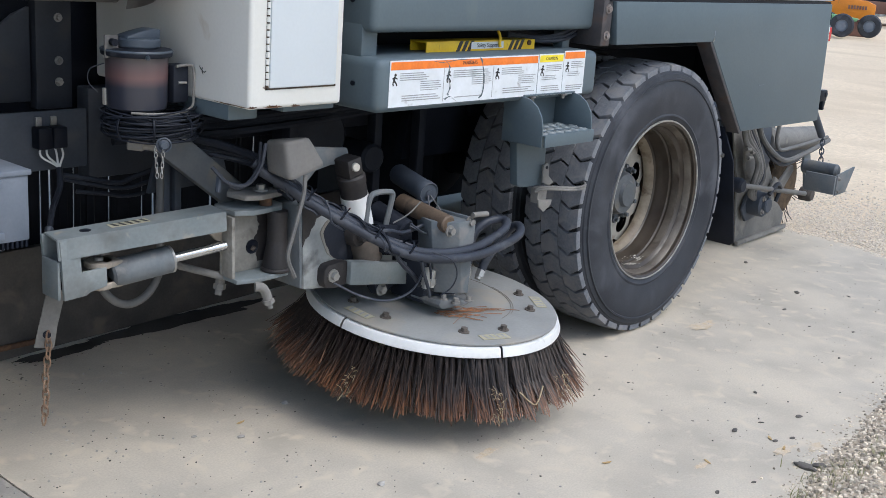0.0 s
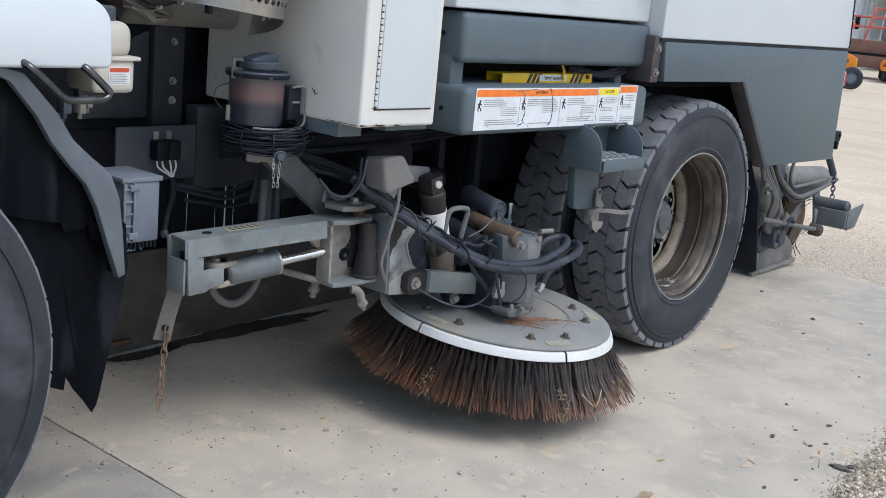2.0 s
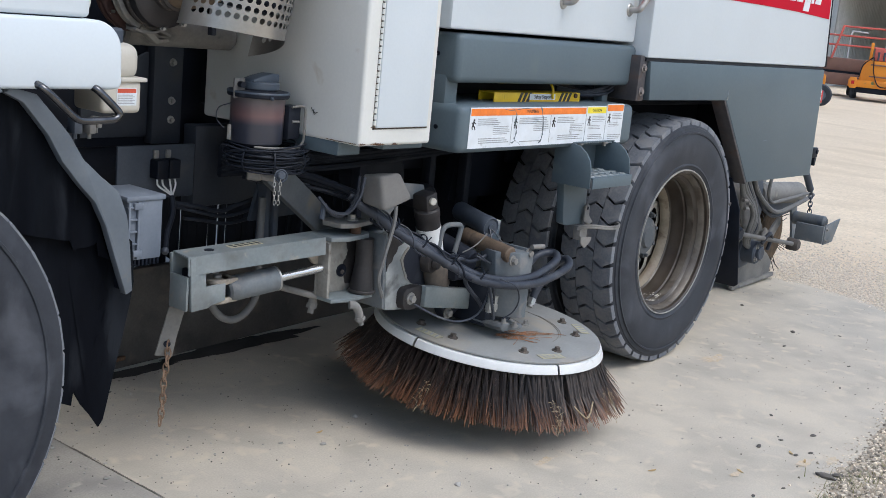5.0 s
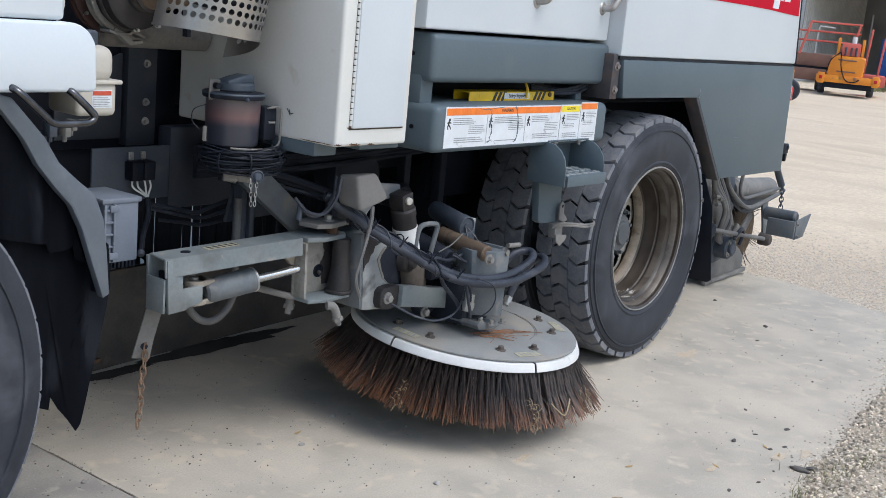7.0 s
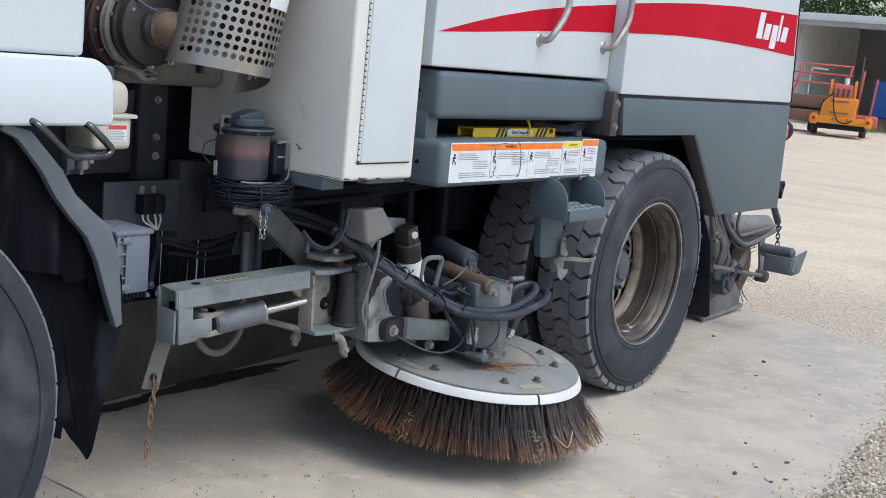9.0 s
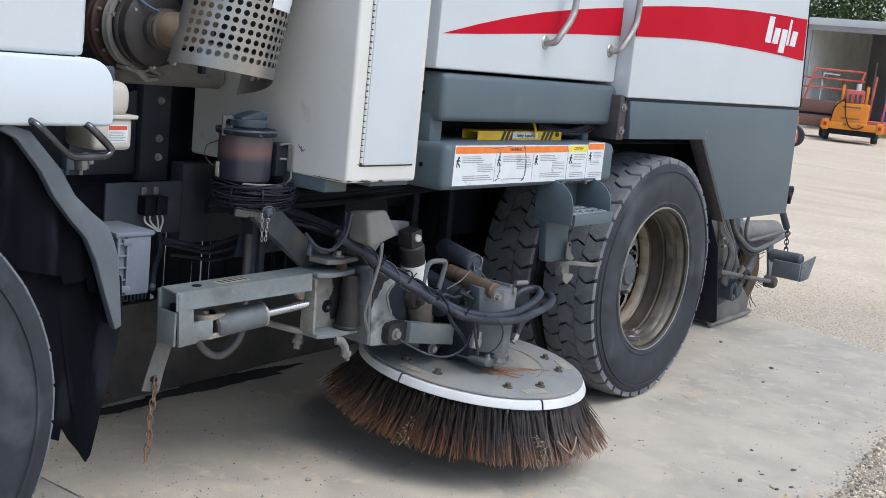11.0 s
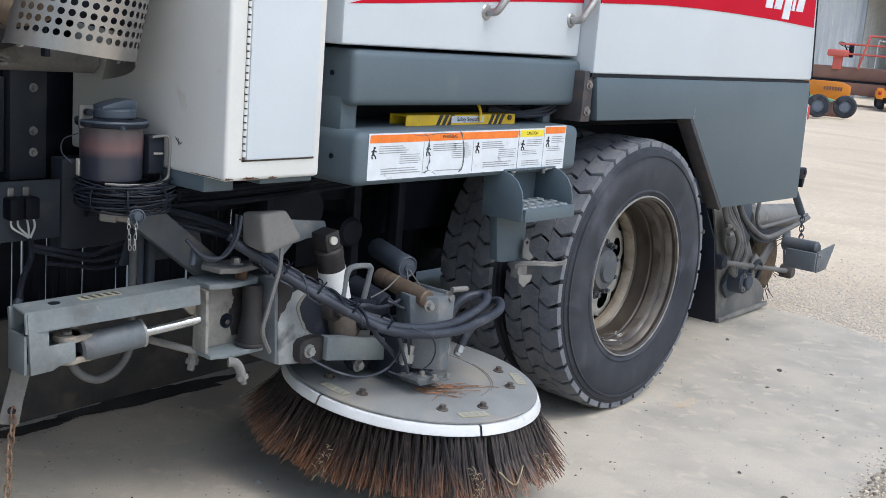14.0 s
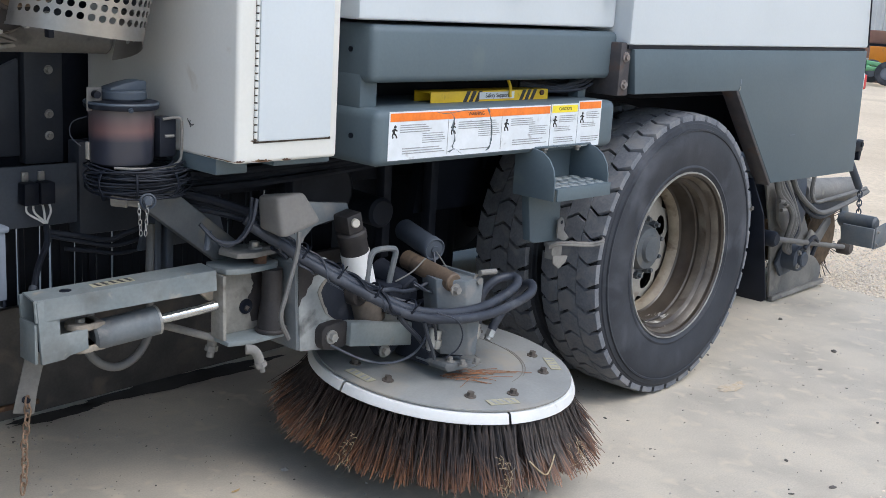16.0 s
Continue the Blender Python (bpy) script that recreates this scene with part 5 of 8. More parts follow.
def beam_fittings():
    for x, y, z in ((-1.518, 0.09, 1.0), (-1.503, 0.12, 1.215)):
        bm = B()
        rod(bm, (x - 0.001, y, z), (x + 0.003, y, z), 0.007, seg=12)
        part("bolt_hole", bm, "black", truck)
    bm = B()
    for i in range(5):
        tube(bm, [(-0.62, 0.2, 1.12 + 0.006 * i), (-0.52, 0.15, 1.10 + 0.012 * i), (-0.46, 0.16, 1.12 + 0.01 * i)], 0.006, 6, 5)
    hs = part("hose_bundle", bm, "hose", truck, "black hoses between the beam and the hopper")
    tagged(hs, kind="stuff")
    for z, y in ((1.20, 0.10), (1.165, 0.12)):
        bm = B()
        rod(bm, (-0.53, y, z), (-0.43, y + 0.02, z + 0.004), 0.012, seg=14)
        part("tie_bar", bm, "zinc", truck)
    # rail handles on the housing
    for x in (-0.97, -0.535):
        bm = B()
        tube(bm, [(x, 0.044, 1.405), (x, 0.012, 1.408), (x + 0.008, 0.0, 1.425), (x + 0.055, -0.01, 1.49), (x + 0.075, -0.01, 1.55), (x + 0.08, -0.01, 1.75)], 0.0115, 10, 6)
        hd = part("rail_handle", bm, "zinc", truck, "bent metal rail handle")
        bm = B()
        lathe(bm, (x, 0.045, 1.405), (0, -1, 0), [(0, 0.004), (0.02, 0.004), (0.024, 0.0)], 20)
        part("flange", bm, "zinc", hd)
    # red stripe in two vinyl sheets that follow the body
    bm = B()
    top = [(-1.53, 1.395), (-1.35, 1.437), (-1.20, 1.468), (-1.0, 1.503), (-0.72, 1.540), (-0.474, 1.566)]
    low = [(-0.474, 1.464), (-0.75, 1.450), (-1.0, 1.433), (-1.34, 1.407)]
    prism(bm, top + low, "y", 0.0435, 0.0462)
    part("red_stripe", bm, "red", truck, "red vinyl swoosh stripe")
    bm = B()
    top = [(-0.462, 1.575), (-0.2, 1.600), (0.1, 1.624), (0.5, 1.647), (0.85, 1.659), (1.205, 1.667)]
    low = [(1.228, 1.472), (0.85, 1.484), (0.5, 1.489), (0.2, 1.490), (-0.05, 1.486), (-0.25, 1.478), (-0.462, 1.467)]
    prism(bm, top + low, "y", -0.0165, -0.0135)
    part("red_stripe", bm, "red", truck, "red vinyl swoosh stripe")
    # plain shapes where the maker's mark stands
    for i, (x0, x1, z0, z1) in enumerate(((0.735, 0.80, 1.528, 1.645), (0.815, 0.885, 1.528, 1.60), (0.90, 0.97, 1.492, 1.60), (0.985, 1.015, 1.530, 1.650), (1.03, 1.10, 1.530, 1.60))):
        bm = B()
        prism(bm, [(x0 - 0.01, z0), (x1 - 0.012, z0), (x1 + 0.006, z1), (x0 + 0.012, z1)], "y", -0.0182, -0.0155, 0.0)
        part("emblem_bar", bm, "sticker", truck, "plain white emblem bar")
    # scratches on the skirt
    bm = B()
    box(bm, (0.68, -0.0126, 0.906), (0.725, -0.0118, 0.9085))
    part("scratch", bm, "boxgrey", truck)
    bm = B()
    box(bm, (0.252, -0.0126, 1.11), (0.258, -0.0118, 1.13))
    part("scratch", bm, "boxgrey", truck)
    # cabinet scrape and rust
    rnd = random.Random(2)
    bm = B()
    for a, b in (((0.208, 1.045), (0.188, 1.03)), ((0.196, 1.042), (0.193, 1.026)), ((0.188, 1.03), (0.182, 1.034))):
        tube(bm, [(-1.9255, a[0], a[1]), (-1.9258, (a[0] + b[0]) / 2 + 0.003, (a[1] + b[1]) / 2), (-1.9255, b[0], b[1])], 0.0012, 5, 4)
    part("scrape", bm, "ink", truck)
    # thin rust along the lower edges
    for c, ln, onx in (((-1.915, 0.0, 0.966), 0.030, False), ((-1.862, 0.0, 0.966), 0.040, False), ((-1.845, 0.0, 0.964), 0.045, False), ((-1.78, 0.0, 0.9635), 0.03, False), ((-1.927, 0.10, 0.966), 0.09, True), ((-1.927, 0.045, 0.966), 0.04, True), ((-1.876, 0.0, 1.012), 0.02, False)):
        bm = B()
        n = 16
        lo, hi = [], []
        for i in range(n + 1):
            d = ln * (i / n - 0.5)
            k = math.sin(math.pi * i / n)
            t = 0.0006 + k * rnd.uniform(0.0006, 0.0032 if onx else 0.0070)
            q = (c[0] - 0.0005, c[1] + d, c[2]) if onx else (c[0] + d, 0.0168, c[2])
            lo.append(bm.verts.new((q[0], q[1], q[2] + 0.002 * (1 - k))))
            hi.append(bm.verts.new((q[0], q[1], q[2] + 0.002 * (1 - k) + t)))
        for i in range(n):
            bm.faces.new((lo[i], lo[i + 1], hi[i + 1], hi[i]))
        part("rust_line", bm, "rust", truck, "thin line of rust")


beam_fittings()


def step():
    s = new("step")
    s.location = (-0.75, -0.05, 0.83)
    bpy.context.view_layer.update()
    hold(s, truck)
    tagged(s, "blue-grey steel foot step with a raised-hole tread")
    bpy.context.view_layer.update()
    prof = [(0.065, 0.80), (0.065, 0.945), (0.0, 0.945), (-0.035, 0.938), (-0.062, 0.92), (-0.08, 0.893), (-0.088, 0.86), (-0.088, 0.80)]
    for x in (-0.888, -0.628):
        bm = B()
        prism(bm, prof, "x", x, x + 0.006, 0.001)
        part("cheek", bm, "grey", s)
    bm = B()
    box(bm, (-0.882, 0.058, 0.80), (-0.628, 0.064, 0.948), 0.001)
    box(bm, (-0.885, -0.01, 0.943), (-0.62, 0.058, 0.948), 0.001)
    part("back", bm, "grey", s)
    bm = B()
    box(bm, (-0.882, -0.098, 0.800), (-0.622, -0.093, 0.838), 0.001)
    box(bm, (-0.882, -0.093, 0.832), (-0.622, 0.058, 0.838), 0.001)
    part("tread_plate", bm, "grey", s)
    for i in range(6):
        for j in range(3):
            bm = B()
            lathe(bm, (-0.86 + 0.042 * i + 0.012 * (j % 2), -0.07 + 0.045 * j, 0.838), (0, 0, 1), [(0.017, 0), (0.013, 0.004), (0.009, 0.004), (0.007, -0.0005), (0.0, -0.0005)], 14)
            part("tread_dimple", bm, "arm", s)
    bm = B()
    for x in (-0.84, -0.68):
        bm = B()
        bolt(bm, (x, -0.004, 0.9405), (0, 0, -1), 0.007, 0.010)
        part("bolt", bm, "duststeel", s)
    bm = B()
    prism(bm, [(-0.835, 0.80), (-0.675, 0.80), (-0.668, 0.65), (-0.68, 0.636), (-0.79, 0.640), (-0.812, 0.65)], "y", 0.045, 0.075, 0.003)
    part("leg", bm, "grey", s)
    bm = B()
    prism(bm, [(-0.70, 0.705), (-0.685, 0.715), (-0.672, 0.705), (-0.668, 0.67), (-0.64, 0.645), (-0.66, 0.635), (-0.70, 0.65)], "y", 0.028, 0.034, 0.001)
    part("clip", bm, "duststeel", s, "pale metal clip")
    bm = B()
    rod(bm, (-0.684, 0.0275, 0.698), (-0.684, 0.0265, 0.698), 0.006, seg=12)
    part("clip_hole", bm, "black", s)
    for k in (0, 1):
        bm = B()
        dz = 0.007 * k
        tube(bm, [(-0.735, 0.03, 0.628 - dz), (-0.72, 0.01, 0.640 - dz), (-0.68, -0.01, 0.640 - dz), (-0.58, -0.02, 0.628 - dz), (-0.50, -0.005, 0.626 - dz), (-0.47, 0.03, 0.63 - dz)], 0.0045, 8, 6)
        part("spring_wire", bm, "duststeel", s)
    bm = B()
    box(bm, (-0.73, 0.02, 0.585), (-0.68, 0.05, 0.635), 0.003)
    prism(bm, [(-0.735, 0.60), (-0.66, 0.592), (-0.665, 0.575), (-0.70, 0.555), (-0.73, 0.575)], "y", 0.012, 0.018, 0.001)
    part("latch", bm, "duststeel", s)


step()


# ---- canister, wire coil and what stands behind the arm ----
def fluid_material():
    m = surface("smoky_bottle_plastic", (0.05, 0.052, 0.064), (0.066, 0.066, 0.075), 6.0, 0.32, bump=0.03, speck=0.02)
    n, l = m.node_tree.nodes, m.node_tree.links
    b = n["Principled BSDF"]
    old = b.inputs["Base Color"].links[0].from_socket
    co = n.new("ShaderNodeTexCoord")
    sp = n.new("ShaderNodeSeparateXYZ")
    l.new(co.outputs["Object"], sp.inputs[0])
    cr = n.new("ShaderNodeValToRGB")
    mr = n.new("ShaderNodeMapRange")
    mr.inputs["From Min"].default_value, mr.inputs["From Max"].default_value = 0.935, 1.072
    l.new(sp.outputs["Z"], mr.inputs["Value"])
    l.new(mr.outputs["Result"], cr.inputs["Fac"])
    e = cr.color_ramp.elements
    e[0].position, e[0].color = 0.42, (0.032, 0.035, 0.050, 1)
    e[1].position, e[1].color = 1.0, (0.10, 0.09, 0.09, 1)
    for p, c in ((0.60, (0.145, 0.085, 0.085, 1)), (0.72, (0.115, 0.075, 0.078, 1)), (0.88, (0.088, 0.075, 0.08, 1))):
        q = e.new(p)
        q.color = c
    l.new(cr.outputs["Color"], b.inputs["Base Color"])
    return m


M["fluid"] = fluid_material()
M["lidgrey"] = surface("grey_cap_plastic", (0.04275, 0.058, 0.0814), (0.057, 0.074, 0.099), 20.0, 0.5, bump=0.06, speck=0.03)


def canister():
    c = new("fluid_canister")
    o = Vector((-2.035, 0.287, 0.935))
    c.location = o
    bpy.context.view_layer.update()
    hold(c, truck)
    tagged(c, "smoky plastic fluid canister with a reddish fill and grey cap")
    bpy.context.view_layer.update()
    up = (0, 0, 1)
    bm = B()
    lathe(bm, o, up, [(0, 0), (0.064, 0), (0.071, 0.006), (0.0725, 0.02), (0.0745, 0.128), (0.0745, 0.136), (0, 0.136)], 40)
    part("bottle", bm, "fluid", c)
    bm = B()
    lathe(bm, o, up, [(0, 0.130), (0.082, 0.130), (0.085, 0.134), (0.085, 0.141), (0.080, 0.146), (0.05, 0.148), (0.05, 0.152), (0, 0.152)], 40)
    part("lid", bm, "steel_dark", c, "dark lid rim")
    bm = B()
    lathe(bm, o + Vector((0.004, 0, 0)), up, [(0, 0.150), (0.050, 0.150), (0.053, 0.153), (0.053, 0.168), (0.049, 0.172), (0, 0.172)], 24)
    part("cap", bm, "lidgrey", c, "grey screw cap")
    bm = B()
    prism(bm, [(-2.078, 1.104), (-1.984, 1.104), (-1.984, 1.128), (-2.010, 1.129), (-2.045, 1.122), (-2.076, 1.113)], "y", 0.262, 0.310, 0.004)
    part("cap_grip", bm, "lidgrey", c)
    bm = B()
    rod(bm, (-2.106, 0.268, 1.098), (-2.104, 0.285, 1.098), 0.0085, seg=14)
    part("spout", bm, "black", c)
    bm = B()
    box(bm, (-2.122, 0.286, 1.060), (-2.085, 0.292, 1.114), 0.002)
    part("spout_plate", bm, "cover", c, "dusty mounting plate")
    bm = B()
    box(bm, (-2.106, 0.312, 0.944), (-2.098, 0.326, 0.985), 0.002)
    part("band_clip", bm, "bottle", c, "pale band clip")
    bm = B()
    lathe(bm, o, up, [(0.0853, 0.1405), (0.0862, 0.143), (0.0835, 0.1465), (0.081, 0.1462)], 40)
    part("lid_edge", bm, "lidgrey", c, "lighter grey lid edge")
    bm = B()
    bolt(bm, (-2.06, 0.205, 1.068), (-0.3, -0.9, -0.2), 0.0035, 0.006)
    part("lid_clip", bm, "lidgrey", c)
    bm = B()
    box(bm, (-1.968, 0.232, 0.952), (-1.922, 0.275, 1.045), 0.006)
    part("side_block", bm, "steel_dark", c)
    bm = B()
    tube(bm, [(-1.965, 0.225, 1.043), (-1.925, 0.225, 1.045), (-1.914, 0.225, 1.03), (-1.914, 0.225, 0.965), (-1.925, 0.218, 0.943), (-1.97, 0.20, 0.934), (-2.04, 0.205, 0.934), (-2.085, 0.235, 0.935)], 0.0034, 8, 6)
    part("bail_wire", bm, "duststeel", c, "pale wire bail")
    bm = B()
    rod(bm, (-1.955, 0.2315, 1.002), (-1.932, 0.2295, 1.002), 0.0035, seg=8)
    part("bracket_bolt", bm, "zinc", c)
    bm = B()
    tube(bm, [(-2.11, 0.31, 1.045), (-2.135, 0.33, 1.03), (-2.14, 0.33, 1.0), (-2.12, 0.32, 0.975)], 0.0015, 6, 6)
    part("wire_loop", bm, "hose", c)
    bm = B()
    box(bm, (-2.02, 0.33, 0.92), (-1.928, 0.42, 1.04), 0.004)
    part("mount", bm, "steel_dark", c)
    c.location.x -= 0.016
    # coil of wire under it
    rnd = random.Random(11)
    coil = new("wire_coil")
    coil.location = o + Vector((0, 0, -0.04))
    bpy.context.view_layer.update()
    hold(coil, truck)
    tagged(coil, "coil of dark dusty cable")
    bpy.context.view_layer.update()
    for i in range(56):
        r = rnd.uniform(0.080, 0.112)
        z = 0.872 + 0.055 * rnd.random()
        tx, ty = rnd.gauss(0, 0.03), rnd.gauss(0, 0.03)
        cx, cy = -2.012 + rnd.gauss(0, 0.004), 0.285 + rnd.gauss(0, 0.004)
        pts = []
        for k in range(25):
            a = 2 * math.pi * k / 24 + i
            q = r * (1 + 0.03 * math.sin(2 * a + i))
            x, y = q * math.cos(a) * 1.08, q * math.sin(a) * 0.95
            pts.append((cx + x, cy + y, z + x * tx * 3 + y * ty * 3))
        bm = B()
        tube(bm, pts, 0.0023, 5, 2)
        part("turn", bm, "steel_dark" if i % 4 else "hose", coil)
    for a in (200, 240, 285, 330):
        bm = B()
        p = Vector((-2.012 + 0.10 * math.cos(radians(a)), 0.285 + 0.095 * math.sin(radians(a)), 0.90))
        lathe(bm, p - Vector((math.sin(radians(a)), -math.cos(radians(a)), 0)) * 0.003, (math.sin(radians(a)), -math.cos(radians(a)), 0), [(0.032, 0), (0.034, 0.001), (0.034, 0.005), (0.032, 0.006)], 14)
        part("cable_tie", bm, "black", coil)
    # drain fitting and its chained plug
    bm = B()
    rod(bm, (-2.06, 0.255, 0.858), (-2.01, 0.215, 0.852), 0.017, seg=16, edge=0.003)
    rod(bm, (-2.085, 0.275, 0.86), (-2.055, 0.25, 0.857), 0.021, seg=16, edge=0.003)
    part("drain_fitting", bm, "duststeel", truck, "dusty drain fitting")
    bm = B()
    lathe(bm, (-2.045, 0.185, 0.862), (-0.4, -0.9, 0.1), [(0, 0.012), (0.008, 0.012), (0.012, 0.008), (0.015, 0.0), (0.012, -0.01)], 16)
    lathe(bm, (-2.045, 0.185, 0.862), (-0.4, -0.9, 0.1), [(0.016, 0.0), (0.0195, 0.003), (0.016, 0.006), (0.0135, 0.003), (0.016, 0.0)], 20)
    part("drain_plug", bm, "steel_mid", truck)
    ch = new("plug_chain")
    ch.location = (-2.055, 0.18, 0.84)
    bpy.context.view_layer.update()
    hold(ch, truck)
    tagged(ch, "short steel keeper chain")
    bpy.context.view_layer.update()
    for j in range(2):
        for i in range(6):
            bm = B()
            link(bm, (-2.070 + 0.020 * j + 0.001 * i * (1 - 2 * j), 0.182 - 0.004 * j, 0.853 - 0.0125 * i), 0.0078, 0.0036, 0.0010, i % 2)
            part("link", bm, "zinc", ch)


canister()


def under_cabinet():
    """Braces, plates and cables behind the arm."""
    bm = B()
    prism(bm, [(-1.985, 0.875), (-1.925, 0.875), (-1.70, 0.70), (-1.70, 0.655), (-1.765, 0.655), (-1.985, 0.82)], "y", 0.30, 0.33, 0.004)
    part("diagonal_brace", bm, "hub", truck, "dusty grey diagonal brace")
    for x in (-1.885, -1.850):
        bm = B()
        box(bm, (x, 0.41, 0.55), (x + 0.022, 0.45, 0.88), 0.005)
        part("upright_channel", bm, "steel_mid", truck)
    bm = B()
    prism(bm, [(-1.92, 0.655), (-1.84, 0.65), (-1.78, 0.62), (-1.76, 0.57), (-1.84, 0.58)], "y", 0.235, 0.25, 0.004)
    part("gusset", bm, "tan", truck)
    bm = B()
    prism(bm, [(-1.90, 0.67), (-1.63, 0.68), (-1.66, 0.78), (-1.78, 0.80), (-1.87, 0.78)], "y", 0.46, 0.475, 0.003)
    part("back_gusset", bm, "steel_mid", truck)
    # hanging hose loop
    bm = B()
    tube(bm, [(-2.07, 0.40, 0.56), (-2.085, 0.40, 0.47), (-2.05, 0.395, 0.415), (-1.995, 0.395, 0.396), (-1.94, 0.395, 0.42), (-1.905, 0.40, 0.48), (-1.90, 0.41, 0.60), (-1.89, 0.42, 0.75)], 0.011, 10, 8)
    part("hanging_hose", bm, "hose_grey", truck, "grey dusty hose hanging in a loop")
    # junction plate with two plugs
    jp = new("junction_plate")
    jp.location = (-2.1, 0.64, 0.8)
    bpy.context.view_layer.update()
    hold(jp, truck)
    tagged(jp, "dark grey steel plate with cable plugs")
    bpy.context.view_layer.update()
    bm = B()
    box(bm, (-2.245, 0.640, 0.722), (-1.972, 0.650, 0.880), 0.003)
    part("plate", bm, "steel_mid", jp)
    for x in (-2.135, -2.092):
        bm = B()
        box(bm, (x, 0.600, 0.785), (x + 0.040, 0.640, 0.842), 0.005)
        part("plug", bm, "black", jp, "black cable plug")
        bm = B()
        box(bm, (x + 0.010, 0.632, 0.842), (x + 0.027, 0.640, 0.866), 0.002)
        rod(bm, (x + 0.0185, 0.632, 0.857), (x + 0.0185, 0.629, 0.857), 0.006, seg=12)
        part("clip", bm, "zinc", jp)
        for k in range(2):
            bm = B()
            tube(bm, [(x + 0.010 + 0.018 * k, 0.615, 0.787), (x + 0.012 + 0.018 * k, 0.61, 0.765), (-2.082 + 0.003 * k, 0.60, 0.735), (-2.075, 0.60, 0.70)], 0.0028, 6, 6)
            part("lead", bm, "poly", jp, "pale cable lead")
    for pts, r in (([(-2.08, 0.60, 0.735), (-2.09, 0.58, 0.69), (-2.13, 0.55, 0.64), (-2.15, 0.53, 0.60)], 0.008),
                   ([(-2.075, 0.60, 0.715), (-2.0, 0.58, 0.70), (-1.93, 0.56, 0.685), (-1.88, 0.55, 0.70), (-1.80, 0.5, 0.74)], 0.007),
                   ([(-2.075, 0.60, 0.705), (-1.98, 0.58, 0.68), (-1.90, 0.56, 0.668), (-1.82, 0.52, 0.70), (-1.75, 0.48, 0.75)], 0.006),
                   ([(-2.02, 0.62, 0.66), (-1.95, 0.6, 0.65), (-1.86, 0.58, 0.64), (-1.70, 0.5, 0.70)], 0.006)):
        bm = B()
        tube(bm, pts, r, 8, 8)
        part("cable_loom", bm, "steel_dark", truck, "black taped cable loom")
    bm = B()
    lathe(bm, (-2.155, 0.525, 0.597), (-0.5, -0.6, -0.6), [(0, 0.014), (0.008, 0.014), (0.011, 0.008), (0.011, 0.0), (0.007, -0.003)], 16)
    part("plug_end", bm, "steel_mid", truck)
    # hose looms from coil to broom head
    rnd = random.Random(21)
    for i in range(12):
        j = Vector((rnd.uniform(-0.02, 0.02), rnd.uniform(-0.03, 0.03), rnd.uniform(-0.03, 0.03)))
        pts = [Vector((-1.99, 0.36, 0.85)) + j, Vector((-1.90, 0.37, 0.835)) + j * 1.3, Vector((-1.80, 0.33, 0.82)) + j, Vector((-1.70, 0.27, 0.785)) + j * 0.7, Vector((-1.62, 0.18, 0.745)) + j * 0.5]
        bm = B()
        tube(bm, pts, rnd.choice((0.006, 0.008, 0.011)), 7, 6)
        part("loom_hose", bm, "hose" if i % 3 == 0 else "steel_dark", truck, "dusty black hose in a loom")
    for pts, r in (([(-1.80, 0.10, 0.86), (-1.815, 0.10, 0.80), (-1.84, 0.12, 0.755), (-1.885, 0.14, 0.76), (-1.92, 0.16, 0.80)], 0.005), ([(-1.80, 0.12, 0.86), (-1.81, 0.12, 0.79), (-1.85, 0.14, 0.742), (-1.895, 0.17, 0.77)], 0.004)):
        bm = B()
        tube(bm, pts, r, 6, 8)
        part("sensor_cable", bm, "hose", truck)
    bm = B()
    rod(bm, (-1.895, 0.16, 0.78), (-1.90, 0.16, 0.735), 0.008, seg=8)
    part("cable_plug", bm, "steel_mid", truck)


under_cabinet()


M["deflector"] = surface("dusty_deflector_rubber", (0.060, 0.056, 0.054), (0.10, 0.090, 0.082), 7.0, 0.7, bump=0.2, speck=0.08, dust=(0.15, 0.125, 0.105), dust_amount=0.2, dust_scale=9.0)


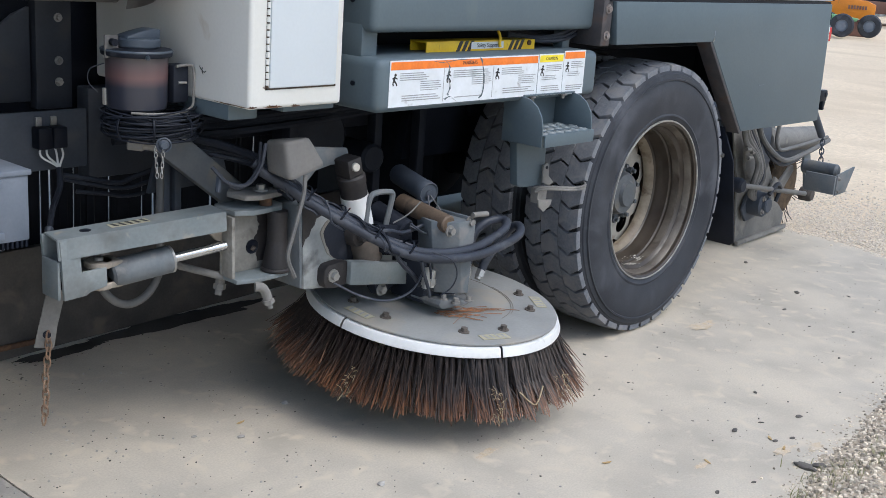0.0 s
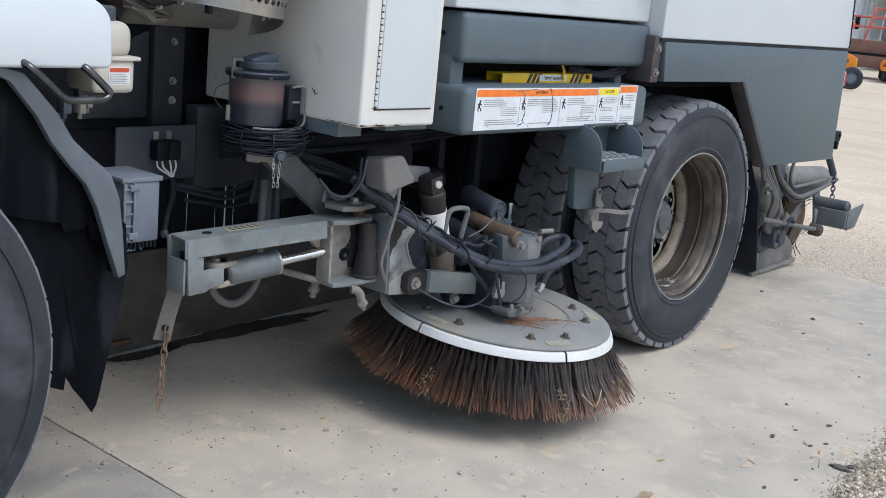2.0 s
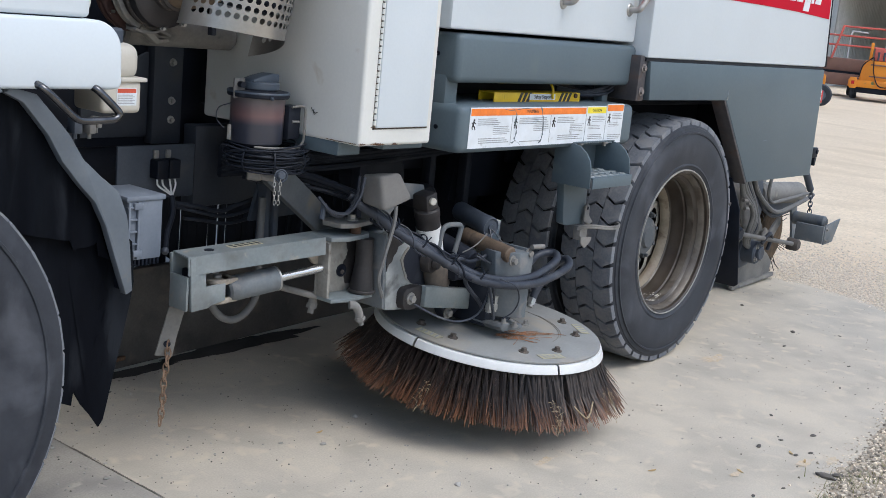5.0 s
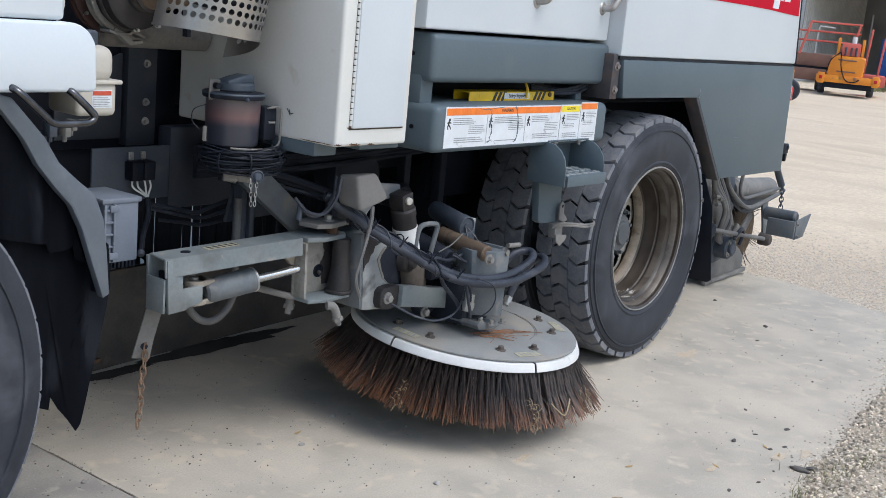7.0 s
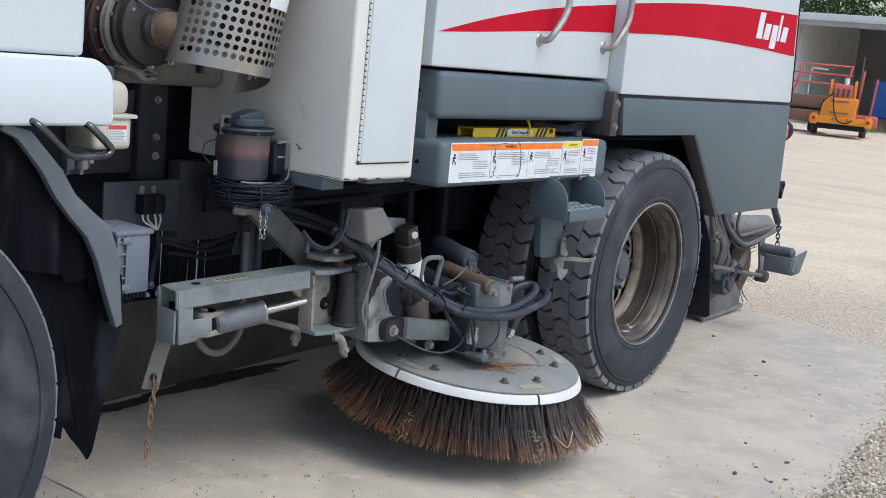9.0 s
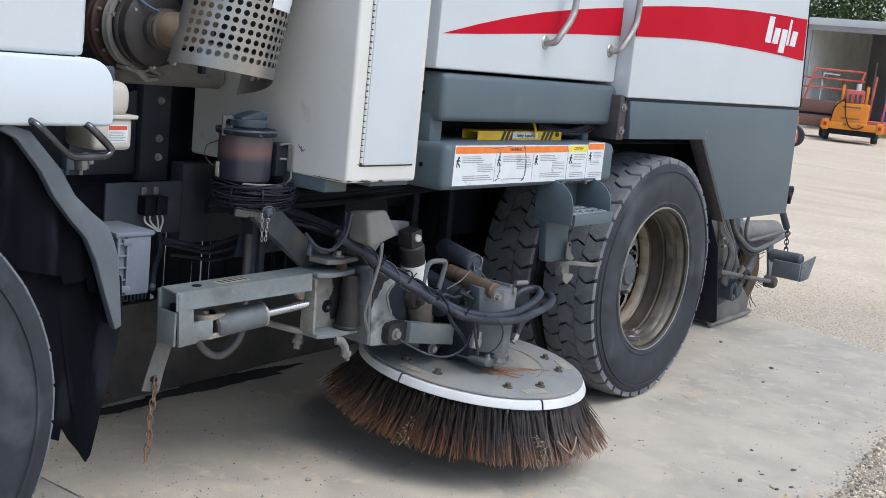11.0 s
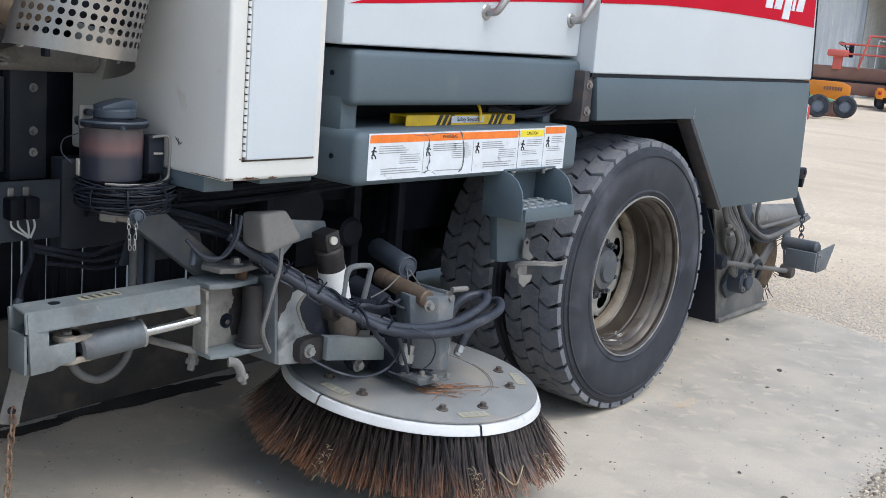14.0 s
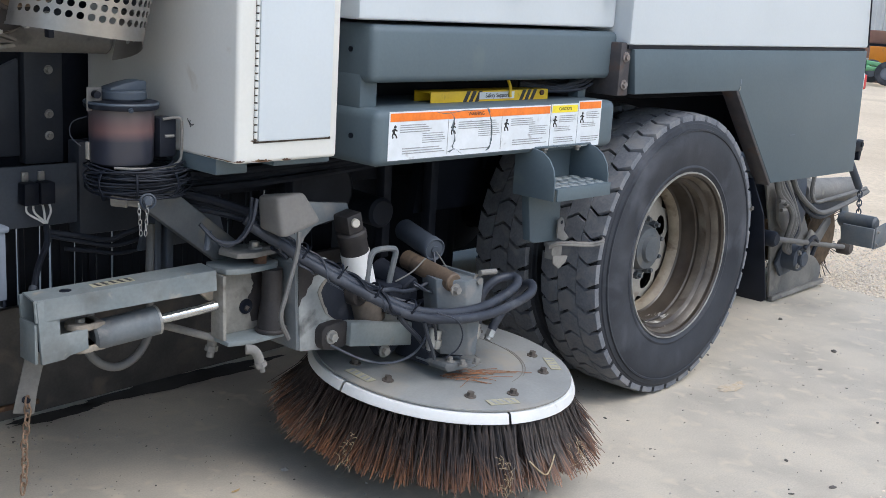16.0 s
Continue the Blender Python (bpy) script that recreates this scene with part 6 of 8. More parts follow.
def chassis():
    """Frame rails, floor and drive parts under the body."""
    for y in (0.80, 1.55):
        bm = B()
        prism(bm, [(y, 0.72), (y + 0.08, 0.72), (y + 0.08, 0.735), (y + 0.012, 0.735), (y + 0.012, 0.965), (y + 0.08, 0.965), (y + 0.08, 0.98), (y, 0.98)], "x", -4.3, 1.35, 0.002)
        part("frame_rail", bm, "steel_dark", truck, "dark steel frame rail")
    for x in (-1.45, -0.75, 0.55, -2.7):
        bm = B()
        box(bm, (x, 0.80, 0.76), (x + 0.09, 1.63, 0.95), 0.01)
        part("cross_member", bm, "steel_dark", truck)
    # floor coloured black in place of the shade below the body
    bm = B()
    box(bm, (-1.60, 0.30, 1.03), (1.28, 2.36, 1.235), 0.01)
    part("body_floor", bm, "black", truck, "underside of the body, blackened for shade")
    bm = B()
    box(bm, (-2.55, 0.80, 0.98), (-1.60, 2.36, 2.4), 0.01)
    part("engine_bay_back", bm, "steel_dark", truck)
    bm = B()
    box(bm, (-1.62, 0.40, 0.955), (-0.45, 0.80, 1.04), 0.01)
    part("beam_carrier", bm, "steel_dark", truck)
    bm = B()
    for i in range(7):
        tube(bm, [(-1.95, 0.55, 0.88 - 0.013 * i), (-1.5, 0.52 + 0.01 * (i % 3), 0.89 - 0.014 * i), (-1.0, 0.55, 0.90 - 0.013 * i), (-0.5, 0.6, 0.91 - 0.012 * i)], 0.011, 7, 6)
    h = part("hose_run", bm, "steel_dark", truck, "black hoses running along the frame")
    tagged(h, kind="stuff")
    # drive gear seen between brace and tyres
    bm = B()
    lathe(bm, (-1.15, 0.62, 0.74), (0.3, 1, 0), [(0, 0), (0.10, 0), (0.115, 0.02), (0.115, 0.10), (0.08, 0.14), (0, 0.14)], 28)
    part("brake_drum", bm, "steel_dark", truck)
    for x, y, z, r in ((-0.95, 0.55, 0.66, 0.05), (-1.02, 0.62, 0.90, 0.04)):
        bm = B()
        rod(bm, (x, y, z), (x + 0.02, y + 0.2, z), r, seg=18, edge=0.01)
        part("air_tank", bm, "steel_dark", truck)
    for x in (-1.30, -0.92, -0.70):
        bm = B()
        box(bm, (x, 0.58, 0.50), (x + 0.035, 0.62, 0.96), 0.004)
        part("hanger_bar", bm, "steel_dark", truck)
    # black carries the shade of the arch behind the tyres
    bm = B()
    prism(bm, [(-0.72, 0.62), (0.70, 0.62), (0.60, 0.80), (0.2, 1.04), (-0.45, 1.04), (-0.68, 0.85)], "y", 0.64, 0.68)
    part("inner_arch", bm, "black", truck, "inner wheel arch, blackened for shade")
    # dirt deflector sheet and hanging fringe below the frame
    bm = B()
    prism(bm, [(-2.45, 1.09), (-1.75, 1.14), (-0.8, 1.20), (-0.45, 1.21), (-0.45, 1.24), (-0.8, 1.23), (-1.75, 1.17), (-2.45, 1.12)], "z", 0.008, 0.36, 0.004)
    part("dirt_deflector", bm, "deflector", truck, "scuffed dark rubber deflector sheet close to the ground")
    bm = B()
    box(bm, (-2.15, 1.094, 0.050), (-1.86, 1.108, 0.066), 0.003, pose(0, 0, 0))
    part("deflector_edge", bm, "rust", truck, "rusty lower strip of the deflector")
    rnd = random.Random(31)
    x = -2.15
    while x < -0.5:
        w = rnd.uniform(0.012, 0.03)
        bm = B()
        z0 = 0.28 + rnd.uniform(0, 0.05)
        dx = rnd.gauss(0, 0.004)
        prism(bm, [(x, 0.66), (x + w, 0.66), (x + w + dx, z0), (x + dx, z0 + rnd.uniform(-0.02, 0.02))], "y", 1.30 + 0.006 * rnd.random(), 1.308 + 0.004 * rnd.random())
        part("fringe_strip", bm, "black", truck)
        x += w + (rnd.uniform(0.003, 0.009) if rnd.random() < 0.36 else -0.001)
    bm = B()
    box(bm, (-2.6, 1.28, 0.64), (-0.5, 1.33, 0.74), 0.004)
    part("fringe_bar", bm, "steel_dark", truck)
    # far side skirts
    bm = B()
    box(bm, (-2.55, 2.30, 0.55), (-0.7, 2.36, 1.2), 0.01)
    part("far_skirt", bm, "grey", truck)
    # two black sheets added to keep the space under the truck dark
    bm = B()
    box(bm, (-0.42, 0.75, 0.10), (-0.38, 1.75, 0.70), 0.004)
    part("shade_sheet", bm, "black", truck)
    bm = B()
    box(bm, (-2.75, 0.95, 0.50), (-2.68, 2.3, 0.9), 0.004)
    part("shade_sheet", bm, "black", truck)


chassis()


# ---- cab end ----
def cab_end():
    bm = B()
    corner = [(-2.673 + 0.068 * math.sin(radians(a)), 1.182 + 0.068 * math.cos(radians(a))) for a in range(0, 91, 10)]
    prism(bm, [(-4.9, 1.098), (-4.9, 1.250)] + corner + [(-2.603, 1.112), (-2.608, 1.102), (-2.618, 1.098)], "y", 0.125, 2.25, 0.009, 3)
    part("cab_step_panel", bm, "white", truck, "white rounded lower cab panel")
    bm = B()
    box(bm, (-4.95, 0.132, 1.2525), (-2.685, 2.24, 2.9), 0.012, seg=3)
    part("cab", bm, "white", truck, "white truck cab")
    bm = B()
    box(bm, (-4.8, 0.145, 1.246), (-2.70, 2.2, 1.256))
    part("cab_seam", bm, "black", truck)
    bm = B()
    box(bm, (-2.690, 0.20, 1.262), (-2.632, 2.2, 2.9), 0.02, seg=3)
    part("cab_rear_panel", bm, "cream", truck, "pale cab rear panel")
    bm = B()
    tube(bm, [(-2.815, 0.13, 1.11), (-2.801, 0.11, 1.096), (-2.741, 0.11, 1.046), (-2.725, 0.11, 1.036), (-2.706, 0.11, 1.032), (-2.65, 0.11, 1.033), (-2.632, 0.11, 1.035), (-2.621, 0.11, 1.042), (-2.624, 0.111, 1.054), (-2.665, 0.12, 1.094), (-2.675, 0.135, 1.105)], 0.0085, 12, 6)
    part("grab_loop", bm, "chrome_dark", truck, "bent black grab loop")
    for x, y, z, w, mt in ((-2.70, 0.16, 1.015, 0.020, "steel_mid"), (-2.66, 0.16, 1.010, 0.016, "duststeel"), (-2.635, 0.17, 1.020, 0.014, "duststeel"), (-2.69, 0.2, 0.985, 0.018, "steel_mid")):
        bm = B()
        box(bm, (x, y, z - w), (x + w, y + 0.03, z + w * 0.8), 0.003)
        rod(bm, (x + w * 0.5, y + 0.015, z - w - 0.012), (x + w * 0.5, y + 0.015, z - w + 0.002), w * 0.3, seg=8)
        part("cable_block", bm, mt, truck)
    bm = B()
    prism(bm, [(-3.72, 1.092), (-2.897, 1.092), (-2.904, 1.103), (-2.929, 1.140), (-2.953, 1.171), (-2.985, 1.203), (-3.05, 1.228), (-3.62, 1.232)], "y", 0.112, 0.20, 0.004)
    part("arch_moulding", bm, "fendergrey", truck, "dark grey wheel arch moulding")
    # coolant bottle
    bo = new("expansion_bottle")
    bo.location = (-2.52, 0.25, 1.1)
    bpy.context.view_layer.update()
    hold(bo, truck)
    tagged(bo, "yellowed plastic expansion bottle with a warning label")
    bpy.context.view_layer.update()
    bm = B()
    box(bm, (-2.585, 0.225, 1.030), (-2.475, 0.35, 1.112), 0.014, seg=3)
    part("lower_half", bm, "bottle", bo)
    bm = B()
    box(bm, (-2.585, 0.225, 1.108), (-2.478, 0.35, 1.195), 0.03, seg=4)
    part("upper_half", bm, "bottle", bo)
    bm = B()
    box(bm, (-2.592, 0.218, 1.106), (-2.466, 0.356, 1.116), 0.003)
    part("seam_rib", bm, "bottle", bo)
    bm = B()
    rod(bm, (-2.535, 0.28, 1.19), (-2.535, 0.28, 1.228), 0.032, seg=20, edge=0.005)
    part("cap", bm, "steel_mid", bo)
    bm = B()
    flat(bm, -2.548, -2.492, 1.050, 1.092, 0.2246)
    lb = part("label", bm, "sticker", bo, "white label with a red band")
    bm = B()
    flat(bm, -2.546, -2.494, 1.080, 1.090, 0.2238)
    part("band", bm, "labelred", bo)
    bm = B()
    for i in range(6):
        flat(bm, -2.544, -2.498 - 0.006 * (i % 2), 1.054 + 0.004 * i, 1.0555 + 0.004 * i, 0.2238)
    part("small_print", bm, "inkgrey", bo)
    # fender behind the front wheel and its flap
    fe = [(-2.86, 1.10), (-2.80, 1.085), (-2.72, 0.999), (-2.681, 0.939), (-2.633, 0.897), (-2.585, 0.860), (-2.560, 0.80), (-2.548, 0.72), (-2.538, 0.615)]
    inn = [(-2.556, 0.607), (-2.590, 0.70), (-2.618, 0.78), (-2.648, 0.838), (-2.690, 0.882), (-2.735, 0.936), (-2.770, 0.995), (-2.832, 1.068), (-2.875, 1.088)]
    bm = B()
    prism(bm, fe + inn, "y", 0.148, 0.172, 0.003)
    part("fender_edge", bm, "fendergrey", truck, "grey moulded fender edge")
    bm = B()
    prism(bm, fe + [(x - 0.008, z - 0.004) for x, z in fe[::-1]], "y", 0.172, 0.72)
    part("fender", bm, "black", truck, "black fender behind the front wheel")
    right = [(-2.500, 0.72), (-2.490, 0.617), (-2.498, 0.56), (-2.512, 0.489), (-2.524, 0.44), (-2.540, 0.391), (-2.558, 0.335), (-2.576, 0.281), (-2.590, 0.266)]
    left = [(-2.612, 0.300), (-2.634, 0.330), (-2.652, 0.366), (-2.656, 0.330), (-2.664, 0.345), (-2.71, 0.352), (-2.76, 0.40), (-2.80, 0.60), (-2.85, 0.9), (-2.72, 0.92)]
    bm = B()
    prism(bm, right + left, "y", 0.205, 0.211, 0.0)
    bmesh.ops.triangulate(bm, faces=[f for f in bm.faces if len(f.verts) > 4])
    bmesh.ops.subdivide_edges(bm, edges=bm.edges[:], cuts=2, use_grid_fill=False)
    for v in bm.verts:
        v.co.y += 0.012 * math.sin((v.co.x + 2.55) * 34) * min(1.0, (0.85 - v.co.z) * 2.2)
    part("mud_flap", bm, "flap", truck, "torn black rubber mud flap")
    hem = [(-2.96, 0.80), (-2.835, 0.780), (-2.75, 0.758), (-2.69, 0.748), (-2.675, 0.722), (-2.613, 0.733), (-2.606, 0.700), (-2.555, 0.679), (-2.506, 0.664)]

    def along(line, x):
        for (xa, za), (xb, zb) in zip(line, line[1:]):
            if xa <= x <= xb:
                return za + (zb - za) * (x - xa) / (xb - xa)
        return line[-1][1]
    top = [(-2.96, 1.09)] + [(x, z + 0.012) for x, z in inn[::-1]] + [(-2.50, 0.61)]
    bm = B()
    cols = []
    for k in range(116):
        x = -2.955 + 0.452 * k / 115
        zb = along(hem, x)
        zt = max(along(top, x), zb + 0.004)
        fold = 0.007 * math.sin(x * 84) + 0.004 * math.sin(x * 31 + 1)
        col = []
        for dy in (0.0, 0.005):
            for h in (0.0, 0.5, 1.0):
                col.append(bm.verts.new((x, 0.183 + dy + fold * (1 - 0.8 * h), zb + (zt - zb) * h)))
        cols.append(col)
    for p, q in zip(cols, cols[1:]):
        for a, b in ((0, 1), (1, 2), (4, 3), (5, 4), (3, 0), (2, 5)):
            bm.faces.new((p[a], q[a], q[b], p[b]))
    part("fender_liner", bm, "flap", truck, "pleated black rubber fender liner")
    # housing in the same darkened rubber, shade included in its colour
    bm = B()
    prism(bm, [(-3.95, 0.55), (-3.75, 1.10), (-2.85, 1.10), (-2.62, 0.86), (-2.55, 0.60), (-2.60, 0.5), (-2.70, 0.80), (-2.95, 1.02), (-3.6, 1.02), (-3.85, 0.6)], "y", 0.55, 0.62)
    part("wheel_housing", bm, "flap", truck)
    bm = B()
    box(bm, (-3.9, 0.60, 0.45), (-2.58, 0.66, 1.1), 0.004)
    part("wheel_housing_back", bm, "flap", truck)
    # ribbed plastic box behind the flap
    jb = new("ribbed_box")
    jb.location = (-2.35, 0.4, 0.62)
    bpy.context.view_layer.update()
    hold(jb, truck)
    tagged(jb, "grey ribbed plastic box behind the fender")
    bpy.context.view_layer.update()
    bm = B()
    box(bm, (-2.415, 0.350, 0.628), (-2.303, 0.50, 0.790), 0.006)
    part("case", bm, "boxgrey", jb)
    bm = B()
    box(bm, (-2.420, 0.345, 0.786), (-2.297, 0.505, 0.800), 0.004)
    part("cover", bm, "boxgrey", jb)
    for i in range(5):
        bm = B()
        box(bm, (-2.418, 0.342, 0.640 + i * 0.032), (-2.385, 0.352, 0.645 + i * 0.032), 0.001)
        part("rib", bm, "boxgrey", jb)
    for x in (-2.417, -2.388):
        bm = B()
        box(bm, (x, 0.340, 0.634), (x + 0.006, 0.351, 0.786), 0.001)
        part("rib", bm, "boxgrey", jb)
    for z in (0.64, 0.765):
        bm = B()
        box(bm, (-2.40, 0.338, z), (-2.372, 0.35, z + 0.018), 0.003)
        part("latch", bm, "boxgrey", jb)
    bm = B()
    for i in range(9):
        box(bm, (-2.41 + 0.012 * i, 0.352, 0.612), (-2.404 + 0.012 * i, 0.37, 0.63), 0.001)
    part("vent_teeth", bm, "black", jb)


M["labelred"] = surface("orange_red_print", (0.50, 0.075, 0.035), (0.44, 0.065, 0.03), 40.0, 0.6, bump=0.0)
M["fendergrey"] = surface("grey_fender_plastic", (0.098, 0.115, 0.136), (0.122, 0.140, 0.162), 8.0, 0.6, bump=0.06, speck=0.03, dust=(0.16, 0.16, 0.155), dust_amount=0.12, dust_scale=12.0)
M["chrome_dark"] = surface("worn_black_tube", (0.07, 0.072, 0.078), (0.13, 0.13, 0.135), 20.0, 0.24, 0.95, bump=0.05)
cab_end()


M["rustdark"] = surface("dark_red_rust", (0.060, 0.024, 0.020), (0.035, 0.016, 0.015), 22.0, 0.7, bump=0.3, speck=0.1)
M["baysteel"] = surface("dusty_blue_black_paint", (0.0247, 0.031, 0.044), (0.0361, 0.043, 0.0572), 6.0, 0.55, bump=0.12, speck=0.06, dust=(0.0589, 0.062, 0.0682), dust_amount=0.16, dust_scale=9.0)
M["leadblue"] = surface("blue_wire", (0.03, 0.07, 0.16), (0.04, 0.09, 0.19), 20.0, 0.5, bump=0.0)


def engine_bay():
    """Upright frame, exhaust and its perforated guard behind the cab."""
    bm = B()
    box(bm, (-2.62, 0.760, 0.86), (-1.86, 0.775, 1.9), 0.003)
    part("bay_panel", bm, "black", truck, "dark steel panel behind the cab")
    bm = B()
    prism(bm, [(-2.070, 0.722), (-1.965, 0.722), (-1.965, 0.760), (-2.070, 0.760)], "z", 0.87, 1.9, 0.003)
    part("bay_upright", bm, "baysteel", truck, "dark upright channel with bolts")
    for z in (0.942, 0.999, 1.113, 1.25):
        bm = B()
        bolt(bm, (-2.005, 0.722, z), (0, -1, 0), 0.0075, 0.010)
        part("upright_bolt", bm, "zinc", truck)
    for x, z, r in ((-2.115, 1.03, 0.006), (-2.155, 1.045, 0.006), (-2.13, 0.975, 0.012), (-2.20, 0.93, 0.006)):
        bm = B()
        rod(bm, (x, 0.7595, z), (x, 0.757, z), r, seg=10)
        part("panel_hole", bm, "black", truck)
    bm = B()
    prism(bm, [(-2.30, 0.89), (-2.075, 0.89), (-2.075, 1.14), (-2.12, 1.12), (-2.20, 1.06), (-2.30, 1.04)], "y", 0.742, 0.758, 0.002)
    part("gusset_plate", bm, "baysteel", truck)
    bm = B()
    box(bm, (-1.955, 0.66, 0.68), (-1.70, 0.72, 0.93), 0.004)
    part("frame_bracket", bm, "baysteel", truck)
    # exhaust drum across the truck
    c = Vector((-2.262, 0.58, 1.327))
    out = (0, -1, 0)
    bm = B()
    lathe(bm, c, out, [(0, 0), (0.116, 0), (0.122, 0.005), (0.122, 0.014), (0.114, 0.017), (0.114, 0.022), (0.122, 0.025), (0.122, 0.034), (0.116, 0.038), (0.098, 0.040)], 56)
    part("rusty_flange", bm, "rustdark", truck, "dark red-brown exhaust flange")
    bm = B()
    lathe(bm, c, out, [(0.100, 0.036), (0.102, 0.09), (0.104, 0.135), (0.101, 0.148), (0.090, 0.156), (0.055, 0.162), (0.050, 0.175)], 56)
    part("catalyst_drum", bm, "eyebrown", truck, "dark brown exhaust drum")
    bm = B()
    lathe(bm, c, out, [(0.103, 0.072), (0.116, 0.071), (0.118, 0.075), (0.109, 0.079), (0.109, 0.090), (0.118, 0.094), (0.116, 0.098), (0.103, 0.097)], 56)
    part("strap_clamp", bm, "duststeel", truck, "dusty grey strap clamp")
    bm = B()
    prism(bm, [(-2.325, 1.215), (-2.30, 1.207), (-2.262, 1.207), (-2.245, 1.213), (-2.21, 1.200), (-2.208, 1.206), (-2.243, 1.221), (-2.262, 1.214), (-2.30, 1.214), (-2.322, 1.222)], "y", 0.47, 0.512, 0.001)
    part("clamp_foot", bm, "duststeel", truck)
    bm = B()
    prism(bm, [(-2.300, 1.226), (-2.268, 1.214), (-2.240, 1.192), (-2.212, 1.196), (-2.206, 1.188), (-2.250, 1.180), (-2.282, 1.204), (-2.306, 1.214)], "y", 0.478, 0.506, 0.002)
    part("clamp_foot", bm, "dustcream", truck, "bent foot of the strap clamp")
    for x, y, z in ((-2.330, 0.538, 1.400), (-2.322, 0.548, 1.275), (-2.262, 0.452, 1.226), (-2.330, 0.452, 1.372), (-2.205, 0.44, 1.240)):
        bm = B()
        rod(bm, (x, y, z), (x - 0.006, y - 0.020, z), 0.008, seg=6)
        rod(bm, (x - 0.006, y - 0.020, z), (x - 0.008, y - 0.032, z - 0.002), 0.0045, seg=8)
        part("clamp_bolt", bm, "zinc", truck)
    bm = B()
    lathe(bm, c, out, [(0.090, 0.112), (0.1065, 0.113), (0.1085, 0.118), (0.1065, 0.124), (0.092, 0.125)], 48)
    part("drum_seam", bm, "pinbrown", truck)
    for x, z in ((-2.362, 1.352), (-2.345, 1.392)):
        bm = B()
        rod(bm, (x, 0.475, z), (x, 0.515, z), 0.007, seg=8)
        part("clamp_bolt", bm, "zinc", truck)
    for a in (160, 190, 220, 250):
        bm = B()
        bolt(bm, c + Vector((0.110 * math.cos(radians(a)), -0.034, 0.110 * math.sin(radians(a)))), out, 0.005, 0.008)
        part("flange_bolt", bm, "zinc", truck)
    bm = B()
    tube(bm, [c + Vector((0, -0.16, 0)), c + Vector((0.0, -0.20, 0)), c + Vector((0.012, -0.25, 0.004)), c + Vector((0.05, -0.29, 0.03)), c + Vector((0.09, -0.30, 0.10))], 0.046, 24, 6)
    part("exhaust_pipe", bm, "rustpaint", truck, "heat-browned exhaust pipe")
    for h in (0.168, 0.192):
        bm = B()
        lathe(bm, c, out, [(0.046, h), (0.054, h + 0.003), (0.054, h + 0.011), (0.046, h + 0.014)], 28)
        part("pipe_clamp", bm, "pinbrown", truck)
    bm = B()
    tube(bm, [(-2.36, 0.46, 1.44), (-2.335, 0.43, 1.405), (-2.305, 0.40, 1.378), (-2.270, 0.375, 1.366), (-2.235, 0.345, 1.350), (-2.205, 0.32, 1.325)], 0.0032, 6, 6)
    part("sensor_lead", bm, "leadblue", truck, "thin blue sensor lead")
    bm = B()
    box(bm, (-2.235, 0.27, 1.222), (-2.222, 0.29, 1.250), 0.002)
    part("guard_tab", bm, "steel_dark", truck)
    # white silencer given a grey material, so its shade is in the colour
    bm = B()
    rod(bm, (-2.26, 0.62, 1.205), (-1.928, 0.55, 1.205), 0.038, seg=28, edge=0.01)
    part("silencer", bm, "duststeel", truck, "white cylindrical silencer in grey for its shade")
    bm = B()
    rod(bm, (-2.125, 0.305, 1.30), (-2.040, 0.275, 1.78), 0.112, seg=32, edge=0.02)
    part("tail_pipe", bm, "steel_dark", truck, "dark heat-stained tail pipe inside the guard")
    # perforated guard, a curved sheet pierced by rows of round holes
    axis_lo, axis_hi, rad = Vector((-2.160, 0.300, 1.232)), Vector((-2.065, 0.270, 1.71)), 0.148
    d = (axis_hi - axis_lo).normalized()
    u = Vector((-0.79, -0.585, 0))
    u = (u - d * u.dot(d)).normalized()
    w = d.cross(u)
    L = (axis_hi - axis_lo).length
    a0, a1 = radians(-46), radians(165)
    cols, rows_n = 21, 19

    def at(s, t, dr=0.0):
        a = a0 + (a1 - a0) * s
        low = -0.016 + 0.05 * s - 0.24 * max(0.0, s - 0.68)
        return axis_lo + d * (L * t + low * (1 - t)) + (u * math.cos(a) + w * math.sin(a)) * (rad + dr)
    bm = B()
    seg = 12
    t0, t1, s0, s1 = 0.055, 0.955, 0.07, 0.95
    for i in range(cols):
        for j in range(rows_n):
            cs, ct = s0 + (s1 - s0) * (i + 0.5) / cols, t0 + (t1 - t0) * (j + 0.5) / rows_n
            hs, ht = (s1 - s0) / cols / 2, (t1 - t0) / rows_n / 2
            o_, i_ = [], []
            for k in range(seg):
                q = 2 * math.pi * (k + 0.5) / seg
                dx, dy = math.cos(q), math.sin(q)
                m_ = 1 / max(abs(dx), abs(dy))
                o_.append(bm.verts.new(at(cs + hs * dx * m_, ct + ht * dy * m_)))
                i_.append(bm.verts.new(at(cs + hs * 0.68 * dx, ct + ht * 0.68 * dy)))
            for k in range(seg):
                bm.faces.new((o_[k], o_[(k + 1) % seg], i_[(k + 1) % seg], i_[k]))
    n = 40
    for sa, sb, ta, tb in ((0, 1, 0, t0), (0, 1, t1, 1), (0, s0, t0, t1), (s1, 1, t0, t1)):
        for k in range(n):
            p0, p1 = sa + (sb - sa) * k / n, sa + (sb - sa) * (k + 1) / n
            bm.faces.new([bm.verts.new(v) for v in (at(p0, ta), at(p1, ta), at(p1, tb), at(p0, tb))])
    bmesh.ops.remove_doubles(bm, verts=bm.verts[:], dist=0.0004)
    g = part("heat_guard", bm, "perf", truck, "perforated stainless heat guard with rows of round holes")
    bm = B()
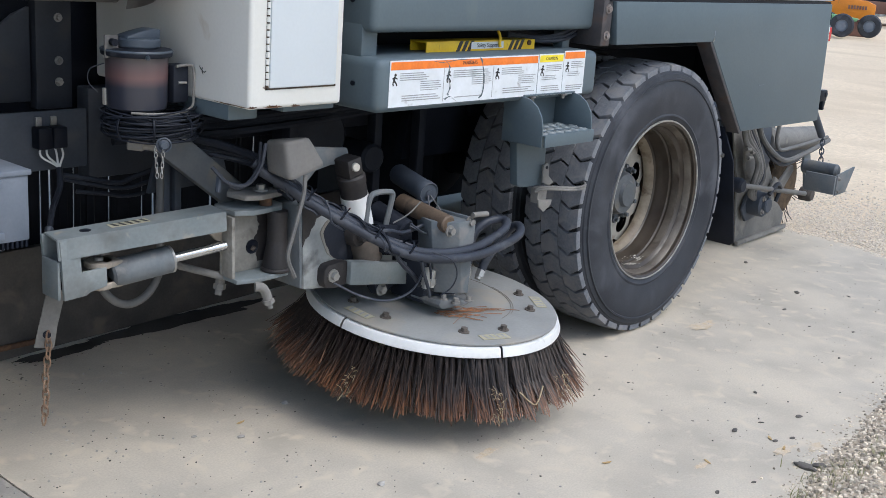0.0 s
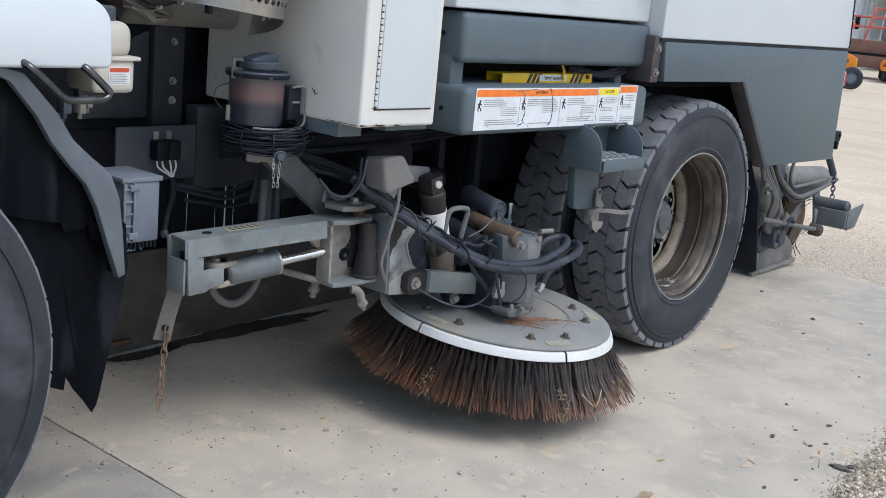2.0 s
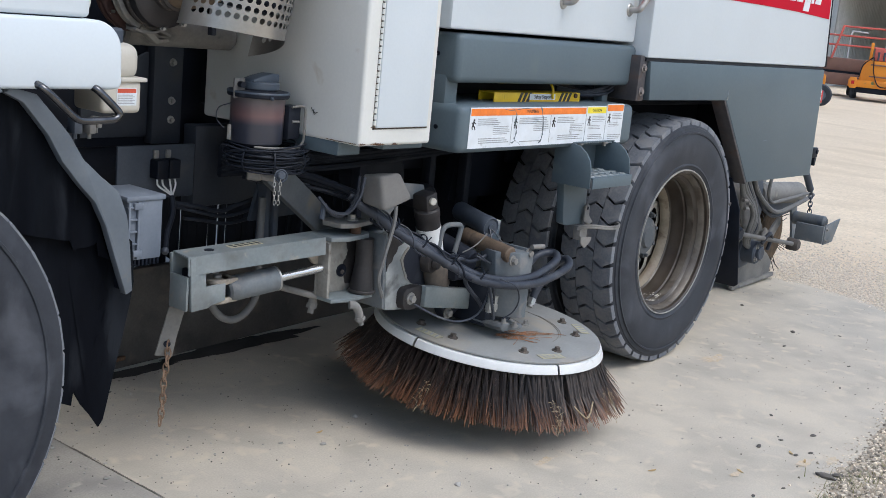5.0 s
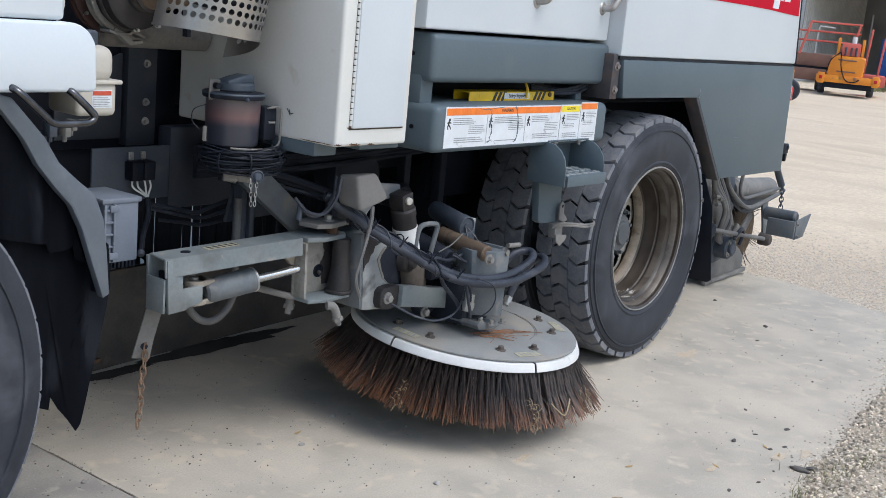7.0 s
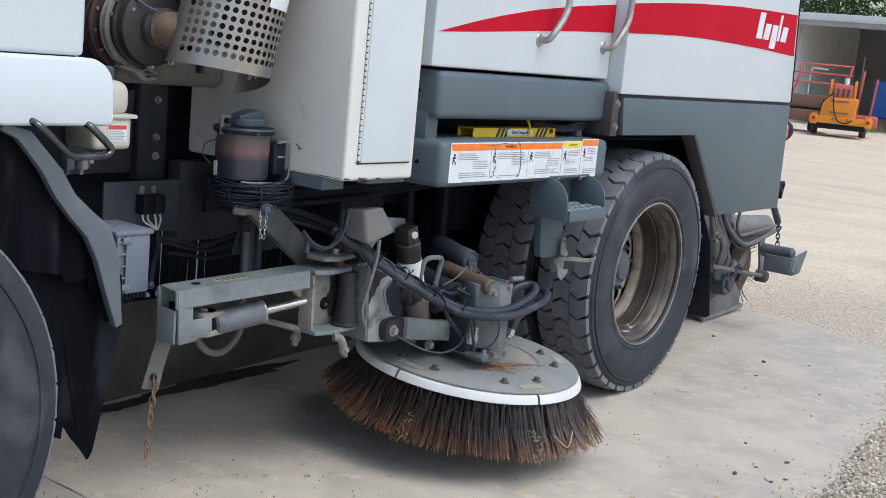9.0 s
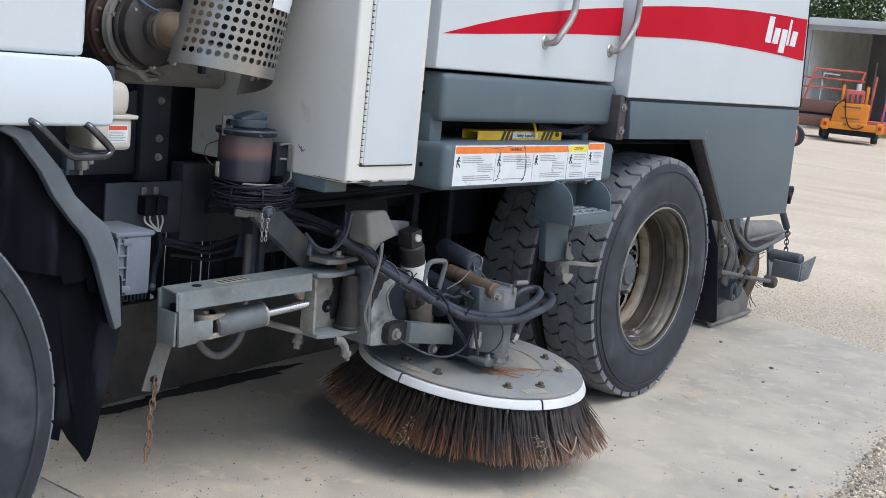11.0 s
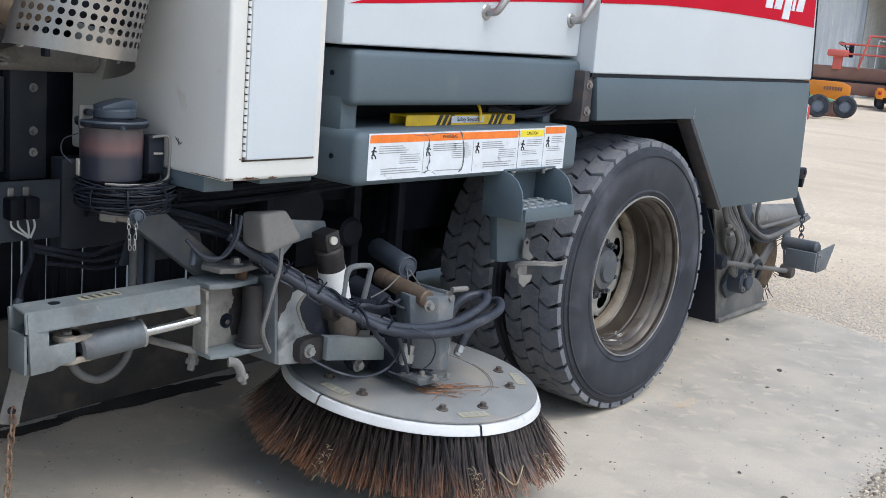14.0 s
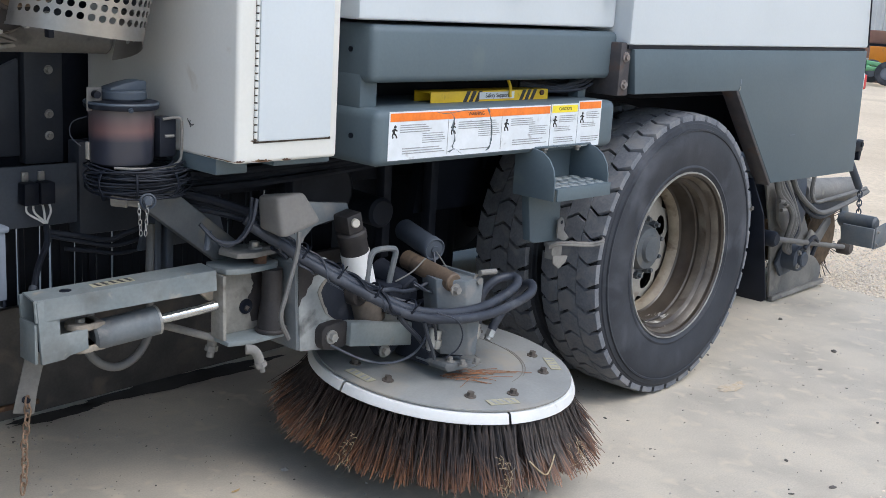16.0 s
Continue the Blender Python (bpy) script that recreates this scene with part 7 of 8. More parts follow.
    for k in range(n):
        bm.faces.new([bm.verts.new(v) for v in (at(k / n, 0, 0.002), at((k + 1) / n, 0, 0.002), at((k + 1) / n, 0.012, 0.002), at(k / n, 0.012, 0.002))])
    part("hem", bm, "perf", g)
    bm = B()
    for k in range(8):
        p0, p1 = 0.46 + 0.02 * k, 0.48 + 0.02 * k
        bm.faces.new([bm.verts.new(v) for v in (at(p0, 0.38, 0.002), at(p1, 0.38, 0.002), at(p1, 0.56, 0.002), at(p0, 0.56, 0.002))])
    part("label", bm, "sticker", g, "white label with a red band")
    bm = B()
    for k in range(8):
        p0, p1 = 0.46 + 0.02 * k, 0.48 + 0.02 * k
        bm.faces.new([bm.verts.new(v) for v in (at(p0, 0.505, 0.003), at(p1, 0.505, 0.003), at(p1, 0.555, 0.003), at(p0, 0.555, 0.003))])
    part("band", bm, "red", g)


engine_bay()

# ---- rear end ----
M["headdust"] = surface("dust_coated_sheet", (0.150, 0.150, 0.146), (0.205, 0.200, 0.190), 7.0, 0.85, bump=0.2, speck=0.07, dust=(0.27, 0.255, 0.23), dust_amount=0.2, dust_scale=9.0, stain=(0.06, 0.06, 0.062), stain_scale=9.0, stain_amount=0.25)
M["bootbrown"] = surface("brown_broom_core", (0.09, 0.06, 0.033), (0.054, 0.036, 0.021), 30.0, 0.9, bump=0.5, speck=0.15)


def rear_end():
    bm = B()
    prism(bm, [(0.02, 0.225), (0.30, 0.225), (0.30, 0.74), (0.04, 0.74), (-0.005, 0.60), (0.0, 0.24)], "x", 0.515, 0.523, 0.002)
    for v in bm.verts:
        v.co.x += 0.02 + 0.30 * (0.72 - v.co.z) - 0.012 * math.sin((v.co.z - 0.2) * 6.0)
    part("rear_mud_flap", bm, "black", truck, "black rubber mud flap behind the wheel")
    bm = B()
    box(bm, (0.545, 0.05, 0.46), (0.57, 0.12, 0.76), 0.004)
    part("flap_bracket", bm, "grey_dirty", truck)
    bm = B()
    bolt(bm, (0.557, 0.05, 0.62), (0, -1, 0), 0.009)
    part("bracket_bolt", bm, "duststeel", truck)
    # side sheet of the sweeping head, riding on a worn shoe
    bm = B()
    prism(bm, [(1.34, 0.64), (1.47, 0.34), (1.535, 0.02), (2.06, 0.034), (2.07, 0.10), (2.00, 0.155), (1.93, 0.19), (1.88, 0.30), (1.80, 0.40), (1.82, 0.64)], "y", 0.405, 0.417, 0.003)
    part("head_side_sheet", bm, "headdust", truck, "dust-covered steel side sheet of the rear sweeping head")
    bm = B()
    prism(bm, [(1.53, 0.004), (2.075, 0.018), (2.085, 0.040), (1.53, 0.026)], "y", 0.385, 0.408, 0.003)
    part("drag_shoe", bm, "duststeel", truck, "worn pale drag shoe riding on the ground")
    bm = B()
    box(bm, (0.62, 0.45, 0.40), (1.9, 2.1, 0.72), 0.02)
    part("head_frame", bm, "steel_dark", truck)
    # pick-up broom across the truck, seen past the sheet
    broom_at, broom_r = Vector((2.13, 0.46, 0.245)), 0.235
    bm = B()
    lathe(bm, broom_at, (0, 1, 0), [(0, 0), (0.17, 0.0), (0.18, 0.02), (0.18, 1.4), (0, 1.4)], 28)
    part("broom_core", bm, "bootbrown", truck, "brown core of the pick-up broom")
    rnd = random.Random(5)
    bm = B()
    for i in range(620):
        a = rnd.uniform(0, 2 * math.pi)
        y = rnd.triangular(0.0, 0.9, 0.0)
        o = Vector((math.cos(a), 0, math.sin(a)))
        e = broom_r * rnd.uniform(0.9, 1.06)
        q = broom_at + Vector((0, y + rnd.gauss(-0.02, 0.02), 0)) + o * e
        q.z = max(q.z, 0.006)
        tube(bm, [broom_at + Vector((0, y, 0)) + o * 0.15, q], 0.0026, 3, 2, False)
    tagged(part("pickup_bristles", bm, "bristle", truck, "dark stiff bristles of the pick-up broom"), kind="stuff")
    # carrier plates in front of the sheet
    for pts, y, mt in (([(1.80, 0.28), (1.86, 0.25), (1.95, 0.25), (2.05, 0.34), (2.04, 0.37), (2.00, 0.37), (1.90, 0.30), (1.84, 0.33)], 0.375, "headdust"),
                       ([(1.40, 0.60), (1.47, 0.60), (1.56, 0.42), (1.66, 0.40), (1.62, 0.34), (1.50, 0.36), (1.44, 0.42)], 0.36, "headdust"),
                       ([(1.62, 0.62), (1.72, 0.62), (1.78, 0.46), (1.74, 0.36), (1.68, 0.36), (1.66, 0.46)], 0.385, "steel_mid"),
                       ([(1.50, 0.20), (1.56, 0.28), (1.68, 0.30), (1.72, 0.22), (1.66, 0.14), (1.56, 0.13)], 0.375, "steel_mid"),
                       ([(1.98, 0.44), (2.05, 0.46), (2.13, 0.28), (2.12, 0.21), (2.06, 0.21), (2.04, 0.30)], 0.30, "grey_dirty")):
        bm = B()
        prism(bm, pts, "y", y, y + 0.014, 0.003)
        part("carrier_plate", bm, mt, truck)
    bm = B()
    rod(bm, (1.60, 0.30, 0.225), (1.60, 0.40, 0.225), 0.062, seg=24, edge=0.008)
    rod(bm, (1.60, 0.28, 0.225), (1.60, 0.31, 0.225), 0.038, seg=20, edge=0.006)
    part("head_motor", bm, "steel_mid", truck, "dusty drive motor")
    for dx, dz in ((0.035, 0.03), (-0.03, 0.035), (0.03, -0.035), (-0.035, -0.03)):
        bm = B()
        bolt(bm, (1.60 + dx, 0.30, 0.225 + dz), (0, -1, 0), 0.009)
        part("motor_bolt", bm, "duststeel", truck)
    bm = B()
    rod(bm, (1.24, 0.28, 0.372), (2.03, 0.28, 0.236), 0.0125, seg=14)
    part("drag_link", bm, "hose_grey", truck, "dusty steel drag link")
    for x, z, mt in ((1.225, 0.374, "steel_dark"), (2.045, 0.232, "pinbrown")):
        bm = B()
        lathe(bm, (x, 0.285, z), (0, -1, 0), [(0, 0.035), (0.026, 0.035), (0.036, 0.022), (0.036, -0.03), (0, -0.03)], 20)
        part("link_bush", bm, mt, truck)
    # cross tube with a curved hood, and looping hoses
    bm = B()
    rod(bm, (1.74, 0.41, 0.525), (2.32, 0.41, 0.492), 0.062, seg=24, edge=0.02)
    part("head_tube", bm, "headdust", truck, "dusty grey cross tube")
    bm = B()
    prism(bm, [(1.70, 0.455), (1.95, 0.41), (2.22, 0.40), (2.26, 0.435), (2.0, 0.46), (1.74, 0.49)], "y", 0.385, 0.43, 0.006)
    part("tube_saddle", bm, "steel_mid", truck)
    runs = [([(1.40, 0.3, 0.66), (1.455, 0.3, 0.582), (1.575, 0.29, 0.498), (1.719, 0.28, 0.445), (1.924, 0.28, 0.460), (2.08, 0.28, 0.482), (2.24, 0.29, 0.503)], 0.0125, "hose_grey"),
            ([(1.44, 0.33, 0.64), (1.50, 0.32, 0.564), (1.60, 0.31, 0.470), (1.74, 0.30, 0.418), (1.93, 0.30, 0.440), (2.10, 0.31, 0.470)], 0.0105, "hose"),
            ([(1.66, 0.31, 0.66), (1.64, 0.31, 0.56), (1.67, 0.30, 0.500), (1.80, 0.30, 0.498), (2.0, 0.30, 0.505), (2.24, 0.30, 0.518)], 0.010, "hose_grey"),
            ([(1.58, 0.28, 0.285), (1.64, 0.27, 0.335), (1.70, 0.28, 0.30), (1.69, 0.29, 0.235)], 0.011, "hose")]
    for i in range(8):
        o = rnd.uniform(-0.035, 0.035)
        runs.append(([(1.30 + o, 0.32, 0.68), (1.34 + o, 0.31, 0.60 + o), (1.44 + o, 0.30, 0.50), (1.50 + o * 1.6, 0.30, 0.40 - o), (1.50 + o, 0.33, 0.30), (1.56, 0.34, 0.25)], 0.008 + 0.0025 * (i % 3), "hose_grey" if i % 3 else "hose"))
    for pts, r, mt in runs:
        bm = B()
        tube(bm, pts, r, 8, 6)
        part("head_hose", bm, mt, truck, "dusty looping hydraulic hose")
    for x, z in ((1.30, 0.535), (1.36, 0.515), (1.33, 0.49), (1.40, 0.505)):
        bm = B()
        rod(bm, (x, 0.30, z), (x + 0.045, 0.30, z - 0.004), 0.010, seg=6)
        part("hose_joint", bm, "duststeel", truck)
    # spring, chain and lamp bracket
    bm = B()
    rod(bm, (1.53, 0.10, 0.735), (1.675, 0.10, 0.60), 0.018, seg=14, edge=0.006)
    part("gas_strut", bm, "steel_mid", truck)
    ch = new("hanger_chain")
    ch.location = (1.69, 0.10, 0.58)
    bpy.context.view_layer.update()
    hold(ch, truck)
    tagged(ch, "short hanging chain")
    bpy.context.view_layer.update()
    for i in range(6):
        bm = B()
        link(bm, (1.69 + 0.004 * i, 0.10, 0.59 - 0.022 * i), 0.017, 0.010, 0.0032, i % 2)
        part("link", bm, "steel_mid", ch)
    lb = new("lamp_bracket")
    lb.location = (1.6, 0.05, 0.4)
    bpy.context.view_layer.update()
    hold(lb, truck)
    tagged(lb, "grey steel corner bracket at the rear")
    bpy.context.view_layer.update()
    bm = B()
    box(bm, (1.585, -0.035, 0.345), (1.600, 0.115, 0.436), 0.003)
    part("front_plate", bm, "grey_dirty", lb)
    bm = B()
    prism(bm, [(1.60, 0.340), (1.72, 0.345), (1.80, 0.462), (1.60, 0.440)], "y", -0.040, -0.030, 0.002)
    part("end_plate", bm, "grey_dirty", lb)
    for z in (0.36, 0.42):
        bm = B()
        bolt(bm, (1.615, -0.04, z), (0, -1, 0), 0.006)
        part("bolt", bm, "duststeel", lb)
    bm = B()
    rod(bm, (1.66, 0.165, 0.445), (1.66, -0.015, 0.445), 0.036, seg=20, edge=0.01)
    part("roller", bm, "hub", lb, "dark roller")
    # rear panel edge, latch and tail lamp
    bm = B()
    prism(bm, [(1.292, 1.234), (1.315, 1.234), (1.340, 0.76), (1.322, 0.73)], "y", 0.0, 0.06, 0.002)
    part("rear_edge", bm, "white", truck)
    bm = B()
    box(bm, (1.33, 0.0, 0.80), (1.42, 0.03, 0.85), 0.006)
    prism(bm, [(1.38, 0.80), (1.41, 0.80), (1.40, 0.76), (1.385, 0.76)], "y", 0.0, 0.02, 0.002)
    rod(bm, (1.40, -0.004, 0.83), (1.40, 0.0, 0.83), 0.012, seg=12)
    part("tailgate_latch", bm, "black", truck, "black tailgate latch")
    bm = B()
    box(bm, (1.31, 0.0, 1.07), (1.36, 0.09, 1.135), 0.006)
    tl = part("tail_lamp", bm, "redlens", truck, "red tail lamp")
    bm = B()
    box(bm, (1.306, -0.006, 1.062), (1.318, 0.095, 1.143), 0.003)
    part("bezel", bm, "poly", tl)
    bm = B()
    tube(bm, [(1.30, 0.03, 1.16), (1.345, 0.02, 1.20), (1.36, 0.02, 1.17), (1.35, 0.02, 1.14)], 0.007, 6, 6)
    part("lamp_guard", bm, "black", truck)
    bm = B()
    tube(bm, [(1.292, -0.008, 1.25), (1.245, -0.008, 1.55), (1.215, -0.008, 1.75)], 0.009, 6, 3)
    part("edge_seal", bm, "black", truck, "black rubber edge seal")


rear_end()


def rim_residue():
    """White dried splashes in the lower part of the dished rim."""
    rnd = random.Random(77)
    bm = B()
    for i in range(1500):
        a = radians(rnd.triangular(-169, -69, -109))
        h = rnd.triangular(0.034, 0.13, 0.07)
        r = (0.2735 if h < 0.053 else 0.260 if h < 0.094 else 0.253) - 0.0012
        if noise.noise((a * 5, h * 40, 0.3)) < -0.12:
            continue
        c = Vector((r * math.cos(a), h, WHEEL_Z + r * math.sin(a)))
        t = Vector((-math.sin(a), 0, math.cos(a)))
        s = rnd.uniform(0.0008, 0.0032)
        k = 5
        ring = []
        for j in range(k):
            q = 2 * math.pi * j / k + rnd.random()
            ring.append(bm.verts.new(c + t * s * 1.6 * math.cos(q) * rnd.uniform(0.6, 1.2) + Vector((0, 1, 0)) * s * math.sin(q)))
        bm.faces.new(ring)
    ob = part("dried_splash", bm, "chalk", rear_outer, "white dried splashes inside the rim")
    tagged(ob, kind="stuff")


rim_residue()

# ---- yard behind: shed, machines, trees ----
M["sheet"] = surface("galvanised_sheet", (0.42, 0.44, 0.45), (0.34, 0.36, 0.37), 1.2, 0.5, 0.2, bump=0.05)
M["sheet_white"] = surface("white_sheet", (0.66, 0.69, 0.70), (0.58, 0.61, 0.62), 0.8, 0.5, bump=0.03)
M["sheet_in"] = surface("inner_sheet", (0.62, 0.63, 0.63), (0.54, 0.55, 0.55), 1.2, 0.7, bump=0.05)
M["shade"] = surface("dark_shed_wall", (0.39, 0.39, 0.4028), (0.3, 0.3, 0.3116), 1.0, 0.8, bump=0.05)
M["machine_orange"] = surface("orange_machine_paint", (0.75, 0.27, 0.015), (0.66, 0.22, 0.015), 2.0, 0.5, bump=0.03, dust=(0.30, 0.18, 0.08), dust_amount=0.06)
M["machine_red"] = surface("faded_red_paint", (0.60, 0.13, 0.10), (0.50, 0.10, 0.075), 2.0, 0.6, bump=0.03, dust=(0.35, 0.16, 0.12), dust_amount=0.12)
M["machine_green"] = surface("green_machine_paint", (0.14, 0.36, 0.17), (0.20, 0.42, 0.22), 2.0, 0.6, bump=0.03)
M["machine_brown"] = surface("brown_steel", (0.24, 0.135, 0.10), (0.18, 0.10, 0.08), 1.6, 0.8, bump=0.1, dust=(0.22, 0.14, 0.10), dust_amount=0.2)
M["tarp"] = surface("blue_tarp", (0.0186, 0.0864, 0.324), (0.0279, 0.1152, 0.378), 3.0, 0.5, bump=0.1)
M["leaf"] = surface("foliage", (0.055, 0.095, 0.028), (0.10, 0.15, 0.045), 1.5, 0.8, bump=0.0, speck=0.12, island=0.35)
M["bark"] = surface("bark", (0.10, 0.08, 0.06), (0.07, 0.055, 0.04), 6.0, 0.95, bump=0.3)
M["grass"] = surface("grass_blades", (0.13, 0.155, 0.05), (0.30, 0.27, 0.15), 40.0, 0.8, bump=0.0, speck=0.1)


def yard(x, y, turn=-72):
    """Local axes for a thing in the yard: x to the viewer's right, y away."""
    return pose(x, y, -0.012, 0, 0, turn)


def put(name, bm, material, parent, m, label=""):
    bmesh.ops.transform(bm, matrix=m, verts=bm.verts[:])
    return part(name, bm, material, parent, label)


def shed():
    o = (35.4, 12.6, 0)
    s = thing("machine_shed", o, "open-fronted corrugated metal machine shed", "shed")
    m = yard(35.4, 12.6, -84)

    def ribs(x0, x1, y, z0, z1, material, pitch, name="wall_sheet"):
        n = max(1, round((x1 - x0) / pitch))
        p = (x1 - x0) / n
        pts = []
        for i in range(n):
            a = x0 + p * i
            pts += [(a, y), (a + p * 0.5, y), (a + p * 0.6, y - 0.03), (a + p * 0.9, y - 0.03)]
        pts += [(x1, y), (x1, y + 0.05), (x0, y + 0.05)]
        bm = B()
        prism(bm, pts, "z", z0, z1)
        put(name, bm, material, s, m)
    for i in range(6):
        ribs(-9 + 1.5 * i, -7.5 + 1.5 * i - 0.01, 0, 0, 3.6, "sheet_white", 0.25)
    # side wall runs back inside, seen through the opening
    bm = B()
    pts = []
    for i in range(40):
        a = i * 0.25
        pts += [(0.05, a), (0.05, a + 0.12), (0.08, a + 0.15), (0.08, a + 0.22)]
    pts += [(0.05, 10), (0, 10), (0, 0)]
    prism(bm, pts, "z", 0, 3.8)
    put("side_wall", bm, "sheet_in", s, m)
    bm = B()
    prism(bm, [(-0.2, 3.70), (10, 3.70), (10, 4.40)], "x", 0.0, 0.05)
    put("gable", bm, "sheet_in", s, m)
    bm = B()
    box(bm, (0, 10, 0), (18, 10.1, 4.38))
    put("back_wall", bm, "shade", s, m)
    bm = B()
    prism(bm, [(-0.3, 3.72), (10.3, 4.4), (10.3, 4.5), (-0.3, 3.82)], "x", -9.2, 18.2)
    put("roof", bm, "sheet", s, m, "pale sheet metal roof")
    bm = B()
    box(bm, (-9.2, -0.32, 3.60), (18.2, -0.26, 3.84), 0.01)
    put("fascia", bm, "sheet_white", s, m)
    bm = B()
    box(bm, (0.0, -0.25, 3.42), (18.0, -0.15, 3.62))
    put("header_beam", bm, "shade", s, m)
    for x in (0.0, 6.0, 12.0):
        bm = B()
        box(bm, (x - 0.08, -0.1, 0), (x + 0.08, 0.06, 3.6), 0.01)
        put("post", bm, "sheet", s, m)
    bm = B()
    rod(bm, (1.6, 4.0, 0), (1.6, 4.0, 2.6), 0.03, seg=8)
    put("pole", bm, "sheet_white", s, m)


shed()


def small_wheel(parent, m, x, y, r, w, rim="machine_green", axis=(1, 0, 0)):
    bm = B()
    lathe(bm, (x, y, r + 0.03), axis, [(r * 0.5, 0), (r * 0.9, 0.0), (r, 0.04), (r, w - 0.04), (r * 0.9, w), (r * 0.5, w)], 28)
    t = put("wheel", bm, "rubber", parent, m, "black rubber wheel")
    bm = B()
    lathe(bm, (x, y, r + 0.03), axis, [(0, 0.03), (r * 0.2, 0.01), (r * 0.5, 0.03), (r * 0.52, 0.0)], 20)
    put("wheel_rim", bm, rim, t, m)


def trailer():
    c = thing("compressor_trailer", (27.2, 8.05, 0), "orange towable compressor trailer parked on gravel", "trailer")
    m = yard(27.2, 8.05) @ Matrix.Diagonal((0.9, 0.9, 0.92, 1))
    bm = B()
    prism(bm, [(-0.62, 0.42), (0.42, 0.42), (0.46, 1.18), (0.35, 1.20), (-0.50, 1.20), (-0.60, 0.95)], "y", 0.0, 1.7, 0.05, 3)
    put("body", bm, "machine_orange", c, m, "orange sheet metal body")
    bm = B()
    box(bm, (-0.9, -0.06, 0.40), (0.95, 0.05, 0.62), 0.02)
    put("tail_bar", bm, "machine_orange", c, m)
    for x in (-0.86, 0.72):
        bm = B()
        box(bm, (x, -0.09, 0.36), (x + 0.2, -0.05, 0.68), 0.02)
        put("lamp_board", bm, "machine_orange", c, m)
        bm = B()
        box(bm, (x + 0.05, -0.11, 0.48), (x + 0.14, -0.085, 0.58), 0.01)
        put("lamp", bm, "redlens", c, m)
    bm = B()
    box(bm, (-0.7, 0.0, 0.24), (0.75, 1.6, 0.42), 0.02)
    put("chassis", bm, "black", c, m)
    small_wheel(c, m, 0.62, 0.8, 0.30, 0.20, "sheet_white")
    small_wheel(c, m, -0.82, 0.8, 0.30, 0.20, "sheet_white")
    for x in (-0.42, 0.28):
        bm = B()
        box(bm, (x, 0.1, 1.15), (x + 0.09, 0.2, 1.72), 0.02)
        put("mast", bm, "machine_orange", c, m)
    bm = B()
    box(bm, (-0.28, 0.05, 1.2), (0.26, 0.5, 1.58), 0.03)
    put("engine", bm, "machine_red", c, m)
    for x in (-0.16, 0.0, 0.14):
        bm = B()
        rod(bm, (x, 0.03, 1.22), (x, 0.03, 1.46), 0.03, seg=8)
        put("pipe", bm, "steel_mid", c, m)
    bm = B()
    rod(bm, (0.05, 0.2, 1.55), (0.05, 0.2, 1.78), 0.07, seg=12)
    put("air_filter", bm, "poly", c, m)
    for z in (0.72, 1.06):
        bm = B()
        box(bm, (-0.34, -0.02, z), (0.2, 0.01, z + 0.04), 0.005)
        put("panel_seam", bm, "machine_brown", c, m)
    bm = B()
    tube(bm, [(-0.30, -0.03, 1.30), (-0.55, -0.06, 1.05), (-0.62, -0.07, 0.7)], 0.018, 6, 6)
    put("hose", bm, "black", c, m)
    bm = B()
    tube(bm, [(-0.28, -0.03, 1.30), (-0.22, -0.06, 0.85), (-0.05, -0.08, 0.5), (0.2, -0.08, 0.46), (0.35, -0.08, 0.55)], 0.018, 6, 6)
    put("hose", bm, "black", c, m)
    for x in (-0.2, 0.22):
        bm = B()
        lathe(bm, (x, -0.03, 0.55), (0, -1, 0), [(0, 0.03), (0.05, 0.03), (0.06, 0.0)], 12)
        put("coupling", bm, "machine_green" if x < 0 else "zinc", c, m)


trailer()


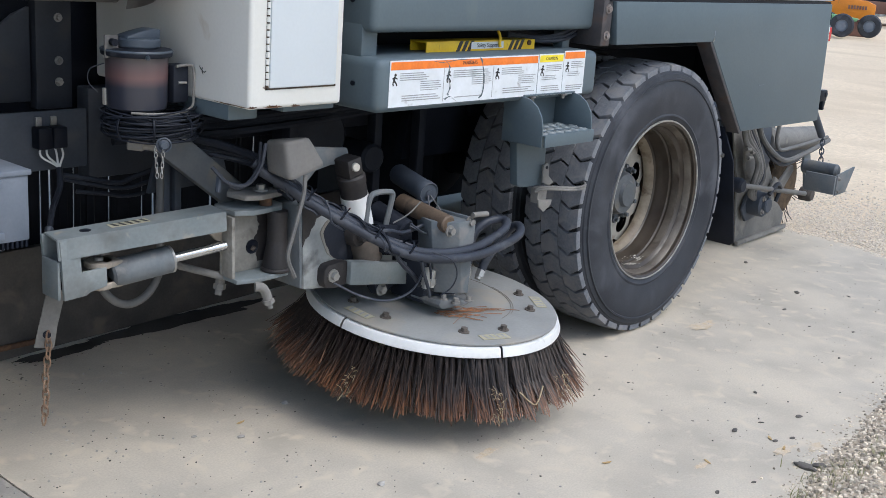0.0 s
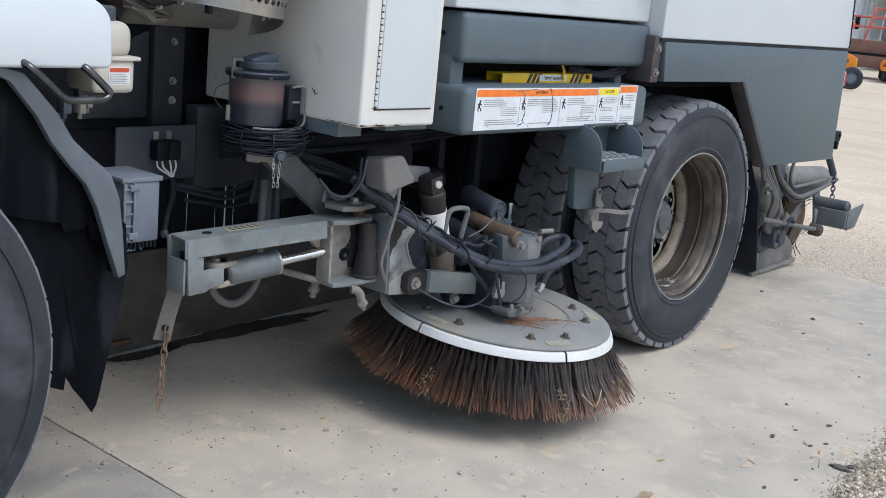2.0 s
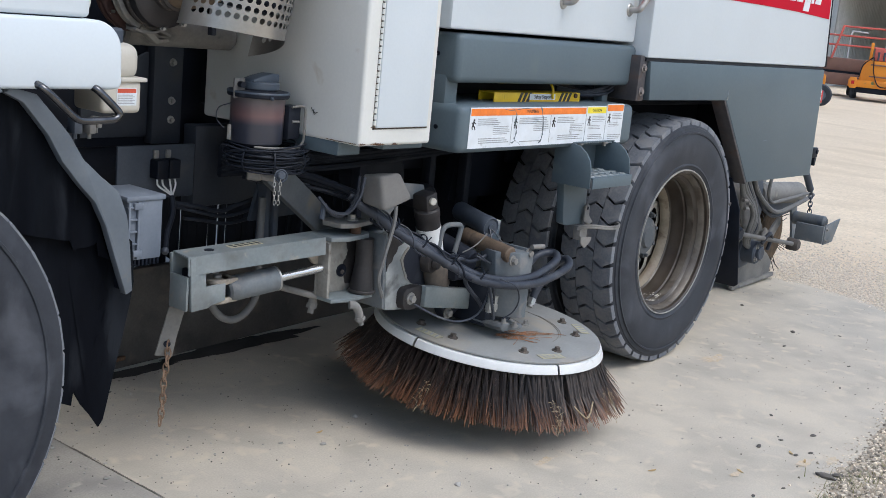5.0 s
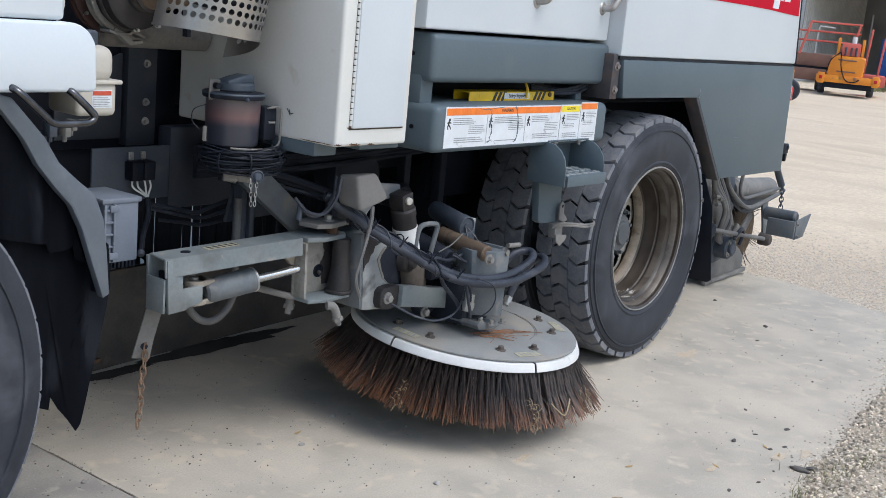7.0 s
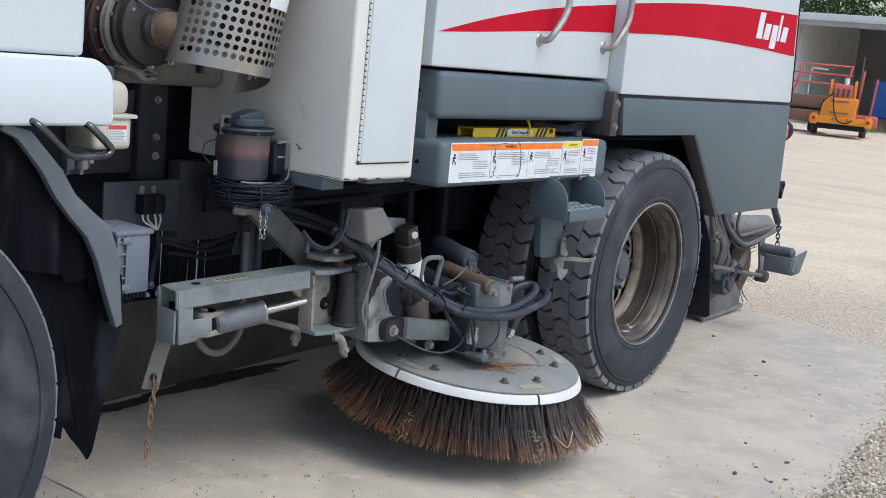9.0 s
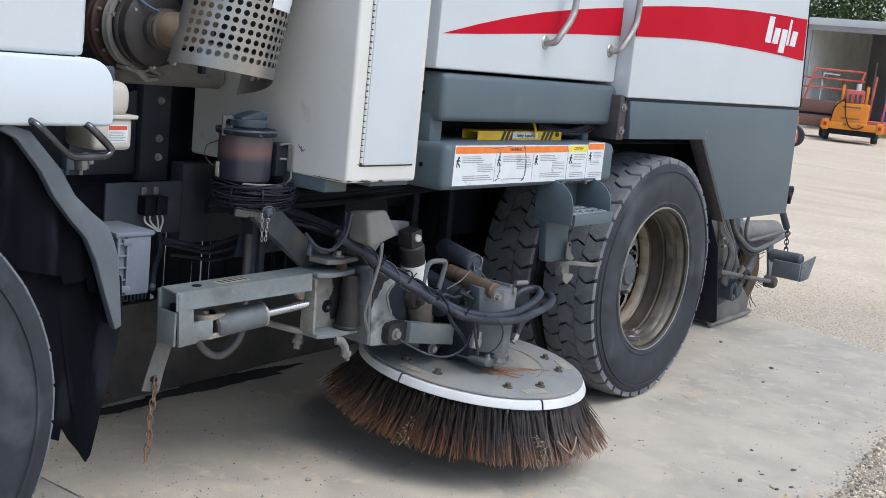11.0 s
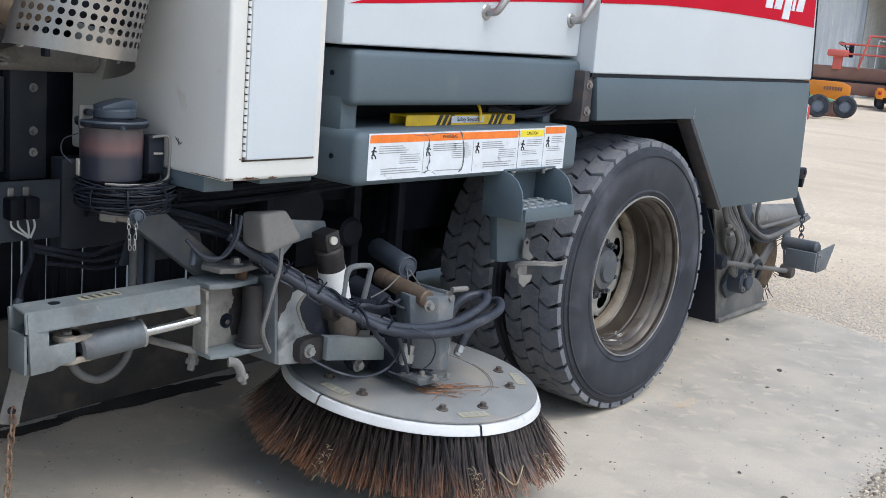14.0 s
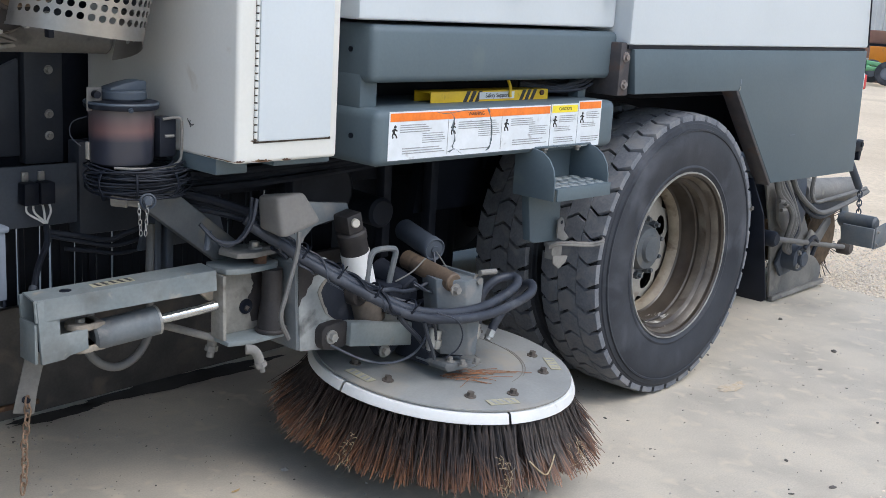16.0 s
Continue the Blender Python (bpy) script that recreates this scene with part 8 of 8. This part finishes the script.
def red_loader():
    c = thing("red_loader", (28.6, 9.2, 0), "faded red skid machine with a tubular guard rail", "loader")
    m = yard(28.6, 9.2)
    for z in (1.45, 1.72, 1.98):
        bm = B()
        rod(bm, (-1.35 if z < 1.9 else -0.55, 0, z), (0.85, 0, z), 0.028, seg=8)
        put("rail", bm, "machine_red", c, m)
    for x, lean in ((-0.75, 0.22), (0.62, 0.2)):
        bm = B()
        obox(bm, (x, 0, 1.05), (x + lean, 0, 2.0), 0.12, 0.06, 0.01)
        put("upright", bm, "machine_red", c, m)
    bm = B()
    tube(bm, [(-0.32, 0.02, 1.1), (-0.30, 0.02, 1.8), (-0.2, 0.02, 1.86), (0.15, 0.02, 1.84)], 0.022, 6, 5)
    put("hand_rail", bm, "sheet_white", c, m)
    for x in (1.08, 1.46):
        bm = B()
        obox(bm, (x, 0.2, 0.5), (x + 0.08, 0.2, 1.9 - 0.2 * (x > 1.3)), 0.08, 0.06, 0.012)
        put("boom", bm, "machine_red", c, m)
    bm = B()
    box(bm, (0.95, 0.1, 0.3), (1.70, 1.2, 0.62), 0.04)
    put("counterweight", bm, "machine_red", c, m)
    bm = B()
    box(bm, (-1.62, -0.1, 1.35), (-1.05, 0.4, 1.55), 0.05, None, 3)
    put("seat", bm, "machine_red", c, m, "orange-red seat")
    bm = B()
    box(bm, (-1.45, 0.0, 1.0), (-1.2, 0.3, 1.36), 0.02)
    put("seat_post", bm, "machine_red", c, m)
    bm = B()
    lathe(bm, (-1.2, 0.25, 1.70), (0.3, -0.3, 1), [(0.15, 0), (0.165, 0.015), (0.18, 0), (0.165, -0.015), (0.15, 0)], 20)
    rod(bm, (-1.2, 0.25, 1.70), (-1.1, 0.3, 1.5), 0.02, seg=8)
    put("steering_wheel", bm, "black", c, m)
    bm = B()
    box(bm, (-1.08, 0.3, 1.35), (-0.95, 0.6, 1.75), 0.04)
    put("backrest", bm, "black", c, m)
    for z, h, d in ((0.72, 0.36, 0.0), (0.32, 0.34, -0.06)):
        bm = B()
        box(bm, (-3.4, 0.05 + d, z), (0.5, 1.4, z + h), 0.02)
        put("flatbed_side", bm, "machine_brown", c, m, "brown rusted steel side")
    bm = B()
    box(bm, (-3.4, 0.0, 0.66), (0.5, 1.4, 0.72))
    put("flatbed_gap", bm, "black", c, m)
    for x in (-3.0, -2.2, -0.2):
        small_wheel(c, m, x, 0.5, 0.34, 0.22, "machine_brown")


red_loader()


def mower():
    c = thing("implement_carrier", (20.4, 7.95, 0), "green wheeled farm implement with black tyres", "implement")
    m = yard(20.4, 7.95)
    bm = B()
    prism(bm, [(-1.3, 0.50), (0.5, 0.36), (0.55, 0.43), (-1.2, 0.62)], "y", 0.3, 0.42, 0.02)
    put("beam", bm, "machine_green", c, m, "green painted beam")
    bm = B()
    prism(bm, [(-1.3, 0.36), (0.3, 0.30), (0.3, 0.38), (-1.3, 0.46)], "y", -0.02, 0.1, 0.02)
    put("beam", bm, "machine_green", c, m)
    for x in (-0.9, -0.2, 0.35):
        bm = B()
        box(bm, (x, 0.0, 0.30), (x + 0.06, 0.4, 0.42), 0.01)
        put("cross_bar", bm, "machine_green", c, m)
    for x, y in ((-0.72, -0.25), (-0.12, 0.55), (0.26, -0.2), (0.78, 0.5)):
        small_wheel(c, m, x, y, 0.25, 0.16, "boxgrey", (0, 1, 0.0))
    bm = B()
    tube(bm, [(-1.15, -0.2, 0.0), (-1.1, -0.2, 0.62), (-0.9, -0.2, 0.70), (-0.85, -0.2, 0.35)], 0.025, 8, 5)
    put("stand", bm, "sheet", c, m)
    c = thing("grader_blade", BLADE, "orange-yellow grader blade with worn steel edge", "blade")
    m = yard(BLADE[0], BLADE[1])
    bm = B()
    prism(bm, [(-0.62, 0.38), (0.46, 0.38), (0.46, 0.72), (0.25, 0.80), (-0.62, 0.80)], "y", 0.0, 0.08, 0.02)
    put("blade_plate", bm, "machine_orange", c, m)
    for i in range(7):
        bm = B()
        box(bm, (-0.12 + 0.06 * i, -0.012, 0.60), (-0.08 + 0.06 * i, -0.002, 0.68))
        put("emblem_bar", bm, "machine_brown", c, m)
    bm = B()
    box(bm, (-0.6, 0.08, 0.0), (0.42, 0.4, 0.36), 0.03)
    put("skid", bm, "machine_brown", c, m)


BLADE = (21.7, 8.0, 0)
mower()


def container():
    c = thing("covered_stack", (34.6, 9.3, 0), "stack under a blue tarpaulin inside the shed", "tarpaulin")
    m = yard(34.6, 9.3)
    bm = B()
    box(bm, (-0.1, 2.2, 0.45), (3.2, 3.8, 1.75), 0.06, None, 3)
    for v in bm.verts:
        v.co.z += 0.04 * noise.noise((v.co.x * 2, v.co.y * 2, 0))
    put("tarp", bm, "tarp", c, m, "blue tarpaulin")
    bm = B()
    box(bm, (0.0, 2.3, 0.0), (3.1, 3.7, 0.5))
    put("pallet", bm, "machine_brown", c, m)


container()


def foliage(name, spots, seed, label):
    """Trees behind the shed: tapered trunk, limbs and a crown of many small leaves."""
    rnd = random.Random(seed)
    for x, y, h in spots:
        t = thing(name, (x, y, 0), label, "tree", "trees behind the shed")
        bm = B()
        lathe(bm, (x, y, -0.05), (0.03, 0.02, 1), [(0.22, 0), (0.16, h * 0.3), (0.10, h * 0.6), (0.03, h * 0.9)], 10)
        for i in range(7):
            a = rnd.uniform(0, 6.28)
            z = h * rnd.uniform(0.35, 0.7)
            rod(bm, (x, y, z), (x + 1.4 * math.cos(a), y + 1.4 * math.sin(a), z + rnd.uniform(0.5, 1.4)), 0.06, 0.015, seg=6)
        part("trunk", bm, "bark", t)
        verts, faces = [], []
        for i in range(84):
            a, q = rnd.uniform(0, 6.28), rnd.random() ** 0.5
            cz = h * rnd.uniform(0.38, 1.0)
            spread = 2.3 * math.sin(min(1, (1.05 - cz / h) * 1.9) * 1.57) + 0.3
            c = Vector((x + spread * q * math.cos(a), y + spread * q * math.sin(a), cz))
            for j in range(70):
                p = c + Vector((rnd.gauss(0, 0.36), rnd.gauss(0, 0.36), rnd.gauss(0, 0.26)))
                u = Vector((rnd.gauss(0, 1), rnd.gauss(0, 1), rnd.gauss(0, 0.6))).normalized() * rnd.uniform(0.06, 0.13)
                w = u.cross(Vector((rnd.gauss(0, 1), rnd.gauss(0, 1), rnd.gauss(0, 1)))).normalized() * u.length * 0.6
                k = len(verts)
                verts += [p - u, p + w, p + u, p - w]
                faces.append((k, k + 1, k + 2, k + 3))
        me = bpy.data.meshes.new("crown")
        me.from_pydata([tuple(v) for v in verts], [], faces)
        me.materials.append(M["leaf"])
        tagged(hold(new("crown", me), t), kind="stuff")


foliage("tree", [(53, 4 + 3.3 * i, 7.5 + 1.5 * ((i * 7) % 4) / 3) for i in range(8)], 6, "broad green tree in full leaf behind the shed")

# ---- small things on the ground ----
def near_edge(x):
    """Where the concrete runs out under the gravel, on the side of the street."""
    return -1.01 + 0.105 * (x + 0.76) + 0.12 * max(0.0, x - 0.63) + 0.035 * noise.noise((x * 2.6, 3.0, 0)) + 0.02 * noise.noise((x * 9, 5.0, 0))


def bed_height(x, y):
    """Thin and ragged at its outline, a few millimetres deep inside."""
    d = near_edge(x) - y
    wide = 0.85 + 0.35 * noise.noise((x * 0.9, 7.0, 0)) + 0.12 * noise.noise((x * 4, 2.0, 0))
    left = (x + 2.3 + 0.5 * noise.noise((y * 1.6, 4.0, 0))) * 0.05
    right = (5.6 - x + 0.6 * noise.noise((y * 1.3, 9.0, 0))) * 0.05
    rise = min(d * 0.16, -0.012 + (wide - d) * 0.06, -0.012 + left, -0.012 + right)
    return max(-0.03, min(0.006, rise)) + 0.006 * noise.noise((x * 12, y * 12, 0)) + 0.004 * noise.noise((x * 40, y * 40, 2.0))


def gravel_bed():
    """Uneven grit spilling over the slab's edge."""
    nx, ny = 520, 90
    verts, faces = [], []
    for j in range(ny + 1):
        for i in range(nx + 1):
            x = -3.0 + 9.2 * i / nx
            y = near_edge(x) + 0.09 - 1.6 * (j / ny) ** 1.6
            verts.append((x, y, bed_height(x, y)))
    for j in range(ny):
        for i in range(nx):
            k = j * (nx + 1) + i
            faces.append((k, k + nx + 1, k + nx + 2, k + 1))
    me = bpy.data.meshes.new("gravel_bed")
    me.from_pydata(verts, [], faces)
    me.materials.append(M["gravelbed"])
    tagged(new("gravel_bed", me), "grey-brown grit spilling over the edge of the concrete", "gravel", kind="stuff")


M["gravelbed"] = surface("grit_bed", (0.44, 0.375, 0.285), (0.29, 0.24, 0.18), 14.0, 0.95, bump=0.8, fine=90.0, speck=0.14, depth=0.01, dust=(0.52, 0.47, 0.39), dust_amount=0.2, dust_scale=30.0)
gravel_bed()


def stones():
    """Loose gravel along the slab's edges, and grit and crumbs scattered over the concrete."""
    rnd = random.Random(12)

    def stone(verts, faces, x, y, z, s, flat_by=1.0):
        k = len(verts)
        a = rnd.uniform(0, 6.28)
        f = rnd.uniform(0.45, 0.8) * flat_by
        pts = []
        for i in range(5):
            t = a + i * 1.2566 + rnd.uniform(-0.3, 0.3)
            q = s * rnd.uniform(0.7, 1.1)
            pts.append((x + q * math.cos(t), y + q * math.sin(t) * 0.8, z))
        verts += pts
        verts += [((px - x) * 0.72 + x + rnd.uniform(-0.2, 0.2) * s, (py - y) * 0.72 + y, z + s * f) for px, py, _ in pts]
        for i in range(5):
            j = (i + 1) % 5
            faces.append((k + i, k + j, k + 5 + j, k + 5 + i))
        faces.append(tuple(k + 5 + i for i in range(5)))

    def build(name, verts, faces, material, label, category):
        me = bpy.data.meshes.new(name)
        me.from_pydata(verts, [], faces)
        me.materials.append(M[material])
        return tagged(new(name, me), label, category, kind="stuff")
    v, f = [], []
    for i in range(26000):
        x = rnd.uniform(-1.3, 3.4) if i % 9 else rnd.uniform(-3.5, 5.5)
        d = abs(rnd.gauss(0, 0.40)) - abs(rnd.gauss(0.0, 0.045))
        y = near_edge(x) - d
        stone(v, f, x, y, max(0.0 if d < 0.03 else -0.013, bed_height(x, y)) - 0.001, rnd.choice((0.003, 0.004, 0.005, 0.006, 0.008, 0.011)) * (0.6 if d < 0 else 1.0))
    build("gravel", v, f, "gravelbit", "loose grey gravel beside the concrete", "gravel")
    v, f = [], []
    for i in range(30000):
        y = rnd.triangular(-2.4, 2.6, -0.2)
        x = slab_edge(y) + abs(rnd.gauss(0, 0.75)) + rnd.gauss(0, 0.035)
        stone(v, f, x, y, -0.014 + rnd.uniform(0, 0.008) if x > slab_edge(y) else 0.0, rnd.choice((0.004, 0.005, 0.006, 0.008, 0.011)), 0.65)
    build("gravel", v, f, "gravelpale", "loose pale gravel past the end of the slab", "gravel")
    v, f = [], []
    for i in range(900):
        x, y = (rnd.uniform(-3.6, 2.0), rnd.uniform(-0.9, 1.6)) if i % 2 else (rnd.uniform(-3.2, -1.6), rnd.uniform(-0.7, 1.2))
        s = rnd.choice((0.0014, 0.0018, 0.0025, 0.0035)) * rnd.uniform(0.8, 1.2)
        stone(v, f, x, y, 0.0, s)
    build("grit", v, f, "gritdark", "dark grit and crumbs scattered on the concrete", "grit")
    v, f = [], []
    for i in range(800):
        x, y = (rnd.uniform(-3.4, 1.8), rnd.uniform(-0.9, 1.6)) if i % 2 else (rnd.uniform(-3.2, -1.4), rnd.uniform(-0.7, 1.2))
        stone(v, f, x, y, 0.0, rnd.choice((0.0018, 0.003, 0.0045)))
    build("grit", v, f, "stone", "pale grit scattered on the concrete", "grit")


M["gravelbit"] = surface("mixed_gravel", (0.58, 0.51, 0.41), (0.42, 0.365, 0.29), 90.0, 0.95, bump=0.2, speck=0.1, island=0.62)
M["gravelpale"] = surface("pale_gravel", (0.68, 0.60, 0.49), (0.58, 0.51, 0.42), 55.0, 0.95, bump=0.2, speck=0.08, island=0.14)
M["gritdark"] = surface("dark_grit", (0.07, 0.065, 0.06), (0.14, 0.125, 0.11), 40.0, 0.9, bump=0.2, speck=0.1)
stones()


def clods():
    """Larger clods and dead leaves, one by one."""
    rnd = random.Random(14)
    spots = [(-0.589, -0.698, 0.011), (-0.323, -0.784, 0.010), (-0.562, -0.817, 0.008), (-0.50, -0.844, 0.008), (-0.245, -0.595, 0.008), (1.013, -0.171, 0.013), (0.729, -0.245, 0.008)]
    spots += [(-0.665, -0.958, 0.024), (-0.625, -0.985, 0.018), (-0.870, -0.902, 0.006), (1.284, 0.214, 0.012), (0.514, 0.136, 0.007), (1.158, -0.345, 0.007), (-1.005, -0.861, 0.007)]
    spots += [(rnd.uniform(-0.9, 1.5), rnd.uniform(-0.8, 0.0), rnd.choice((0.003, 0.0035, 0.004, 0.006))) for i in range(20)]
    for x, y, s in spots:
        a = rnd.uniform(0, 6.28)
        ca, sa = math.cos(a), math.sin(a)
        bm = B()
        bmesh.ops.create_icosphere(bm, subdivisions=2, radius=s)
        for v in bm.verts:
            v.co *= 1 + 0.5 * noise.noise(v.co * 90 + Vector((x * 9, y * 9, 0)))
            p, q = v.co.x * 1.5, v.co.y * 0.75
            v.co = Vector((x + p * ca - q * sa, y + p * sa + q * ca, max(0.0, v.co.z * 0.4 + s * 0.15)))
        single("clod", bm, "gritdark", "small dark dry clod of dirt on concrete", "clod", "clods on the concrete")
    for i in range(34):
        x, y, s = rnd.uniform(-2.7, -1.5), rnd.uniform(-0.3, 0.75), rnd.choice((0.003, 0.004, 0.005, 0.008, 0.011))
        bm = B()
        bmesh.ops.create_icosphere(bm, subdivisions=1, radius=s)
        for v in bm.verts:
            v.co *= 1 + 0.6 * noise.noise(v.co * 80 + Vector((x * 9, y * 9, 0)))
            v.co = Vector((x + v.co.x * 1.2, y + v.co.y, max(0.0, v.co.z * 0.5 + s * 0.2)))
        single("pebble", bm, "stone", "pale grey chip of stone on concrete", "pebble", "chips of stone on the concrete", angle=20)
    bm = B()
    pts = [(-1.42, -0.665), (-1.40, -0.68), (-1.365, -0.683), (-1.335, -0.675), (-1.33, -0.665), (-1.36, -0.652), (-1.40, -0.652)]
    prism(bm, pts, "z", 0.001, 0.006)
    for v in bm.verts:
        v.co.z += 0.008 * abs(math.sin((v.co.x + 1.4) * 40))
    single("dead_leaf", bm, "straw", "curled brown dead leaf lying on concrete", "leaf")
    for x, y, a in ((-0.595, -0.861, 0.3), (-0.858, -0.752, 1.1), (-1.091, -0.562, -0.4), (-0.56, -0.80, 0.8), (-1.701, 0.295, 0.1)):
        bm = B()
        ca, sa = math.cos(a), math.sin(a)
        prism(bm, [(x + p * ca - q * sa, y + p * sa + q * ca) for p, q in ((-0.016, 0), (-0.006, -0.004), (0.008, -0.0035), (0.017, 0.001), (0.006, 0.004), (-0.007, 0.0035))], "z", 0.001, 0.0025)
        for v in bm.verts:
            v.co.z += 0.003 * abs(math.sin((v.co.x - x) * 90))
        single("dead_leaf", bm, "strawpale", "small dry yellow-brown leaf lying on concrete", "leaf")


M["strawpale"] = surface("dry_yellow_leaf", (0.50, 0.36, 0.17), (0.40, 0.27, 0.12), 60.0, 0.9, bump=0.0)
clods()


def weeds():
    """Low grass tufts in the gravel by the slab."""
    rnd = random.Random(15)
    for cx, cy in ((-0.70, -1.02), (-0.60, -1.06), (-0.86, -1.05), (-0.42, -1.09), (-0.15, -1.12), (0.25, -1.10)):
        bm = B()
        for i in range(90):
            x, y = cx + rnd.gauss(0, 0.045), cy + rnd.gauss(0, 0.03)
            a, h = rnd.uniform(0, 6.28), rnd.uniform(0.012, 0.045)
            w = 0.0016
            d = Vector((math.cos(a), math.sin(a), 0))
            s = Vector((-d.y, d.x, 0)) * w
            b = Vector((x, y, -0.013))
            t = b + d * h * 0.7 + Vector((0, 0, h))
            mid = b + d * h * 0.25 + Vector((0, 0, h * 0.65))
            v = [bm.verts.new(q) for q in (b - s, b + s, mid + s * 0.8, mid - s * 0.8, t)]
            bm.faces.new((v[0], v[1], v[2], v[3]))
            bm.faces.new((v[3], v[2], v[4]))
        single("grass_tuft", bm, "grass", "low green and dry grass tuft in gravel", "grass", "", "stuff", angle=180)


weeds()


def shed_grass():
    """Rough grass along the front of the shed."""
    rnd = random.Random(41)
    bm = B()
    for i in range(1500):
        d = rnd.uniform(0, 1)
        x, y = 34.2 + 4.5 * d + rnd.gauss(0, 0.5), 9.4 + 1.6 * d + rnd.gauss(0, 0.35)
        a, h, w = rnd.uniform(0, 6.28), rnd.uniform(0.08, 0.34), 0.012
        b, t = Vector((x, y, -0.02)), Vector((x + 0.4 * h * math.cos(a), y + 0.4 * h * math.sin(a), h))
        q = Vector((-math.sin(a), math.cos(a), 0)) * w
        bm.faces.new([bm.verts.new(v) for v in (b - q, b + q, t)])
    single("grass_strip", bm, "grass", "rough green grass strip in front of the shed", "grass", "", "stuff", angle=180)


shed_grass()


def wet_shade_patch():
    """Water dripped under the truck, its dark colour also standing for the deflector's shadow."""
    rnd = random.Random(16)
    for cx, cy, rx, ry, sd in ((-1.30, 1.125, 0.36, 0.055, 1), (-1.80, 1.09, 0.16, 0.035, 8)):
        bm = B()
        ring = []
        for i in range(90):
            a = 2 * math.pi * i / 90
            q = 1 + 0.35 * noise.noise((math.cos(a) * 1.6 + sd * 7, math.sin(a) * 1.6, 2.0)) + 0.2 * noise.noise((math.cos(a) * 6 + sd, math.sin(a) * 6, 5.0))
            ring.append(bm.verts.new((cx + rx * q * math.cos(a), cy + ry * q * math.sin(a), 0.0035)))
        bm.faces.new(ring)
        single("puddle", bm, "wet", "thin puddle of dripped water on concrete, darkened for shade", "puddle", "puddles under the truck")


wet_shade_patch()


def rust_stains():
    """Thin yellow-brown stains soaked into the slab near its edge."""
    for cx, cy, rx, ry, sd in ((-0.607, -0.866, 0.050, 0.016, 3), (-0.50, -0.918, 0.040, 0.016, 5), (-0.89, -0.752, 0.030, 0.010, 9), (0.24, -0.13, 0.075, 0.030, 12), (-1.30, -0.30, 0.045, 0.014, 15)):
        bm = B()
        ring = []
        for i in range(70):
            a = 2 * math.pi * i / 70
            q = 1 + 0.55 * noise.noise((math.cos(a) * 1.8 + sd * 7, math.sin(a) * 1.8, 2.0)) + 0.45 * noise.noise((math.cos(a) * 7 + sd, math.sin(a) * 7, 5.0))
            ring.append(bm.verts.new((cx + rx * q * math.cos(a), cy + ry * q * math.sin(a), 0.002)))
        bm.faces.new(ring)
        part("rust_stain", bm, "stainyellow", pavement, "faint yellow-brown rust stain")


M["jointgrit"] = surface("crumbled_joint", (0.13, 0.115, 0.10), (0.22, 0.20, 0.17), 60.0, 0.95, bump=0.3, speck=0.15)
M["stainyellow"] = surface("rust_soaked_concrete", (0.53, 0.43, 0.30), (0.54, 0.475, 0.385), 34.0, 0.9, bump=0.15, fine=190.0, speck=0.10)
rust_stains()


def slab_joint():
    """Crumbled joint line with dark fill and chips."""
    rnd = random.Random(18)
    bm = B()
    left, right = [], []
    y = -1.1
    while y < 2.0:
        w = max(0.0003, 0.0010 + 0.0050 * noise.noise((y * 9, 4, 0)) + 0.0022 * noise.noise((y * 40, 2, 0)))
        o = 0.006 * noise.noise((y * 5, 9, 0))
        left.append(bm.verts.new((JOINT_X + o - w, y, 0.0022)))
        right.append(bm.verts.new((JOINT_X + o + w, y, 0.0022)))
        y += 0.012
    for i in range(len(left) - 1):
        bm.faces.new((left[i], right[i], right[i + 1], left[i + 1]))
    for i in range(70):
        y = rnd.uniform(-0.9, 0.9)
        x = JOINT_X + 0.006 * noise.noise((y * 5, 9, 0)) + rnd.gauss(0, 0.004)
        r = rnd.choice((0.0015, 0.002, 0.003))
        ring = [bm.verts.new((x + r * math.cos(a * 1.2566 + i), y + r * math.sin(a * 1.2566 + i), 0.0024)) for a in range(5)]
        top = bm.verts.new((x, y, 0.0024 + r * 0.7))
        for a in range(5):
            bm.faces.new((ring[a], ring[(a + 1) % 5], top))
    part("joint_fill", bm, "jointgrit", pavement, "dark crumbled joint")


slab_joint()
